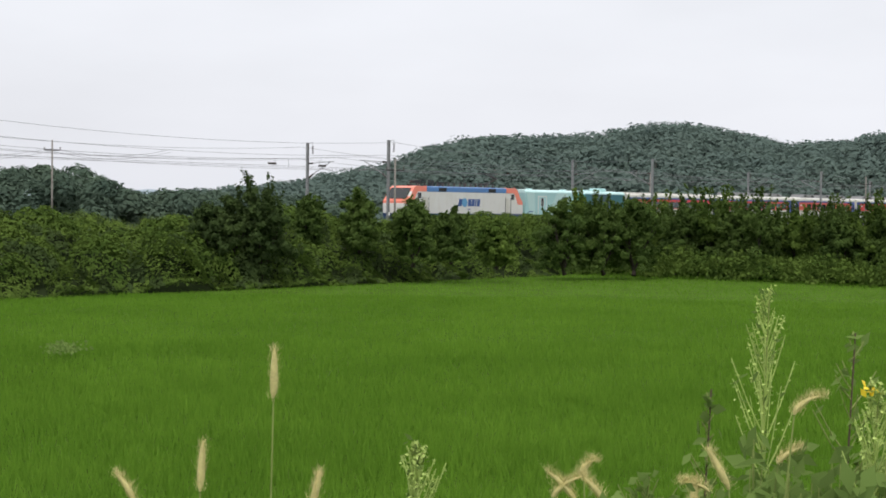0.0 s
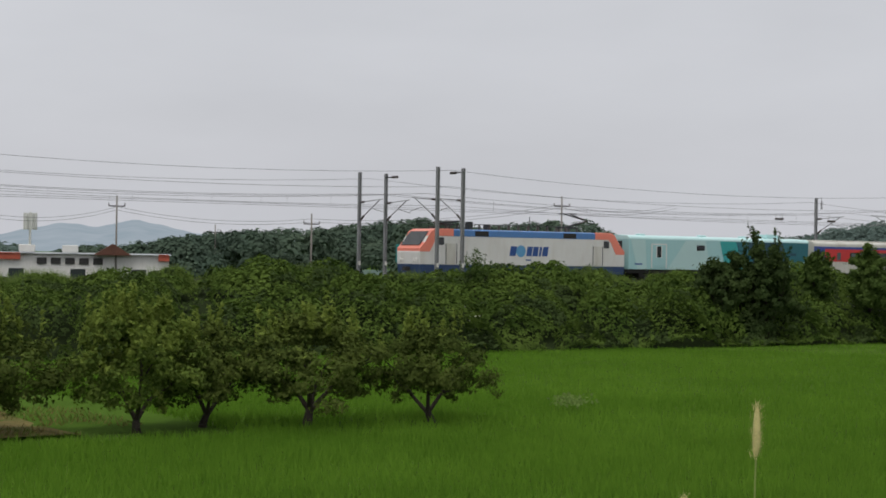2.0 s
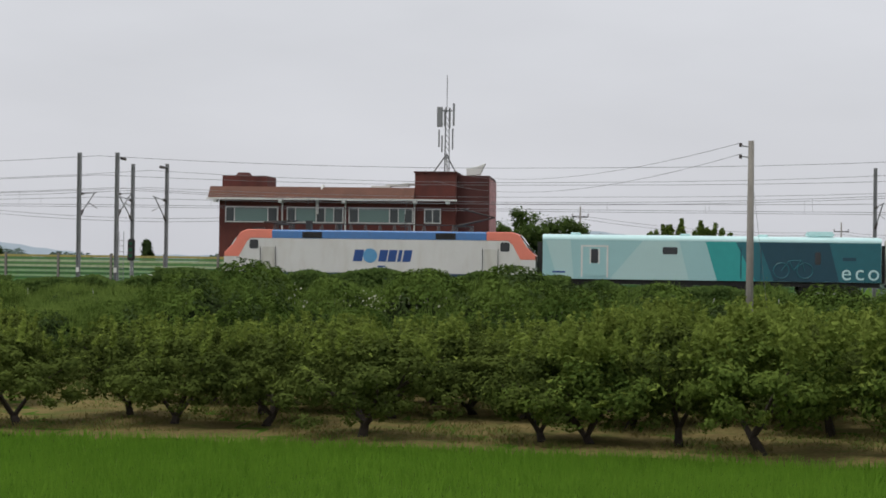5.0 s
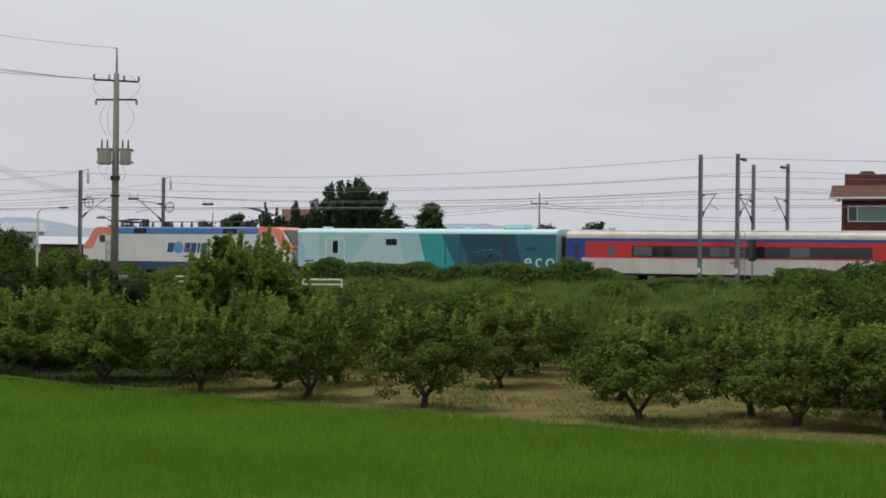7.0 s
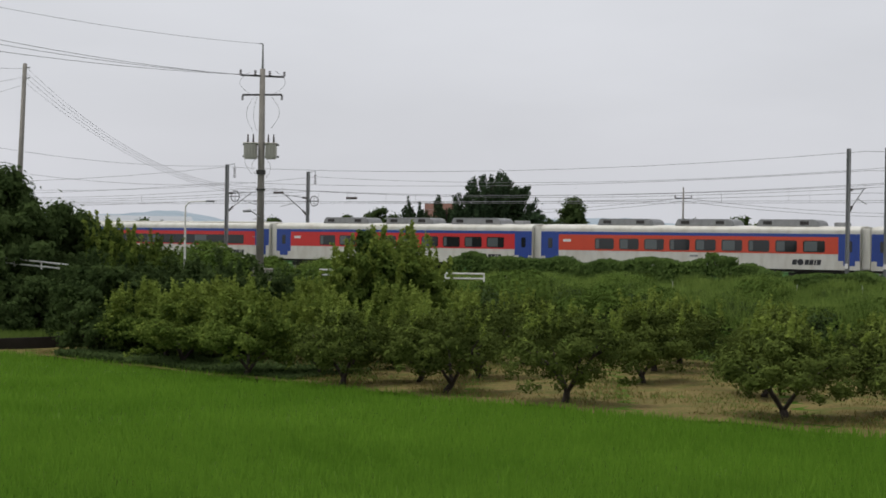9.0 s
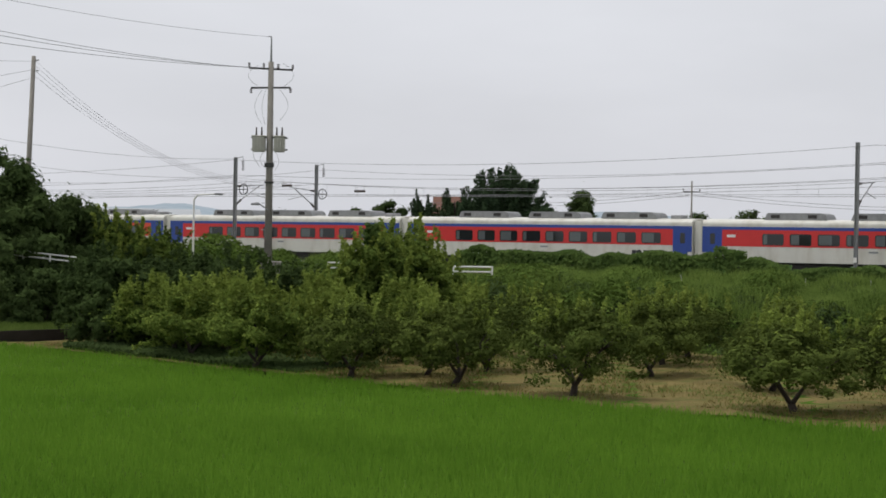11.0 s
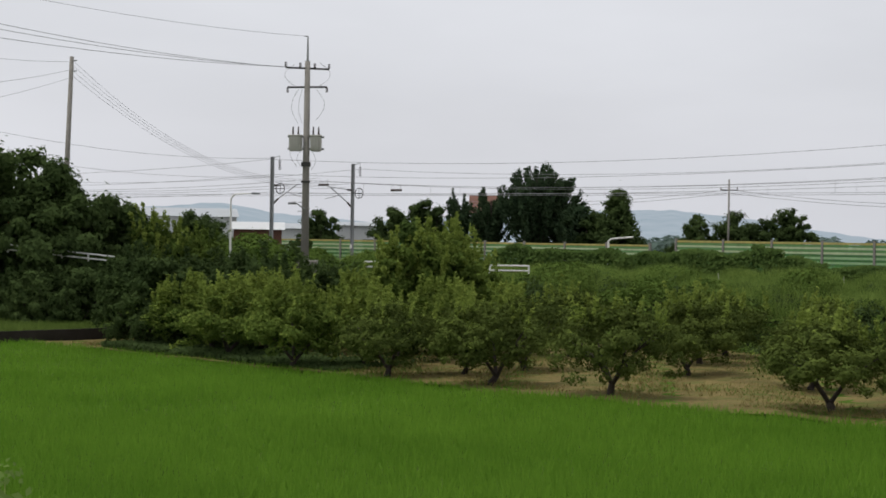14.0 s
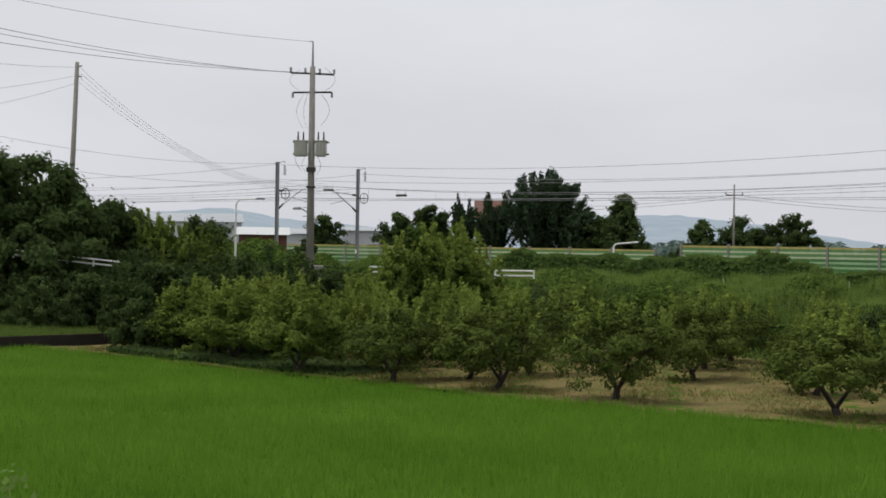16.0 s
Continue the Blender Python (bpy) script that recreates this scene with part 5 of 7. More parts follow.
def make_coach(first=False, last=False, light=False):
    L = 23.5
    what = "red and white coach with a long dark window band" if first else ("light red and white coach with grey roof units" if light else "red and white coach with nine windows and grey roof units")
    if last:
        what = "last red and white coach with a pale open end gangway"
    top = car_base("passenger_coach", what, L, 0.95)
    shell(0.35, L - 0.35, 0.92, 3.72, HW, T_CREAM, "body", top, label="cream white body and roof")
    red = T_REDOR if light else T_RED
    side_panel("red_band", rect(1.75, L - 1.75, 1.92, 3.0), red, top, 0.008)
    side_panel("blue_stripe", rect(0.36, L - 0.36, 3.0, 3.2), T_DBLUE, top, 0.009)
    for x0, x1 in ((0.36, 1.75), (L - 1.75, L - 0.36)):
        b = side_panel("end_panel", rect(x0, x1, 1.92 if first else 1.5, 3.0), T_DBLUE, top, 0.008, label="deep blue entrance end")
        xm = x0 + 0.35
        d = side_panel("entrance_door", rrect(xm, xm + 0.75, 1.2, 2.95, 0.04), T_DBLUE, top, 0.02)
        side_panel("door_window", rrect(xm + 0.2, xm + 0.55, 2.05, 2.75, 0.08), T_GLASS, d, 0.028)
    if first:
        side_panel("window_band", rrect(5.0, 20.6, 2.02, 2.72, 0.08), T_GLASS, top, 0.016)
        for k in range(9):
            x = 5.15 + 1.72 * k
            side_panel("window", rrect(x, x + 1.25, 2.07, 2.67, 0.05), T_PANE if k % 3 == 0 else T_GLASS, top, 0.022)
        side_panel("window", rrect(3.3, 3.8, 2.05, 2.7, 0.05), T_PANE, top, 0.016)
        part("roof_ridge", bevelled(boxes((1.0, L - 1.0, -0.9, 0.9, 3.66, 3.76)), 0.04, 1), T_CREAM, top)
    else:
        for k in range(9):
            x = 4.55 + 1.86 * k
            w = side_panel("window", rrect(x, x + 1.45, 2.02, 2.76, 0.12), T_GLASS, top, 0.016)
            side_panel("curtain", rect(x + 0.08, x + 0.08 + (0.25 + 0.3 * ((k * 7) % 3)), 2.08, 2.7), T_PANE, w, 0.02)
        side_panel("sign_plate", rect(2.1, 2.7, 2.5, 2.68), M_WHITE, top, 0.016)
        for x in (4.4, 10.2, 16.0):
            u = part("roof_unit", bevelled(prism([(x, 3.62), (x + 4.3, 3.62), (x + 4.15, 4.0), (x + 3.9, 4.12), (x + 0.2, 4.12)], -0.95, 0.95), 0.06, 2), T_GREY, top, "grey air-conditioning unit")
            for gx in (x + 0.5, x + 3.0):
                part("unit_grille", boxes((gx, gx + 0.6, -0.97, -0.952, 3.78, 4.0)), T_UNDER, u)
        part("roof_vent", bevelled(boxes((L - 2.4, L - 1.6, -0.5, 0.5, 3.62, 3.95)), 0.05, 1), T_GREY, top)
    word_shapes(top, 18.7, 1.22, 1.9, 0.33, LOGO_BLACK, LOGO_BLACK)
    side_panel("lettering_bar", rect(11.6, 12.2, 1.62, 1.74), T_GREY, top, 0.016)
    if last:
        part("gangway_frame", boxes((L - 0.36, L - 0.05, -1.1, -0.62, 0.95, 3.5), (L - 0.36, L - 0.05, 0.62, 1.1, 0.95, 3.5), (L - 0.36, L - 0.05, -0.62, 0.62, 3.1, 3.5)), T_CREAM, top, "pale end wall")
        part("gangway_opening", boxes((L - 0.352, L - 0.3, -0.62, 0.62, 0.95, 3.1)), T_UNDER, top, "dark end doorway")
    else:
        part("gangway", bevelled(boxes((L - 0.36, L + 0.3, -1.2, 1.2, 0.95, 3.55)), 0.08, 2), T_CREAM, top, "pale gangway cover between cars")
    return top, L


def make_train():
    cars, u = [], 0.0
    made = [make_locomotive(), make_power_car(), make_coach(first=True), make_coach(), make_coach(light=True)]
    c = made[3][0]
    made += [(copy_thing(c, pose(0, 0, 0)), 23.5), (copy_thing(c, pose(0, 0, 0)), 23.5), make_coach(last=True)]
    for ob, L in made:
        cars.append((ob, u, L))
        u += L
    return cars


CARS = make_train()
# ---- behind the railway: brick building ----
M_BRICK = mat("brown_brick", (0.115, 0.030, 0.022), 0.85, spread=0.3, scale=0.8, bump=0.3, fine=18, dirt=(0.05, 0.02, 0.018), dirt_amount=0.5)
# Brick tone lowered for the shaded bay; roof cap and tank share it.
M_BRICKD = mat("darkened_brick", (0.070, 0.020, 0.017), 0.85, spread=0.3, scale=0.8, bump=0.3, fine=18)
M_TILE = mat("roof_brown", (0.115, 0.048, 0.030), 0.8, spread=0.3, scale=1.2, bump=0.3)
M_FRAME = mat("window_white", (0.66, 0.66, 0.63), 0.5, spread=0.06)
M_CURTAIN = glass_mat("curtained_glass", (0.16, 0.25, 0.23), 0.15)
M_BGLASS = glass_mat("building_glass", (0.04, 0.05, 0.05), 0.08)


def make_building():
    top = tagged(empty("brick_building", Matrix.Translation(fp(0.3, 140, 0)) @ pose(0, 0, 0, 0, 0, math.degrees(AZ))), "brown brick two-storey building with white window frames and a rooftop mast", "building")
    part("wall", boxes((-32.4, -16.0, 0, 9, 1.0, 11.2)), M_BRICK, top)
    part("wall", boxes((-16.0, -12.6, 0.004, 9, 1.0, 13.3)), M_BRICK, top, "brick stair tower")
    # The recess's shade is put into this darker brick colour.
    part("wall", boxes((-12.6, -9.9, 0.9, 9.0, 1.0, 13.15)), M_BRICKD, top, "recessed brick bay with shade painted into its brick")
    bm = prism([(-0.9, 11.05), (0.0, 12.05), (9.0, 12.05), (9.0, 11.05)], -33.2, -16.0)
    bmesh.ops.transform(bm, matrix=Matrix(((0, 1, 0, 0), (1, 0, 0, 0), (0, 0, 1, 0), (0, 0, 0, 1))), verts=bm.verts[:])
    bmesh.ops.recalc_face_normals(bm, faces=bm.faces[:])
    part("roof", bm, M_TILE, top, "sloping brown tiled eave")
    part("gutter", boxes((-33.3, -12.4, -1.0, -0.85, 10.92, 11.08)), M_FRAME, top, "white gutter")
    part("canopy", boxes((-16.0, -12.5, -0.85, 0.0, 11.0, 11.12)), M_TILE, top)
    part("roof_house", boxes((-32.4, -28.6, 1.0, 5.0, 12.05, 13.0)), M_BRICK, top, "low brick roof house")
    part("roof_cap", boxes((-16.1, -12.5, -0.1, 9.0, 13.3, 13.42)), M_BRICKD, top)
    part("water_tank", bevelled(bars(((-31.0, 3, 13.0), (-31.0, 3, 13.35), 0.8, 0.5), seg=16), 0.05, 1), M_BRICKD, top)
    for k, (x, w) in enumerate(((-19.8, 1.6), (-18.6, 1.9), (-17.2, 1.2))):
        part("roof_sheet", boxes((x, x + w, 1.2, 2.4, 12.1 + 0.12 * k, 12.25 + 0.12 * k)), M_FRAME, top, "loose pale roofing sheets")
    def window(x0, x1, z0, z1, panes, curtains):
        w = part("window", boxes((x0, x1, -0.02, 0.05, z0, z1)), M_BGLASS, top)
        t = 0.09
        for r in ((x0 - t, x1 + t, z0 - t, z0), (x0 - t, x1 + t, z1, z1 + t), (x0 - t, x0, z0, z1), (x1, x1 + t, z0, z1)):
            part("frame", boxes((r[0], r[1], -0.08, 0.05, r[2], r[3])), M_FRAME, w)
        at = x0
        for f, c in zip(panes, curtains):
            e = at + (x1 - x0) * f
            if e < x1 - 0.05:
                part("mullion", boxes((e - 0.04, e + 0.04, -0.07, 0.04, z0, z1)), M_FRAME, w)
            if c:
                part("pane", boxes((at + 0.05, e - 0.05, -0.028, -0.021, z0 + 0.02, z1 - 0.02)), M_CURTAIN, w)
            at = e
    window(-31.8, -27.5, 9.15, 10.3, (0.16, 0.66, 0.18), (0, 1, 0))
    window(-26.6, -22.0, 9.15, 10.3, (0.14, 0.38, 0.16, 0.16, 0.16), (0, 1, 0, 1, 0))
    window(-21.4, -16.2, 9.15, 10.3, (0.14, 0.5, 0.14, 0.11, 0.11), (0, 1, 0, 1, 0))
    window(-15.1, -13.9, 9.2, 10.25, (0.5, 0.5), (0, 0))
    for x in (-30.9, -28.2, -25.2, -22.2, -19.2):
        window(x, x + 1.35, 6.3, 7.5, (0.5, 0.5), (1, 0))
        part("air_conditioner", bevelled(boxes((x + 1.55, x + 2.1, -0.4, 0.0, 6.85, 7.35)), 0.03, 1), M_FRAME, top, "white outdoor unit")
    window(-16.0 + 0.6, -14.2, 6.5, 7.3, (0.5, 0.5), (0, 1))
    for x in (-27.05, -21.75, -16.0):
        part("drainpipe", bars(((x, -0.12, 1.0), (x, -0.12, 11.0), 0.07)), M_FRAME, top, "white drainpipe")
    for x in (-32.6, -27.1, -21.8, -15.9, -13.2):
        part("bracket", boxes((x - 0.15, x + 0.15, -0.98, -0.1, 10.7, 10.95)), M_FRAME, top)
    part("flue_pipe", bars(((-24.1, -0.3, 9.8), (-24.1, -0.3, 11.2), 0.13), ((-24.1, -0.3, 11.2), (-23.6, 0.1, 12.2), 0.13)), M_FRAME, top, "white bent flue pipe")
    m = part("mast", bars(*[((-13.7 + 0.25 * math.cos(a), 3 + 0.25 * math.sin(a), 13.4), (-13.7 + 0.18 * math.cos(a), 3 + 0.18 * math.sin(a), 19.0), 0.045) for a in (0, 2.1, 4.2)], ((-13.7, 3, 18.5), (-13.7, 3, 21.7), 0.035),
                       *[((-13.7 + 0.22 * math.cos(a), 3 + 0.22 * math.sin(a), 13.8 + 0.5 * k), (-13.7 + 0.22 * math.cos(a + 2.1), 3 + 0.22 * math.sin(a + 2.1), 14.3 + 0.5 * k), 0.025) for k in range(9) for a in (0, 2.1)], seg=5), M_STEEL, top, "steel lattice antenna mast")
    for dx, dy in ((-1.15, 0), (0.85, 0.5), (0.2, -0.9)):
        part("stay", bars(((-13.7, 3, 15.0), (-13.7 + dx, 3 + dy, 13.4), 0.06)), M_STEEL, m)
    for dx, z0, z1, w in ((-0.55, 17.3, 19.0, 0.24), (0.62, 17.4, 19.3, 0.08), (-0.15, 17.4, 18.8, 0.06), (-0.6, 15.6, 17.1, 0.06), (0.55, 15.4, 17.2, 0.06), (0.3, 17.2, 18.9, 0.06), (-0.35, 15.2, 16.6, 0.06)):
        part("panel_antenna", bevelled(boxes((-13.7 + dx - w, -13.7 + dx + w, 2.5, 2.65, z0, z1)), 0.03, 1), M_STEEL, m, "grey panel antenna")
    part("platform_ring", bars(*[((-13.7 + 0.6 * math.cos(a), 3 + 0.6 * math.sin(a), 18.7), (-13.7 + 0.6 * math.cos(a + 1.05), 3 + 0.6 * math.sin(a + 1.05), 18.7), 0.03) for a in (0, 1.05, 2.1, 3.15, 4.2, 5.25)], seg=5), M_STEEL, m)
    part("horn_aerial", bevelled(prism([(-11.9, 13.2), (-10.75, 13.3), (-10.35, 14.25), (-11.0, 14.0), (-11.95, 13.8)], 2.2, 2.9), 0.03, 1), M_FRAME, top, "pale horn-shaped aerial")
    part("aerial_post", bars(((-11.2, 2.6, 13.1), (-11.2, 2.6, 13.5), 0.05)), M_STEEL, top)
    part("banner", boxes((-9.9, -9.82, 1.0, 8.9, 6.0, 12.9)), mat("faded_banner", (0.45, 0.22, 0.22), 0.7, spread=0.5, scale=0.8), top, "faded pink and white banner on the end wall")


make_building()

# ---- noise barrier beyond the tracks ----
STRIPES = [mat("barrier_%s" % n, c, 0.5, spread=0.12, dirt=(0.10, 0.13, 0.07), dirt_amount=0.4) for n, c in (("deep_green", (0.022, 0.100, 0.022)), ("green", (0.045, 0.165, 0.035)), ("light_green", (0.10, 0.25, 0.07)), ("pale_green", (0.26, 0.42, 0.20)), ("cream", (0.42, 0.50, 0.29)), ("yellow", (0.42, 0.35, 0.10)))]


def make_barrier(u0, u1, v, z0, z1, step=4.0):
    top = tagged(empty("noise_barrier"), "green, white and yellow striped noise barrier with grey posts", "barrier", kind="structure")
    k = int(round((u1 - u0) / step))
    h = z1 - z0
    shades = [0, 0, 0, 1, 0, 1, 0, 2, 1, 3, 1, 3, 1, 4, 2, 4, 2, 5]
    mesh = {}
    for i in range(k + 1):
        p = part("post", boxes((-0.08, 0.08, -0.12, 0.12, 0, h + 0.12)), M_CONCRETE, top)
        p.matrix_basis = tpose(u0 + i * step, v, z0)
        if i == k:
            break
        for j, s in enumerate(shades):
            a = h * j / len(shades)
            key = (j, h)
            if key not in mesh:
                ob = part("panel", prism([(0.1, a), (step - 0.1, a), (step - 0.1, a + h / len(shades) - 0.02), (0.1, a + h / len(shades) - 0.02)], -0.05 - 0.01 * (j % 2), 0.05), STRIPES[s], top)
                mesh[key] = ob.data
            else:
                ob = new("panel", mesh[key])
                ob.parent = top
            ob.matrix_basis = tpose(u0 + i * step, v, z0)


make_barrier(-56.0, 16.0, 15.5, 2.9, 6.15)
make_barrier(-108.0, -60.0, 19.0, 2.7, 5.75)

# signal hut beside the barrier
hut = tagged(empty("trackside_hut", Matrix.Translation(fp(15.2, 121.5, 2.9)) @ pose(0, 0, 0, 0, 0, math.degrees(AZ))), "small white trackside hut with a shallow gable roof", "hut")
part("wall", boxes((-1.6, 1.5, 0, 2.5, 0, 3.3)), M_WHITE, hut)
bm = prism([(-0.2, 3.3), (1.9, 3.3), (1.9, 3.4), (0.85, 3.65), (-0.2, 3.4)], -0.3, 2.8)
part("roof", bm, M_DARKSTEEL, hut, "dark gable roof")
part("roof", boxes((-1.7, -0.2, -0.2, 2.7, 2.9, 3.02)), M_DARKSTEEL, hut)
w = part("window", boxes((0.3, 1.2, -0.03, 0.02, 1.5, 2.8)), M_BGLASS, hut)
for x in (0.25, 0.75, 1.2):
    part("frame", boxes((x - 0.04, x + 0.04, -0.05, 0.02, 1.45, 2.85)), M_FRAME, w)

M_REDROOF = mat("red_roof", (0.42, 0.09, 0.05), 0.6, spread=0.2)
M_SHED = mat("pale_shed", (0.52, 0.53, 0.53), 0.6, spread=0.1, scale=0.3)
M_GREYROOF = mat("grey_roof", (0.33, 0.35, 0.37), 0.6, spread=0.1, scale=0.3)


def shed(az0, az1, d, z0, el_eave, el_ridge, wall, roof, label, depth=12.0, name="shed"):
    """A long low building beyond the railway, facing the camera."""
    am = (az0 + az1) / 2
    c = polar(am, d, z0)
    w = d * math.tan(radians(abs(az1 - az0) / 2))
    e, r = 6 + d * math.tan(radians(el_eave)) - z0, 6 + d * math.tan(radians(el_ridge)) - z0
    top = tagged(empty(name, pose(c.x, c.y, c.z, 0, 0, am)), label, "building")
    part("wall", boxes((-w, w, 0, depth, -1.5, e)), wall, top)
    bm = prism([(-0.4, e), (depth + 0.4, e), (depth / 2, r)], -w - 0.3, w + 0.3)
    bmesh.ops.transform(bm, matrix=Matrix(((0, 1, 0, 0), (1, 0, 0, 0), (0, 0, 1, 0), (0, 0, 0, 1))), verts=bm.verts[:])
    bmesh.ops.recalc_face_normals(bm, faces=bm.faces[:])
    part("roof", bm, roof, top)
    n = max(2, int(w / 2.5))
    for i in range(n):
        x = -w + 2 * w * (i + 0.5) / n
        part("window", boxes((x - 0.7, x + 0.7, -0.04, 0.02, e * 0.35, e * 0.7)), M_BGLASS, top)
    return top


shed(-35.3, -37.3, 150, 1.5, -0.02, 0.18, M_WHITE, M_REDROOF, "low white building with a long red roof")
shed(5.7, 8.5, 185, 2.2, 0.25, 0.45, M_SHED, M_GREYROOF, "large pale grey factory shed", 20)
shed(8.4, 11.9, 210, 2.2, 0.6, 0.92, M_SHED, M_GREYROOF, "large pale grey factory shed", 20)
shed(6.9, 8.5, 150, 2.4, 0.2, 0.46, M_TILE, M_SHED, "small brown house with a pale metal roof", 7, "house")
shed(3.6, 5.1, 190, 2.2, 0.38, 0.52, M_SHED, M_GREYROOF, "pale grey shed beyond the railway", 14)

shed(0.55, -0.3, 185, 2.2, 0.85, 1.5, M_BRICK, M_TILE, "brick house with a red-brown roof among trees", 9, "house")

# roadside shop front with a white and red fascia, far beyond the line
shop = shed(-47.7, -53.6, 165, 0.75, -0.2, -0.16, M_WHITE, M_GREYROOF, "long white roadside shop with red ends", 10, "shop_building")
cw = 165 * math.tan(radians(2.95))
part("fascia", boxes((cw - 1.0, cw, -0.3, -0.05, 4.1, 4.75)), M_REDROOF, shop, "red fascia end")
part("fascia", boxes((-cw, -cw + 3.2, -0.3, -0.05, 4.1, 4.75)), M_REDROOF, shop, "red fascia end")
for i in range(5):
    part("lettering_bar", boxes((-3.8 + 1.3 * i, -2.9 + 1.3 * i, -0.1, -0.05, 3.7, 4.3)), M_DARKSTEEL, shop)
gab = part("gable", prism([(1.4, 4.6), (5.0, 4.6), (3.2, 5.7)], -1.0, 3.0), M_TILE, shop, "brown gable porch")
for x in (-5.5, -1.5):
    part("roof_box", bevelled(boxes((x, x + 1.5, 1, 2.5, 4.8, 5.5)), 0.05, 1), M_FRAME, shop, "white rooftop box")

# far telephone mast with aerials
tm = tagged(empty("antenna_mast", Matrix.Translation(polar(-49.1, 230, 1.0))), "distant pale antenna mast with many panels", "mast")
part("pole", bars(((0, 0, 0), (0, 0, 9.6), 0.2, 0.14)), M_FRAME, tm)
for i in range(6):
    a = i * 1.05
    part("panel_antenna", boxes((math.cos(a) * 0.75 - 0.12, math.cos(a) * 0.75 + 0.12, math.sin(a) * 0.75 - 0.1, math.sin(a) * 0.75 + 0.1, 7.3, 9.5)), M_FRAME, tm)

# green road sign near the twin poles
rs = tagged(empty("road_sign", Matrix.Translation(polar(-61.4, 150, 1.2)) @ pose(0, 0, 0, 0, 0, -61.4)), "teal road direction sign with white marks", "road sign")
M_SIGN = mat("sign_teal", (0.02, 0.20, 0.19), 0.5)
part("board", bevelled(boxes((-0.7, 0.6, -0.04, 0.04, 4.0, 5.6)), 0.01, 1), M_SIGN, rs)
part("post", bars(((0, 0.1, -0.5), (0, 0.1, 5.2), 0.07)), M_STEEL, rs)
part("mark", boxes((-0.5, 0.0, -0.052, -0.042, 4.3, 4.4), (-0.1, 0.0, -0.052, -0.042, 4.3, 4.9), (-0.1, 0.4, -0.052, -0.042, 4.85, 4.95)), M_FRAME, rs)
st = tagged(empty("white_marker", Matrix.Translation(polar(-61.85, 140, 1.5))), "white marker board on a post", "sign")
part("board", boxes((-0.15, 0.15, -0.03, 0.03, 3.0, 4.9)), M_FRAME, st)

# white guard rails on the lane behind the orchard
def guard_rail(a, b, label, posts=5):
    top = tagged(empty("guard_rail"), label, "guard rail", "guard rails")
    a, b = Vector(a), Vector(b)
    for dz in (0.0, -0.28):
        part("rail", bars((a + Vector((0, 0, dz)), b + Vector((0, 0, dz)), 0.05), seg=6), M_FRAME, top)
    for i in range(posts):
        p = a.lerp(b, i / (posts - 1))
        part("post", bars((p + Vector((0, 0, -0.45)), p + Vector((0, 0, 0.05)), 0.06), seg=6), M_FRAME, top)


guard_rail(polar(15.8, 105, 5.2), polar(12.4, 107, 4.55), "white tubular guard rail half hidden by bushes")
guard_rail(polar(-0.1, 97, 4.5), polar(-1.4, 97, 4.5), "white tubular guard rail half hidden by bushes", 2)
guard_rail(polar(4.1, 97, 4.6), polar(3.0, 97, 4.6), "white tubular guard rail half hidden by bushes", 2)

# ---- single trees beyond and beside the railway ----
def place_tree(az, d, el_top, spread, shape, z0, material, seed, label, leaf=0.3, count=2600, clear=0.2, shoot=True):
    h = 6 + d * math.tan(radians(el_top)) - z0
    ob = tree_mesh(seed, h, spread, h * clear * 0.8, 0.02 * h + 0.05, count, leaf, clear, material, shape, "tree", shoot)
    p = polar(az, d, z0)
    ob.matrix_basis = pose(p.x, p.y, p.z, 0, 0, seed * 41 % 360)
    return tagged(ob, label, "tree", "trees by the railway")


GREEN = "leafy green broadleaf tree beyond the railway"
DARK = "dark green broadleaf tree beside the lane"
for row in ((-28.1, 160, 1.95, 5.2, "round", 2.0, M_SHRUB, 1), (-29.6, 162, 1.6, 4.4, "round", 2.0, M_SHRUB, 2), (-30.6, 165, 1.15, 2.4, "round", 2.0, M_ORCHARD, 3), (-26.9, 158, 1.55, 3.6, "round", 2.0, M_SHRUB, 4)):
    place_tree(*row, GREEN, 0.2, 12000, 0.06, False)
for row in ((-2.9, 150, 1.6, 3.2, "round", 2.2, M_PINE, 14),
            (-4.4, 148, 2.0, 3.0, "cone", 2.2, M_DARKLEAF, 15), (-3.6, 149, 1.2, 2.6, "round", 2.2, M_DARKLEAF, 16), (2.1, 158, 1.5, 2.6, "round", 2.2, M_DARKLEAF, 17), (3.2, 158, 1.1, 2.4, "round", 2.2, M_DARKLEAF, 18), (5.7, 165, 1.0, 2.4, "round", 2.2, M_DARKLEAF, 19), (9.6, 165, 0.98, 2.6, "round", 2.2, M_DARKLEAF, 20),
            (-6.9, 190, 1.0, 3.2, "round", 2.2, M_DARKLEAF, 21), (-8.2, 190, 1.12, 3.6, "round", 2.2, M_DARKLEAF, 22), (-10.0, 190, 1.36, 2.8, "round", 2.2, M_DARKLEAF, 23), (-9.0, 188, 0.9, 3.0, "round", 2.2, M_DARKLEAF, 24), (-15.6, 220, 0.75, 1.6, "cone", 2.0, M_DARKLEAF, 25)):
    place_tree(*row, "dark green conifer or broadleaf tree beyond the noise barrier", 0.2, 8500, 0.12, False)


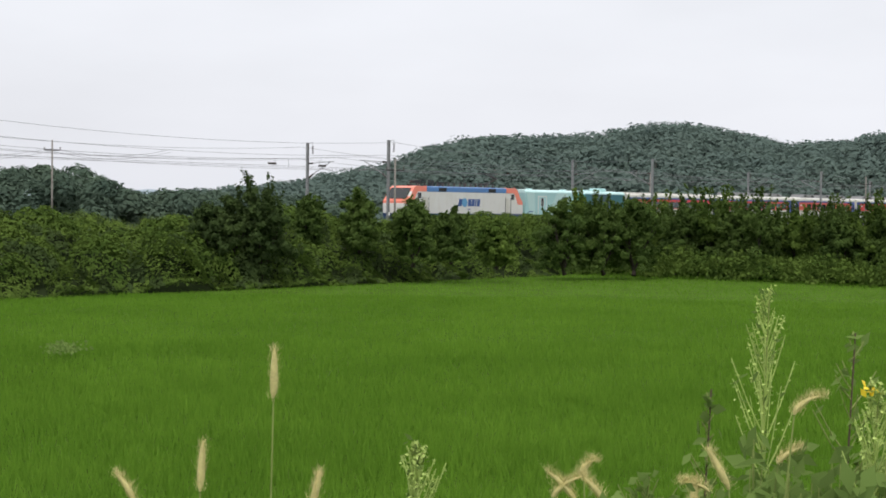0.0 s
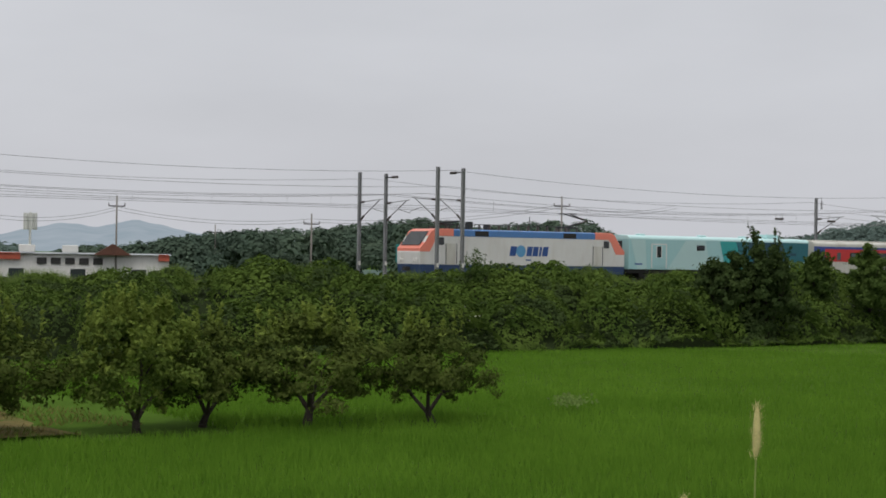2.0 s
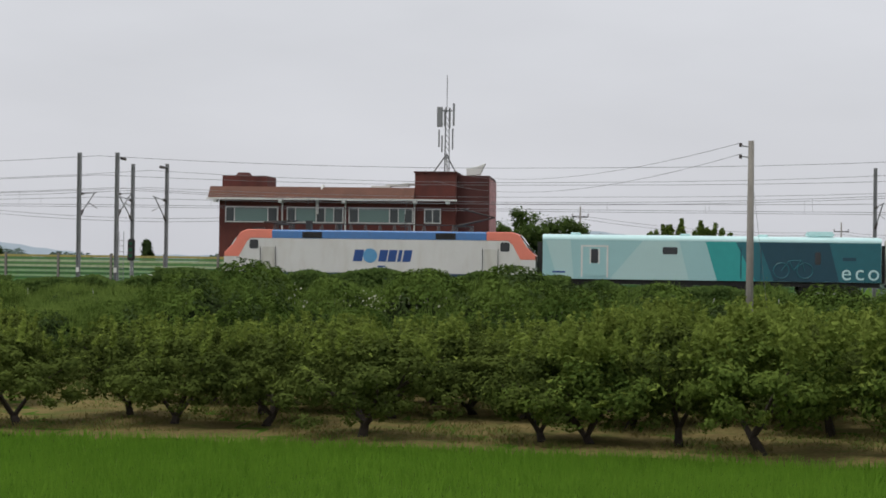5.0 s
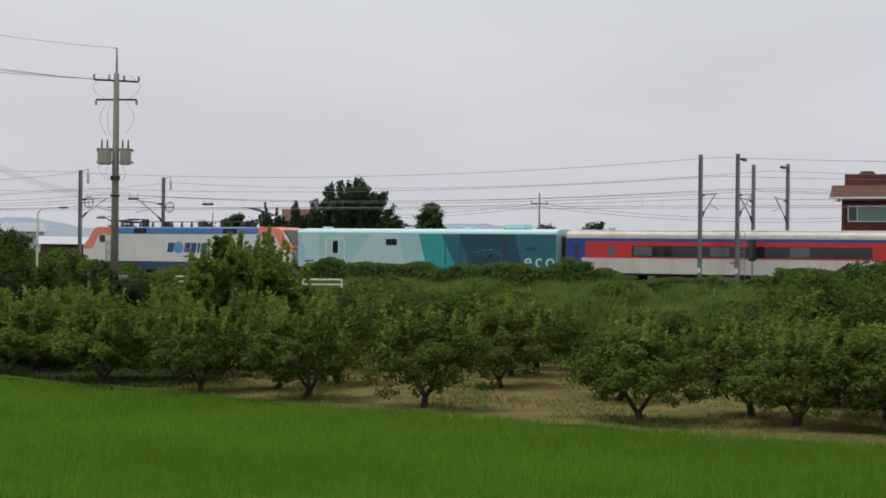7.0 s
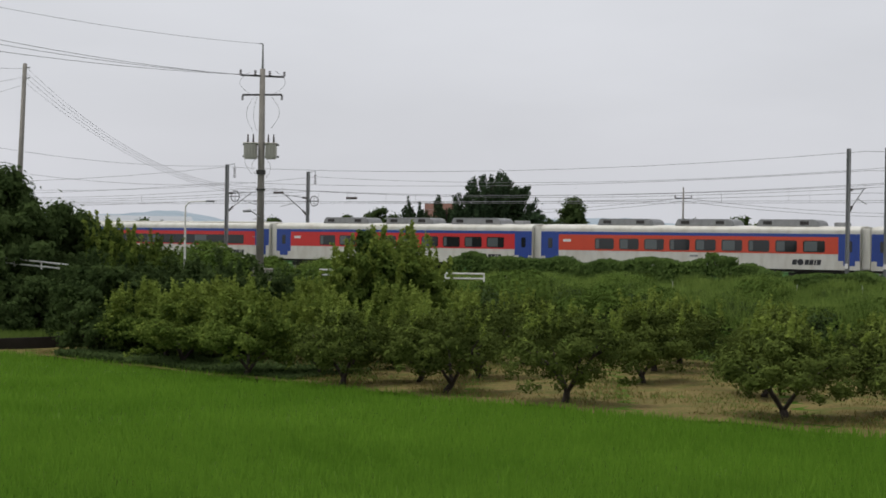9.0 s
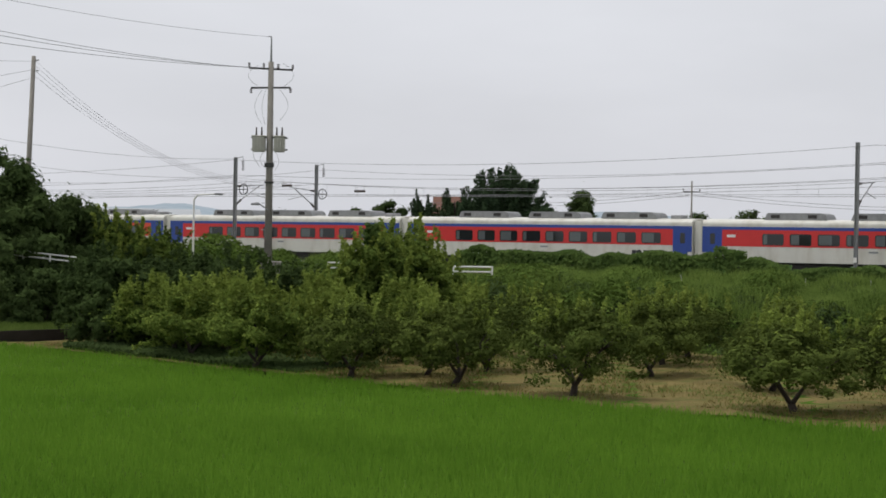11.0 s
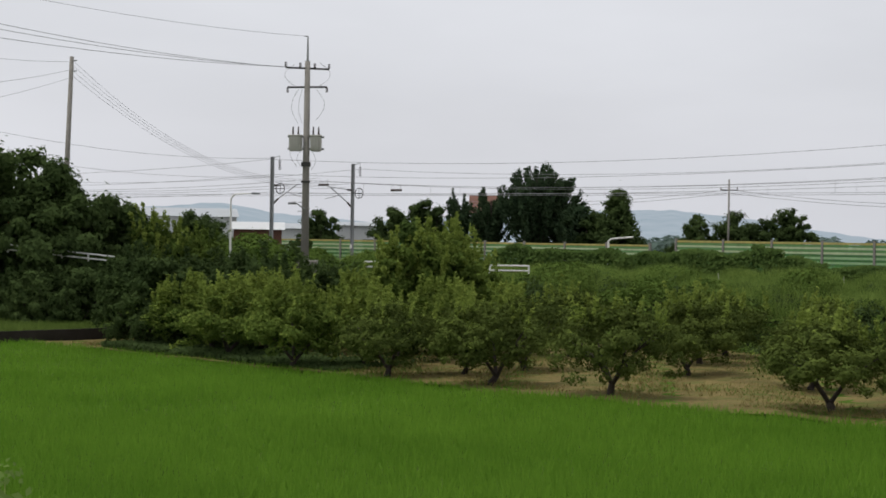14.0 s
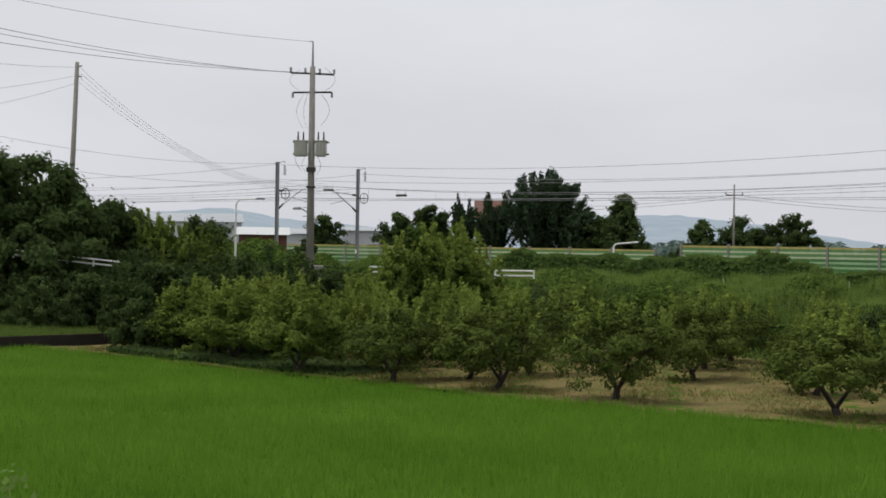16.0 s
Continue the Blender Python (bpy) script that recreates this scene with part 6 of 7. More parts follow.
def spear_tree(az, d, el_top, spread, z0, spears, seed, label, material=M_PINE):
    """A tree of many upswept leafy limbs whose points stand out round its crown."""
    r = np.random.default_rng(seed)
    h = 6 + d * math.tan(radians(el_top)) - z0
    top = empty("tree")
    bm = bars(((0, 0, -0.3), (0.1, 0, h * 0.45), 0.22, 0.14), ((0.1, 0, h * 0.45), (0.0, 0, h * 0.8), 0.14, 0.05), seg=8)
    pts, out = [], []
    for i in range(spears):
        a, f = r.uniform(0, 2 * math.pi), (i + r.uniform(0, 1)) / spears
        foot = np.array([0.05, 0, h * (0.10 + 0.5 * f)])
        reach = spread * (1 - 0.35 * f) * math.sqrt(r.uniform(0.08, 1.2))
        tip = np.array([math.cos(a) * reach, math.sin(a) * reach, max(foot[2] + 0.8, h * (1.0 - 0.27 * (reach / spread) ** 1.6) * r.uniform(0.70, 1.0))])
        tube(bm, foot, foot + (tip - foot) * 0.9, 0.06, 0.015, 5)
        k = 300
        t = r.uniform(0.12, 1, k) ** 0.8
        way = r.normal(size=(k, 3))
        way /= np.linalg.norm(way, axis=1)[:, None]
        fat = 0.075 * spread * np.sin(np.clip(1.15 - t, 0, 1) * np.pi * 0.85) + 0.06
        bend = foot + (tip - foot) * t[:, None]
        bend[:, 2] -= 0.9 * t * (1 - t)
        pts.append(bend + way * (fat * r.uniform(0.4, 1.2, k))[:, None])
        out.append(way)
    part("trunk", bm, M_BARK, top)
    v, f = leaves(np.concatenate(pts), 0.17, up=0.3, long=1.8, r=r, out=np.concatenate(out), fine=True)
    mesh_np("crown", v, f, material, top)
    p = polar(az, d, z0)
    top.matrix_basis = pose(p.x, p.y, p.z, 0, 0, seed * 41 % 360)
    return tagged(top, label, "tree", "trees by the railway")


SPEAR = "dark green tree with spiky upswept branches beyond the railway"
spear_tree(-1.65, 150, 2.95, 4.1, 2.2, 110, 211, SPEAR)
spear_tree(-0.1, 153, 2.0, 2.5, 2.2, 55, 212, SPEAR)
spear_tree(1.0, 156, 1.9, 1.7, 2.2, 32, 213, SPEAR)
spear_tree(-2.7, 149, 1.6, 2.4, 2.2, 30, 214, SPEAR)
for row in ((-32.35, 119, 1.4, 2.0, 3.0, 40, 221), (-33.2, 120, 1.75, 1.9, 3.0, 40, 222), (-34.3, 119, 1.65, 2.0, 3.0, 40, 223), (-35.1, 120, 1.0, 1.4, 3.0, 26, 224)):
    spear_tree(*row, "green roadside tree with many upright limbs", M_ORCHARD)
for row in ((15.8, 110, 3.05, 5.8, "round", 0.8, M_DARKLEAF, 31), (13.6, 112, 2.0, 4.6, "round", 0.8, M_DARKLEAF, 32), (12.3, 113, 1.2, 3.2, "round", 0.8, M_DARKLEAF, 33), (17.8, 108, 3.4, 5.2, "round", 0.8, M_DARKLEAF, 34), (15.0, 107, 1.3, 4.4, "round", 0.8, M_DARKLEAF, 30)):
    place_tree(*row, DARK, 0.21, 24000, 0.06, False)
for row in ((2.3, 88, 0.30, 2.3, "round", 1.0, None, 35), (0.9, 88, 0.12, 2.2, "round", 1.0, None, 36), (2.5, 89, 0.85, 1.1, "poplar", 1.0, M_SHRUB, 37), (1.5, 90, 0.35, 2.4, "round", 1.0, None, 38), (3.3, 88, -0.2, 1.7, "round", 1.0, None, 44),
            (11.4, 112, 0.6, 1.8, "round", 1.6, None, 39), (10.5, 112, 0.25, 1.9, "round", 1.6, None, 40), (9.6, 112, 0.1, 1.8, "round", 1.6, M_ORCHARD, 45)):
    place_tree(*row, "broad bushy tree behind the orchard", 0.14, 6500, 0.06)
place_tree(-63.85, 114, 0.0, 1.3, "round", 2.6, M_SHRUB, 80, "slim feathery shrub growing beside the track", 0.11, 1500, 0.05)
for row in ((9.2, 145, 0.6, 2.2, "round", 2.2, M_DARKLEAF, 41), (6.2, 147, 0.2, 1.3, "round", 2.2, M_DARKLEAF, 43)):
    place_tree(*row, "low dark bush beyond the noise barrier", 0.18, 3500, 0.03, False)
hz = np.random.default_rng(5)
for i in range(17):
    az = 16.2 - i * 0.66
    place_tree(az, (91 if az < 11.8 else 104) + hz.uniform(-1.5, 2), (-0.72 if az < 12.3 else -1.15) + hz.uniform(-0.16, 0.12), 2.5, "round", 0.1, M_DARKLEAF, 50 + i, "dark bushy tree in a dense hedge row", 0.14, 6400, 0.03, bool(i % 2))
BANKT = "tall dark shrub growing on the railway bank"
for row in ((-72.5, 122, 0.35, 2.3, "round", 0.6, M_DARKLEAF, 71), (-73.5, 122, 0.75, 2.4, "round", 0.6, M_DARKLEAF, 72), (-71.9, 121, 0.1, 1.9, "round", 0.6, M_DARKLEAF, 73), (-75.1, 131, 0.15, 1.2, "round", 2.8, M_SHRUB, 74), (-76.8, 131, 0.65, 1.7, "round", 2.4, M_SHRUB, 75),
            (-78.6, 131, 0.3, 2.1, "round", 1.4, M_SHRUB, 77), (-79.9, 132, -0.25, 1.6, "round", 1.6, M_SHRUB, 78), (-81.4, 134, -0.4, 1.7, "round", 1.2, M_KUDZU, 79), (-83.7, 140, 0.4, 2.5, "round", 0.6, M_SHRUB, 81), (-85.0, 142, 0.1, 2.4, "round", 0.6, M_SHRUB, 82), (-86.0, 143, 0.45, 2.7, "round", 0.5, M_SHRUB, 83)):
    place_tree(*row, BANKT, 0.165, 7000, 0.04, row[-1] % 2 == 0)
for i in range(17):
    n = 58 + i * 2.5
    u = 129 + hz.uniform(-1.5, 2.5)
    p = fp(u, n)
    az, d = -math.degrees(math.atan2(p.x, p.y)), math.hypot(p.x, p.y)
    place_tree(az, d, 0.2 + hz.uniform(-0.3, 0.2), 2.9, "round", 0.0, M_SHRUB if i % 3 else M_KUDZU, 90 + i, "dark dense tree in the belt at the paddy's end", 0.19, 5200, 0.01)


bu, bn = hz.uniform(121.5, 136, 26000), hz.uniform(57, 99, 26000)
bh = np.clip(1.9 + 1.1 * wobble(bu, bn, 0.7), 0.2, 3) * np.clip((bu - 121) / 2, 0.3, 1) * hz.uniform(0.3, 1.05, 26000)
a, b = leaves(np.stack([EX * bu + NX * bn, EY * bu + NY * bn, bh], 1), 0.26, up=0.6, long=1.2)
tagged(mesh_np("belt_undergrowth", a, b, M_KUDZU), "tangled weeds at the foot of the tree belt", "undergrowth", kind="stuff")

# ---- vine-hung fence in front of the line, and its leaning posts ----
def make_vine_fence():
    k = 44000
    u = hz.uniform(-60, 9, k)
    top_ = np.where(u < -39, 2.0, np.where(u < -27, 1.35, np.where(u < -2, 1.95, 1.3))) + 0.3 * wobble(u, u * 0.3, 0.7) + np.where((u > -41) & (u < -36), 0.35, 0)
    z = 3.35 + top_ * np.sqrt(hz.uniform(0, 1, k))
    v = -5.6 + hz.normal(0, 0.35, k) - 0.35 * (5.2 - z)
    w = DT + bow(u) + v
    p = np.stack([EX * u + NX * w, EY * u + NY * w, z], 1)
    a, b = leaves(p, 0.18, up=0.4, long=1.3, out=np.array([[-NX, -NY, 0.4]]), fine=True)
    tagged(mesh_np("fence_vines", a, b, M_SHRUB), "thick green vines hanging over a low trackside fence", "undergrowth", kind="stuff")
    for i, u in enumerate(np.linspace(-62, 30, 24)):
        ob = tagged(empty("fence_post", tpose(float(u), -8.0, 2.9)), "thin pale fence post leaning on the bank", "fence post", "fence posts")
        part("stake", bars(((0, 0, -0.3), (0.25 * math.sin(i * 2.3), 0, 1.2), 0.025), seg=6), M_TANK, ob)


make_vine_fence()

# ---- retaining wall and raised grass at the end of the orchard ----
M_OLDWALL = mat("old_wall", (0.035, 0.03, 0.026), 0.95, spread=0.4, scale=0.8, bump=0.5)
tagged(part("retaining_wall", boxes((-12, 13, 0, 0.35, -0.2, 0.62)), M_OLDWALL), "low dark retaining wall beside the paddy", "wall", kind="structure").matrix_world = Matrix.Translation((-26.1, 90.8, 0)) @ pose(0, 0, 0, 0, 0, 48)
ga, gb = hz.uniform(-12, 12, 22000), hz.uniform(0.3, 7.5, 22000)
gw = np.stack([-26.1 + 0.669 * ga - 0.743 * gb, 90.8 + 0.743 * ga + 0.669 * gb, 0.45 + 0.02 * gb], 1)
a, b = blades(gw, 0.4, 0.06, 0.3)
tagged(mesh_np("tall_grass", a, b, M_GRASS), "pale green tall grass above the retaining wall", "grass", kind="stuff")

# ---- woods and hills ----
def crowns(name, rows, leaf, per, material, label, seed):
    """Many tree crowns of a wood, each a loose heap of leaf clumps."""
    r = np.random.default_rng(seed)
    allp, out = [], []
    for x, y, z, rad, h in rows:
        d = r.normal(size=(per, 3))
        d /= np.linalg.norm(d, axis=1)[:, None]
        d[:, 2] = np.abs(d[:, 2]) * 1.0 - 0.25
        s = r.uniform(0.7, 1.0, (per, 1))
        allp.append(np.array([x, y, z]) + d * s * np.array([rad, rad, h]))
        out.append(d)
    p, o = np.concatenate(allp), np.concatenate(out)
    a, b = leaves(p, leaf, up=0.9, long=1.3, r=r, out=o * 1.3, fine=True)
    return tagged(mesh_np(name, a, b, material), label, "wood", kind="stuff")


HILL = [(-60, 0.0), (-66, 0.1), (-69, 0.3), (-72, 0.5), (-74, 0.75), (-76, 1.1), (-78, 1.5), (-79.2, 2.0), (-80, 2.25), (-81.5, 2.35), (-83.6, 2.4), (-85, 2.5), (-86, 2.8), (-88, 2.78), (-91, 2.2), (-92.5, 2.25), (-94, 2.55), (-97, 2.8), (-102, 2.5), (-110, 1.0), (-120, 0.1)]
HAZ, HEL = np.array([a for a, _ in HILL])[::-1], np.array([b + 0.08 for _, b in HILL])[::-1]


def hill_z(az, d):
    ridge = 6 + 440 * np.tan(np.radians(np.interp(az, HAZ, HEL)))
    f = np.clip((d - 290) / 150, 0, 1)
    b = np.clip((640 - d) / 200, 0, 1)
    return np.maximum(0, ridge - 5.0) * np.minimum(np.sin(f * np.pi / 2), b) - 0.3


def make_hill():
    azs, ds = np.linspace(-122, -58, 90), np.linspace(285, 645, 24)
    A, D = np.meshgrid(azs, ds, indexing="ij")
    v = np.stack([-np.sin(np.radians(A)) * D, np.cos(np.radians(A)) * D, hill_z(A, D)], -1).reshape(-1, 3)
    i = (np.arange(89)[:, None] * 24 + np.arange(23)[None]).ravel()
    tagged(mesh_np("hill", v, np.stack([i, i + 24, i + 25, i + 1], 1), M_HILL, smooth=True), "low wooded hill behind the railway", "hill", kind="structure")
    k = 2300
    az, d = hz.uniform(-104, -62, k), np.sqrt(hz.uniform(290 ** 2, 452 ** 2, k))
    z = hill_z(az, d)
    s = hz.uniform(2.0, 5.0, k)
    x, y = -np.sin(np.radians(az)) * d, np.cos(np.radians(az)) * d
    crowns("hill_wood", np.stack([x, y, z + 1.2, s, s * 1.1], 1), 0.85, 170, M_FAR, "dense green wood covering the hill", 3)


make_hill()
MIDW = [(-50.0, 0.1), (-52, 0.3), (-53.4, 0.5), (-55, 0.75), (-56.8, 0.9), (-58.5, 0.95), (-60.5, 1.2), (-62.6, 1.38), (-63.4, 1.1), (-65.3, 1.22), (-67.7, 1.38), (-68.3, 0.95), (-69.2, 0.55), (-71, 0.6), (-73, 0.55), (-76, 0.3)]
MAZ, MEL = np.array([a for a, _ in MIDW])[::-1], np.array([b for _, b in MIDW])[::-1]


def make_mid_wood():
    rows = []
    for i in range(420):
        az = hz.uniform(-76, -50)
        d = hz.uniform(215, 275)
        f = hz.uniform(0.35, 1.0) if i % 3 else 1.0
        zt = 6 + d * math.tan(radians(float(np.interp(az, MAZ, MEL)) - hz.uniform(0, 0.12)))
        s = hz.uniform(2.0, 3.4)
        z = (zt - s * 1.0) * f
        rows.append((-math.sin(radians(az)) * d, math.cos(radians(az)) * d, z, s, s * 1.15))
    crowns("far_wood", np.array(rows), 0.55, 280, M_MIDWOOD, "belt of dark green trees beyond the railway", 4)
    rows = []
    for i in range(420):
        az = hz.uniform(-52, 19)
        d = hz.uniform(200, 330)
        s = hz.uniform(2.0, 3.5)
        top_ = 6 + d * math.tan(radians(0.12 + 0.22 * math.sin(az * 0.9) + 0.12 * math.sin(az * 2.7)))
        rows.append((-math.sin(radians(az)) * d, math.cos(radians(az)) * d, top_ - s * 1.1, s, s * 1.1))
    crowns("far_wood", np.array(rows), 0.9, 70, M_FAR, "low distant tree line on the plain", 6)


make_mid_wood()

# Self-glowing backdrop; distance haze is put into its pale blue colour.
M_MOUNT = bpy.data.materials.new("painted_haze_mountains")
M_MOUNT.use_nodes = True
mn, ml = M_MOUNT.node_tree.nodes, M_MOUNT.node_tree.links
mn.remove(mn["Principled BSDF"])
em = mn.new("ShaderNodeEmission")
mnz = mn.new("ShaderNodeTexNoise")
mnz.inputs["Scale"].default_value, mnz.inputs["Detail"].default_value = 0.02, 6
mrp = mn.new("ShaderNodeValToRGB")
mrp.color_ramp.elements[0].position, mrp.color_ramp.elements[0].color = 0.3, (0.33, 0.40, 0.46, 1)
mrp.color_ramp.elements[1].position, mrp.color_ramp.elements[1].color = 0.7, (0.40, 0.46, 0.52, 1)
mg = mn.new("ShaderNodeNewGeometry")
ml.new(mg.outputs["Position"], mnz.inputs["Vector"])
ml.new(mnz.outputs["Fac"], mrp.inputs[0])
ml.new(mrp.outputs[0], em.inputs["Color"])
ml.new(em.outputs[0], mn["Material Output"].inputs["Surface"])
MTN = [(24, 0.6), (16, 0.8), (12, 0.85), (9, 1.08), (7, 0.75), (4, 0.5), (0, 0.75), (-4, 1.0), (-6, 1.07), (-9, 0.75), (-11.5, 0.35), (-14, 0.05), (-18, 0.12), (-25, 0.6), (-28, 0.95), (-30.4, 1.1), (-33, 0.8), (-36.9, 0.92), (-38.5, 0.8), (-40, 0.5), (-42, 0.28), (-45, 0.1), (-47.5, 0.25), (-49, 0.6), (-50.1, 0.83), (-51.3, 0.72), (-52.5, 0.97), (-54.2, 0.6), (-57, 0.35), (-62, 0.5), (-70, 0.4), (-80, 0.5), (-105, 0.4)]
GAZ, GEL = np.array([a for a, _ in MTN])[::-1], np.array([b for _, b in MTN])[::-1]


def make_mountains():
    rows = []
    az = np.linspace(-105, 24, 700)
    el = np.interp(az, GAZ, GEL) + 0.03 * wobble(az * 3, az, 0.9)
    for a, e in zip(az, el):
        for d, f in ((2600, 0.0), (2900, 0.7), (3200, 1.0), (3600, 0.0)):
            p = polar(float(a), d, 6 + d * math.tan(radians(max(0.0, float(e)))) * f - (10 if f == 0 else 0))
            rows.append(p)
    i = (np.arange(699)[:, None] * 4 + np.arange(3)[None]).ravel()
    tagged(mesh_np("backdrop_mountains", np.array(rows), np.stack([i, i + 4, i + 5, i + 1], 1), M_MOUNT, smooth=True), "pale blue mountains on the horizon with painted-in haze", "mountains", kind="structure")


make_mountains()
# ---- weeds on the camera's bank ----
M_SPIKE = mat("foxtail_spike", (0.56, 0.49, 0.22), 0.9, spread=0.25, scale=60, fine=400)
M_STEM = mat("weed_stem", (0.22, 0.27, 0.07), 0.8, spread=0.2, scale=20)
M_DSTEM = mat("dark_weed_stem", (0.09, 0.06, 0.04), 0.8, spread=0.3, scale=20)
M_WEED = leaf_mat("weed_leaves", (0.10, 0.16, 0.04), (0.27, 0.38, 0.11), 3.0, 0.45)
M_SEED = mat("pale_green_seed_heads", (0.40, 0.50, 0.14), 0.8, spread=0.2, scale=30)
M_YELLOW = mat("yellow_petal", (0.85, 0.62, 0.03), 0.6)
wr = np.random.default_rng(21)
FWD, RGT = polar(-79.59, 1.0), Vector((math.cos(radians(-79.59)), math.sin(radians(-79.59)), 0))


def near(x, z, d):
    """A place d metres ahead of the first view, x and z in shares of that distance."""
    return FWD * d + RGT * (x * d) + Vector((0, 0, 6.0 + z * d))


def stem_curve(bm, pts, r0, r1, seg=6):
    for i, (a, b) in enumerate(zip(pts, pts[1:])):
        f, g = i / (len(pts) - 1), (i + 1) / (len(pts) - 1)
        tube(bm, a, b, r0 + (r1 - r0) * f, r0 + (r1 - r0) * g, seg)


def foxtail(x, z, d, length, lean, droop):
    """A foxtail grass: a thin stem from the ground and one bristly spike at x, z (the spike's foot)."""
    foot = near(x, z, d)
    base = foot + RGT * (-lean * 0.25)
    base.z = 4.15
    top = tagged(empty("foxtail_grass"), "ripe pale foxtail grass with one bristly spike", "grass", "foxtail grasses")
    bm = bmesh.new()
    stem_curve(bm, [base.lerp(foot, k / 6) + RGT * (0.02 * math.sin(k)) * (1 - k / 6) for k in range(7)], 0.0022, 0.0012)
    part("stem", bm, M_STEM, top)
    pts = []
    p, a = foot.copy(), lean
    for k in range(9):
        pts.append(p.copy())
        p += (RGT * math.sin(a) + Vector((0, 0, math.cos(a)))) * (length / 8)
        a += droop / 8
    bm = bmesh.new()
    rad = [0.35, 0.8, 1.0, 1.0, 0.95, 0.9, 0.8, 0.6, 0.2]
    rings = []
    for c, q in zip(pts, rad):
        rings.append([bm.verts.new(c + (RGT * math.cos(t) + FWD * math.sin(t)) * (0.0058 * q)) for t in (2 * math.pi * j / 10 for j in range(10))])
    for lo, hi in zip(rings, rings[1:]):
        for j in range(10):
            bm.faces.new((lo[j], lo[(j + 1) % 10], hi[(j + 1) % 10], hi[j]))
    sp = part("spike", bm, M_SPIKE, top, "straw-coloured bristly spike", smooth=True)
    q = np.array([pts[i].lerp(pts[i + 1], f) for i, f in zip(wr.integers(0, 8, 420).tolist(), wr.uniform(0, 1, 420).tolist())]) + wr.normal(0, 0.0035, (420, 3))
    v, f = blades(q, 0.010, 0.0007, 0.6, wr)
    mesh_np("bristles", v, f, M_SPIKE, sp)["kind"] = "stuff"
    return top


def px(x):
    return (x - 784) / 3020


def pz(x, y):
    return -0.0255 - (y - 441) / 3020 + 0.0115 * (x - 784) / 3020


for x, y, d, ln, lean, dr in ((487, 705, 2.6, 0.076, 0.02, -0.03), (358, 872, 2.6, 0.076, 0.05, 0.0), (240, 890, 2.7, 0.055, -0.35, -0.5), (560, 892, 2.6, 0.05, 0.15, 0.1), (1412, 735, 2.4, 0.055, 0.5, 1.2), (1298, 868, 2.4, 0.066, -0.45, -0.1), (1385, 822, 2.6, 0.045, 0.6, 0.8), (1262, 872, 2.5, 0.05, -0.9, -0.9),
                       (985, 882, 2.5, 0.06, 0.6, 0.9), (1025, 888, 2.5, 0.06, -0.6, -0.4), (1075, 890, 2.5, 0.05, -0.5, -0.5), (1040, 850, 2.6, 0.045, -0.3, 2.2), (1235, 900, 2.5, 0.04, 0.0, 0.2)):
    foxtail(px(x), pz(x, y), d, ln, lean, dr)


def horseweed(x, y, d, height, label, dark=False, wide=0.1):
    """A tall weed: a straight stem with rising side sprays of tiny heads and narrow leaves."""
    tip = near(px(x), pz(x, y), d)
    base = tip.copy()
    base.z = 4.15
    top = tagged(empty("weed_plant"), label, "weed", "tall weeds")
    bm = bmesh.new()
    stem_curve(bm, [base.lerp(tip, k / 8) + RGT * 0.006 * math.sin(k * 1.7) for k in range(9)], 0.005, 0.0012)
    part("stem", bm, M_DSTEM if dark else M_STEM, top)
    bm = bmesh.new()
    heads, lv = [], []
    sprays = 18 if dark else 46
    for k in range(sprays):
        f = k / (sprays - 1)
        z = tip.z - 0.01 - f * height
        a = wr.uniform(0, 2 * math.pi)
        reach = wide * (0.15 + f) * wr.uniform(0.6, 1.0)
        s = Vector((tip.x, tip.y, z))
        e = s + (RGT * math.cos(a) + FWD * math.sin(a) * 0.6) * reach + Vector((0, 0, reach * (1.5 if dark else 2.3)))
        m = s.lerp(e, 0.5) - Vector((0, 0, reach * 0.12))
        stem_curve(bm, [s, m, e], 0.0016, 0.0009, 4)
        for j in range(10 if not dark else 2):
            heads.append(m.lerp(e, j / 10))
        for j in range(1):
            lv.append(s.lerp(e, wr.uniform(0.2, 1.0)))
    part("spray", bm, M_STEM if dark else M_SEED, top)
    h = np.array(heads) + wr.normal(0, 0.003, (len(heads), 3))
    v, f = leaves(h, 0.0042 if not dark else 0.009, up=0.8, long=1.8, r=wr)
    mesh_np("seed_down", v, f, M_WEED if dark else M_SEED, top)["kind"] = "stuff"
    q = np.array(lv) + wr.normal(0, 0.006, (len(lv), 3))
    v, f = leaves(q, 0.006 if not dark else 0.015, up=0.1, long=3.0 if not dark else 1.8, r=wr)
    mesh_np("leaf_tuft", v, f, M_WEED, top)["kind"] = "stuff"
    return top


horseweed(1360, 515, 2.9, 0.32, "tall pale green weed with feathery flowering sprays", False, 0.07)
horseweed(1512, 590, 2.6, 0.26, "tall weed with a dark red stem and broad leaves", True, 0.075)
horseweed(1258, 690, 2.6, 0.18, "slender dark weed with sparse leaves", True, 0.03)
horseweed(740, 785, 2.7, 0.14, "small pale green weed with feathery sprays", False, 0.045)
horseweed(1150, 845, 2.7, 0.10, "small leafy weed among foxtails", True, 0.06)
yf = horseweed(1556, 680, 2.5, 0.2, "weed with a bright yellow open flower", False, 0.05)
c = near(px(1548), pz(1548, 690), 2.49)
v, f = leaves(np.array([c] * 9) + wr.normal(0, 0.005, (9, 3)), 0.009, up=0.5, r=wr)
mesh_np("flower", v, f, M_YELLOW, yf)["label"] = "yellow flower"


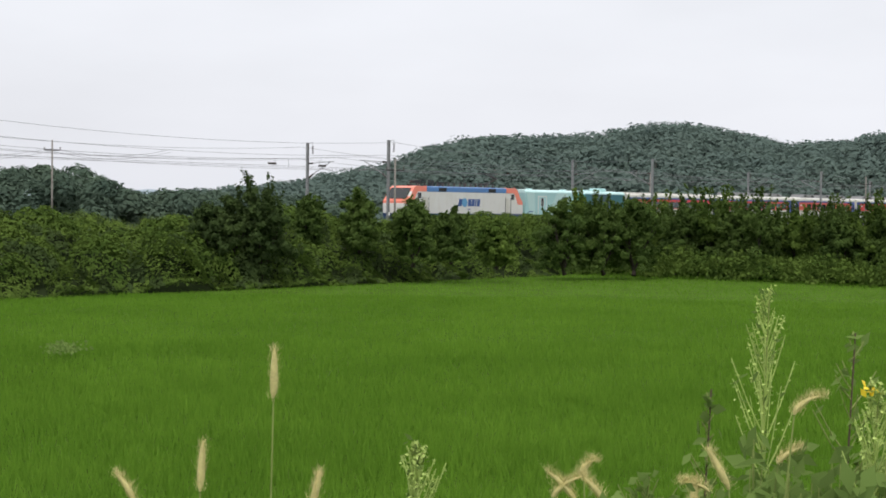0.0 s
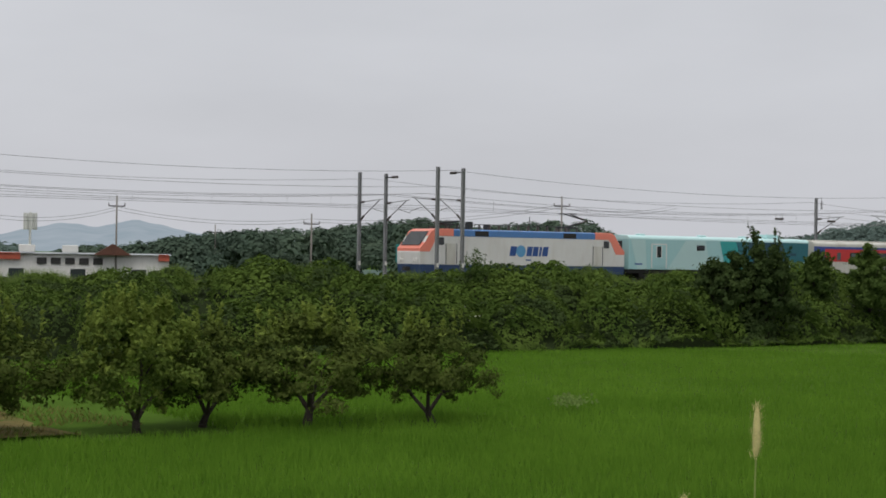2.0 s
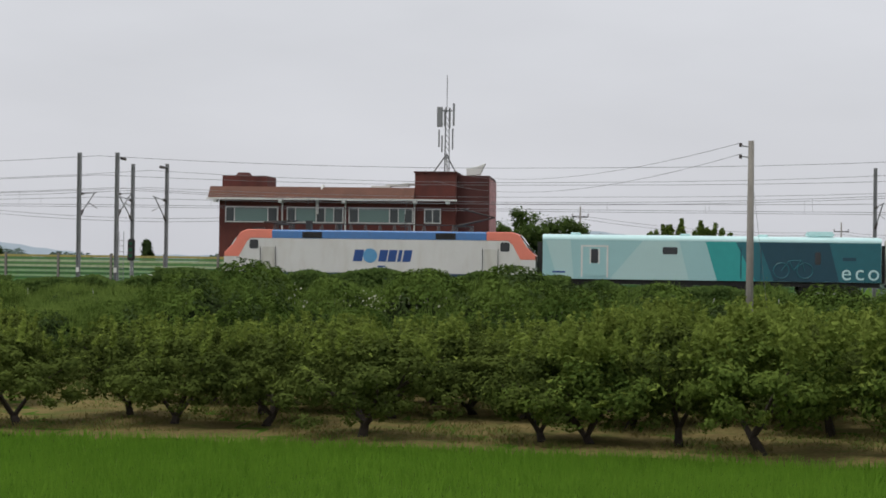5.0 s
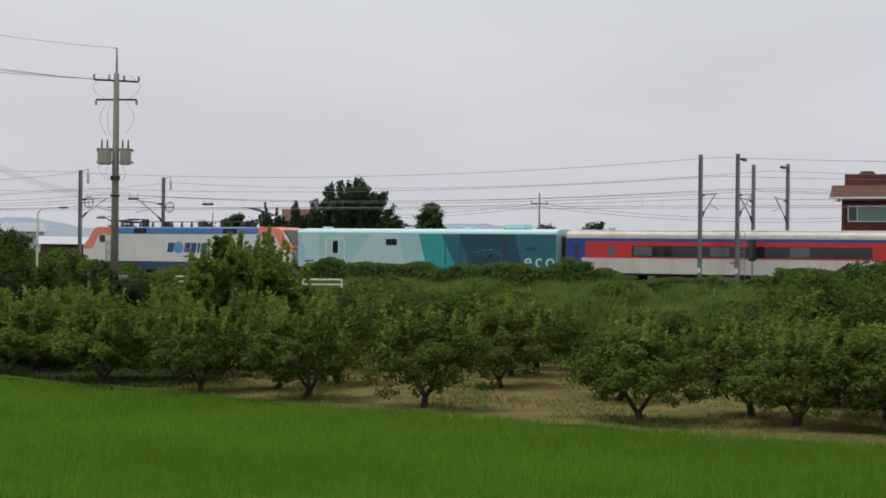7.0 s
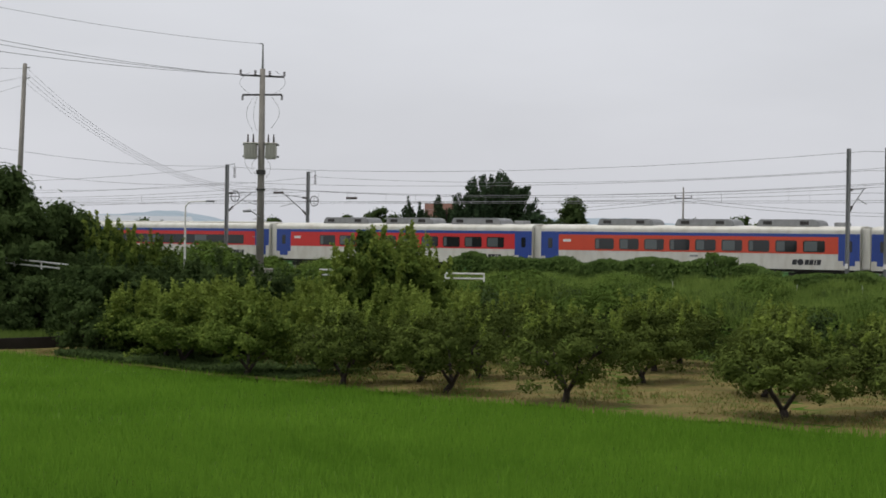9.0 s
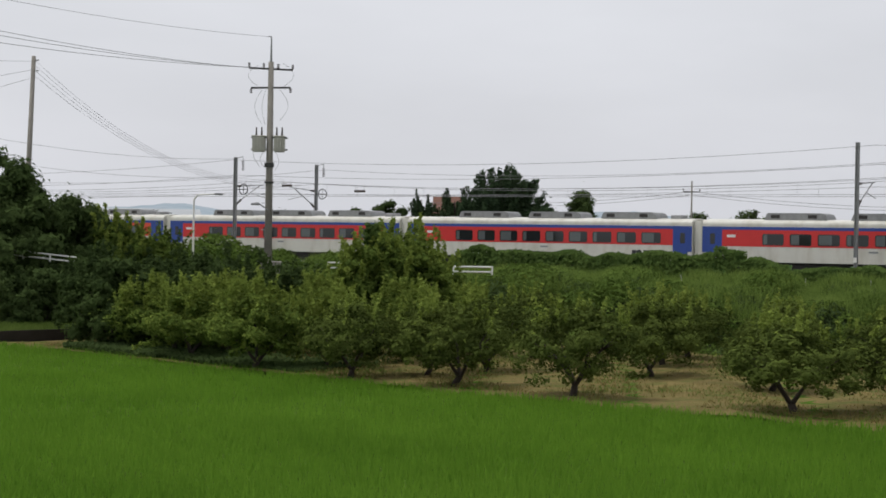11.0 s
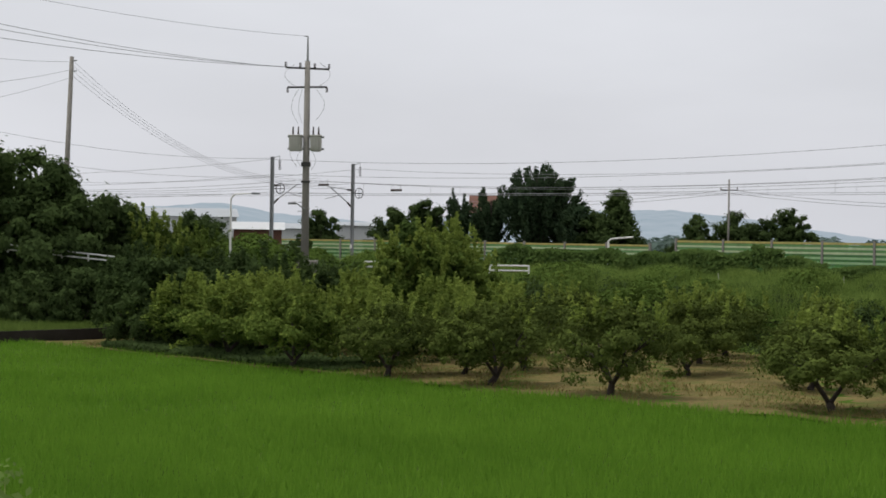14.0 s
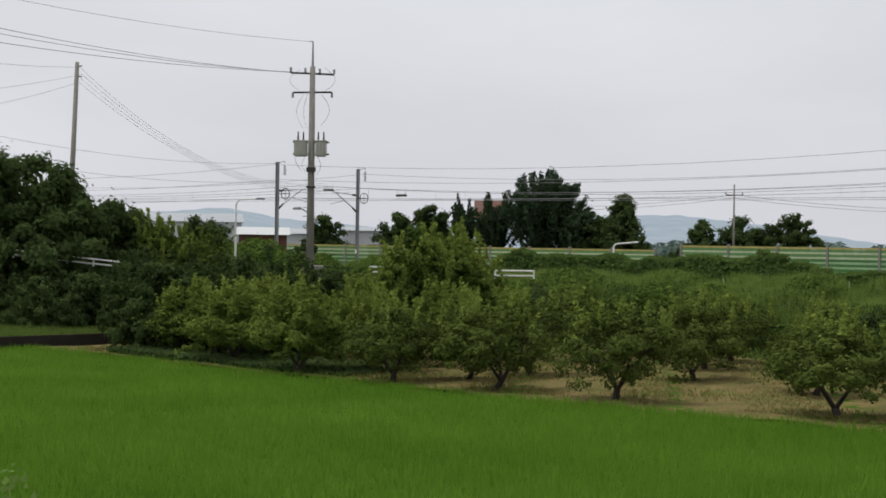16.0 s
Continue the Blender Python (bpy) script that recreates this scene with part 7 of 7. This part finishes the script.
def low_weeds(x0, x1, y0, y1, k, size, label):
    """Low leafy weeds at the bank's edge, on thin stalks from the ground."""
    top = tagged(empty("weed_clump"), label, "weed", kind="stuff")
    bm = bmesh.new()
    pts = []
    for i in range(k):
        x = wr.uniform(x0, x1)
        y = y0 + (y1 - y0) * wr.uniform(0, 1) ** 0.6
        tip = near(px(x), pz(x, y), wr.uniform(2.4, 3.0))
        base = tip.copy() + RGT * wr.normal(0, 0.02)
        base.z = 4.1
        tube(bm, base, tip, 0.0025, 0.001, 4)
        for j in range(26):
            f = wr.uniform(0.84, 1.0)
            pts.append(np.array(base.lerp(tip, f)) + wr.normal(0, 0.022, 3))
    part("stalk_tuft", bm, M_STEM, top)
    v, f = leaves(np.array(pts), size, up=0.4, long=1.9, r=wr)
    mesh_np("foliage", v, f, M_WEED, top)


low_weeds(1290, 1640, 765, 930, 80, 0.023, "leafy green weeds crowding the bank's edge")
low_weeds(1060, 1290, 850, 930, 16, 0.012, "sparse green weeds on the bank's edge")

# weeds standing in the paddy
k = 260
ww = np.stack([wr.normal(0, 1.0, k), wr.normal(0, 0.35, k), 0.38 + wr.uniform(0, 0.25, k)], 1)
v, f = leaves(ww, 0.11, up=0.9, long=1.4, r=wr)
wp = tagged(mesh_np("paddy_weeds", v, f, M_WEED), "patch of broad-leaved weeds among the rice", "weed", kind="stuff")
wp.matrix_world = Matrix.Translation(fp(38.7, 52.7)) @ pose(0, 0, 0, 0, 0, 20)
q0 = polar(15.7, 2.7, 6 - 2.7 * math.tan(radians(8.2)))
corner = tagged(empty("weed_sprig"), "small green weed sprig on the bank's edge", "weed")
bm = bmesh.new()
tube(bm, (q0.x, q0.y, 4.15), q0, 0.002, 0.001, 5)
part("stem", bm, M_STEM, corner)
v, f = leaves(np.array([q0] * 26) + wr.normal(0, 0.016, (26, 3)), 0.012, up=0.5, r=wr)
mesh_np("foliage", v, f, M_WEED, corner)["kind"] = "stuff"
# ---- what moves: the train runs along the near track ----
NOSE = [(0.0, 119.0), (0.5, 105.2), (1.0, 92.0), (1.5, 78.3), (2.0, 63.8), (2.5, 49.5), (3.0, 35.0), (3.5, 20.8), (4.0, 6.0), (4.5, -8.8), (5.0, -23.7), (7.5, -98.2), (8.0, -112.9),
        (8.5, -128.0), (9.0, -143.0), (11.5, -216.7), (12.0, -231.4), (12.5, -245.7), (13.0, -259.6), (16.0, -346.0)]


def motions():
    ts, us = zip(*NOSE)
    for ob, off, L in CARS:
        rows = []
        for k in range(33):
            t = k * 0.5
            s = float(np.interp(t, ts, us)) + off
            a, b = tp(s, 0), tp(s + L, 0)
            rows.append((t, pose(a.x, a.y, RAIL, 0, 0, math.degrees(math.atan2(b.y - a.y, b.x - a.x)))))
        walk(ob, rows)


motions()
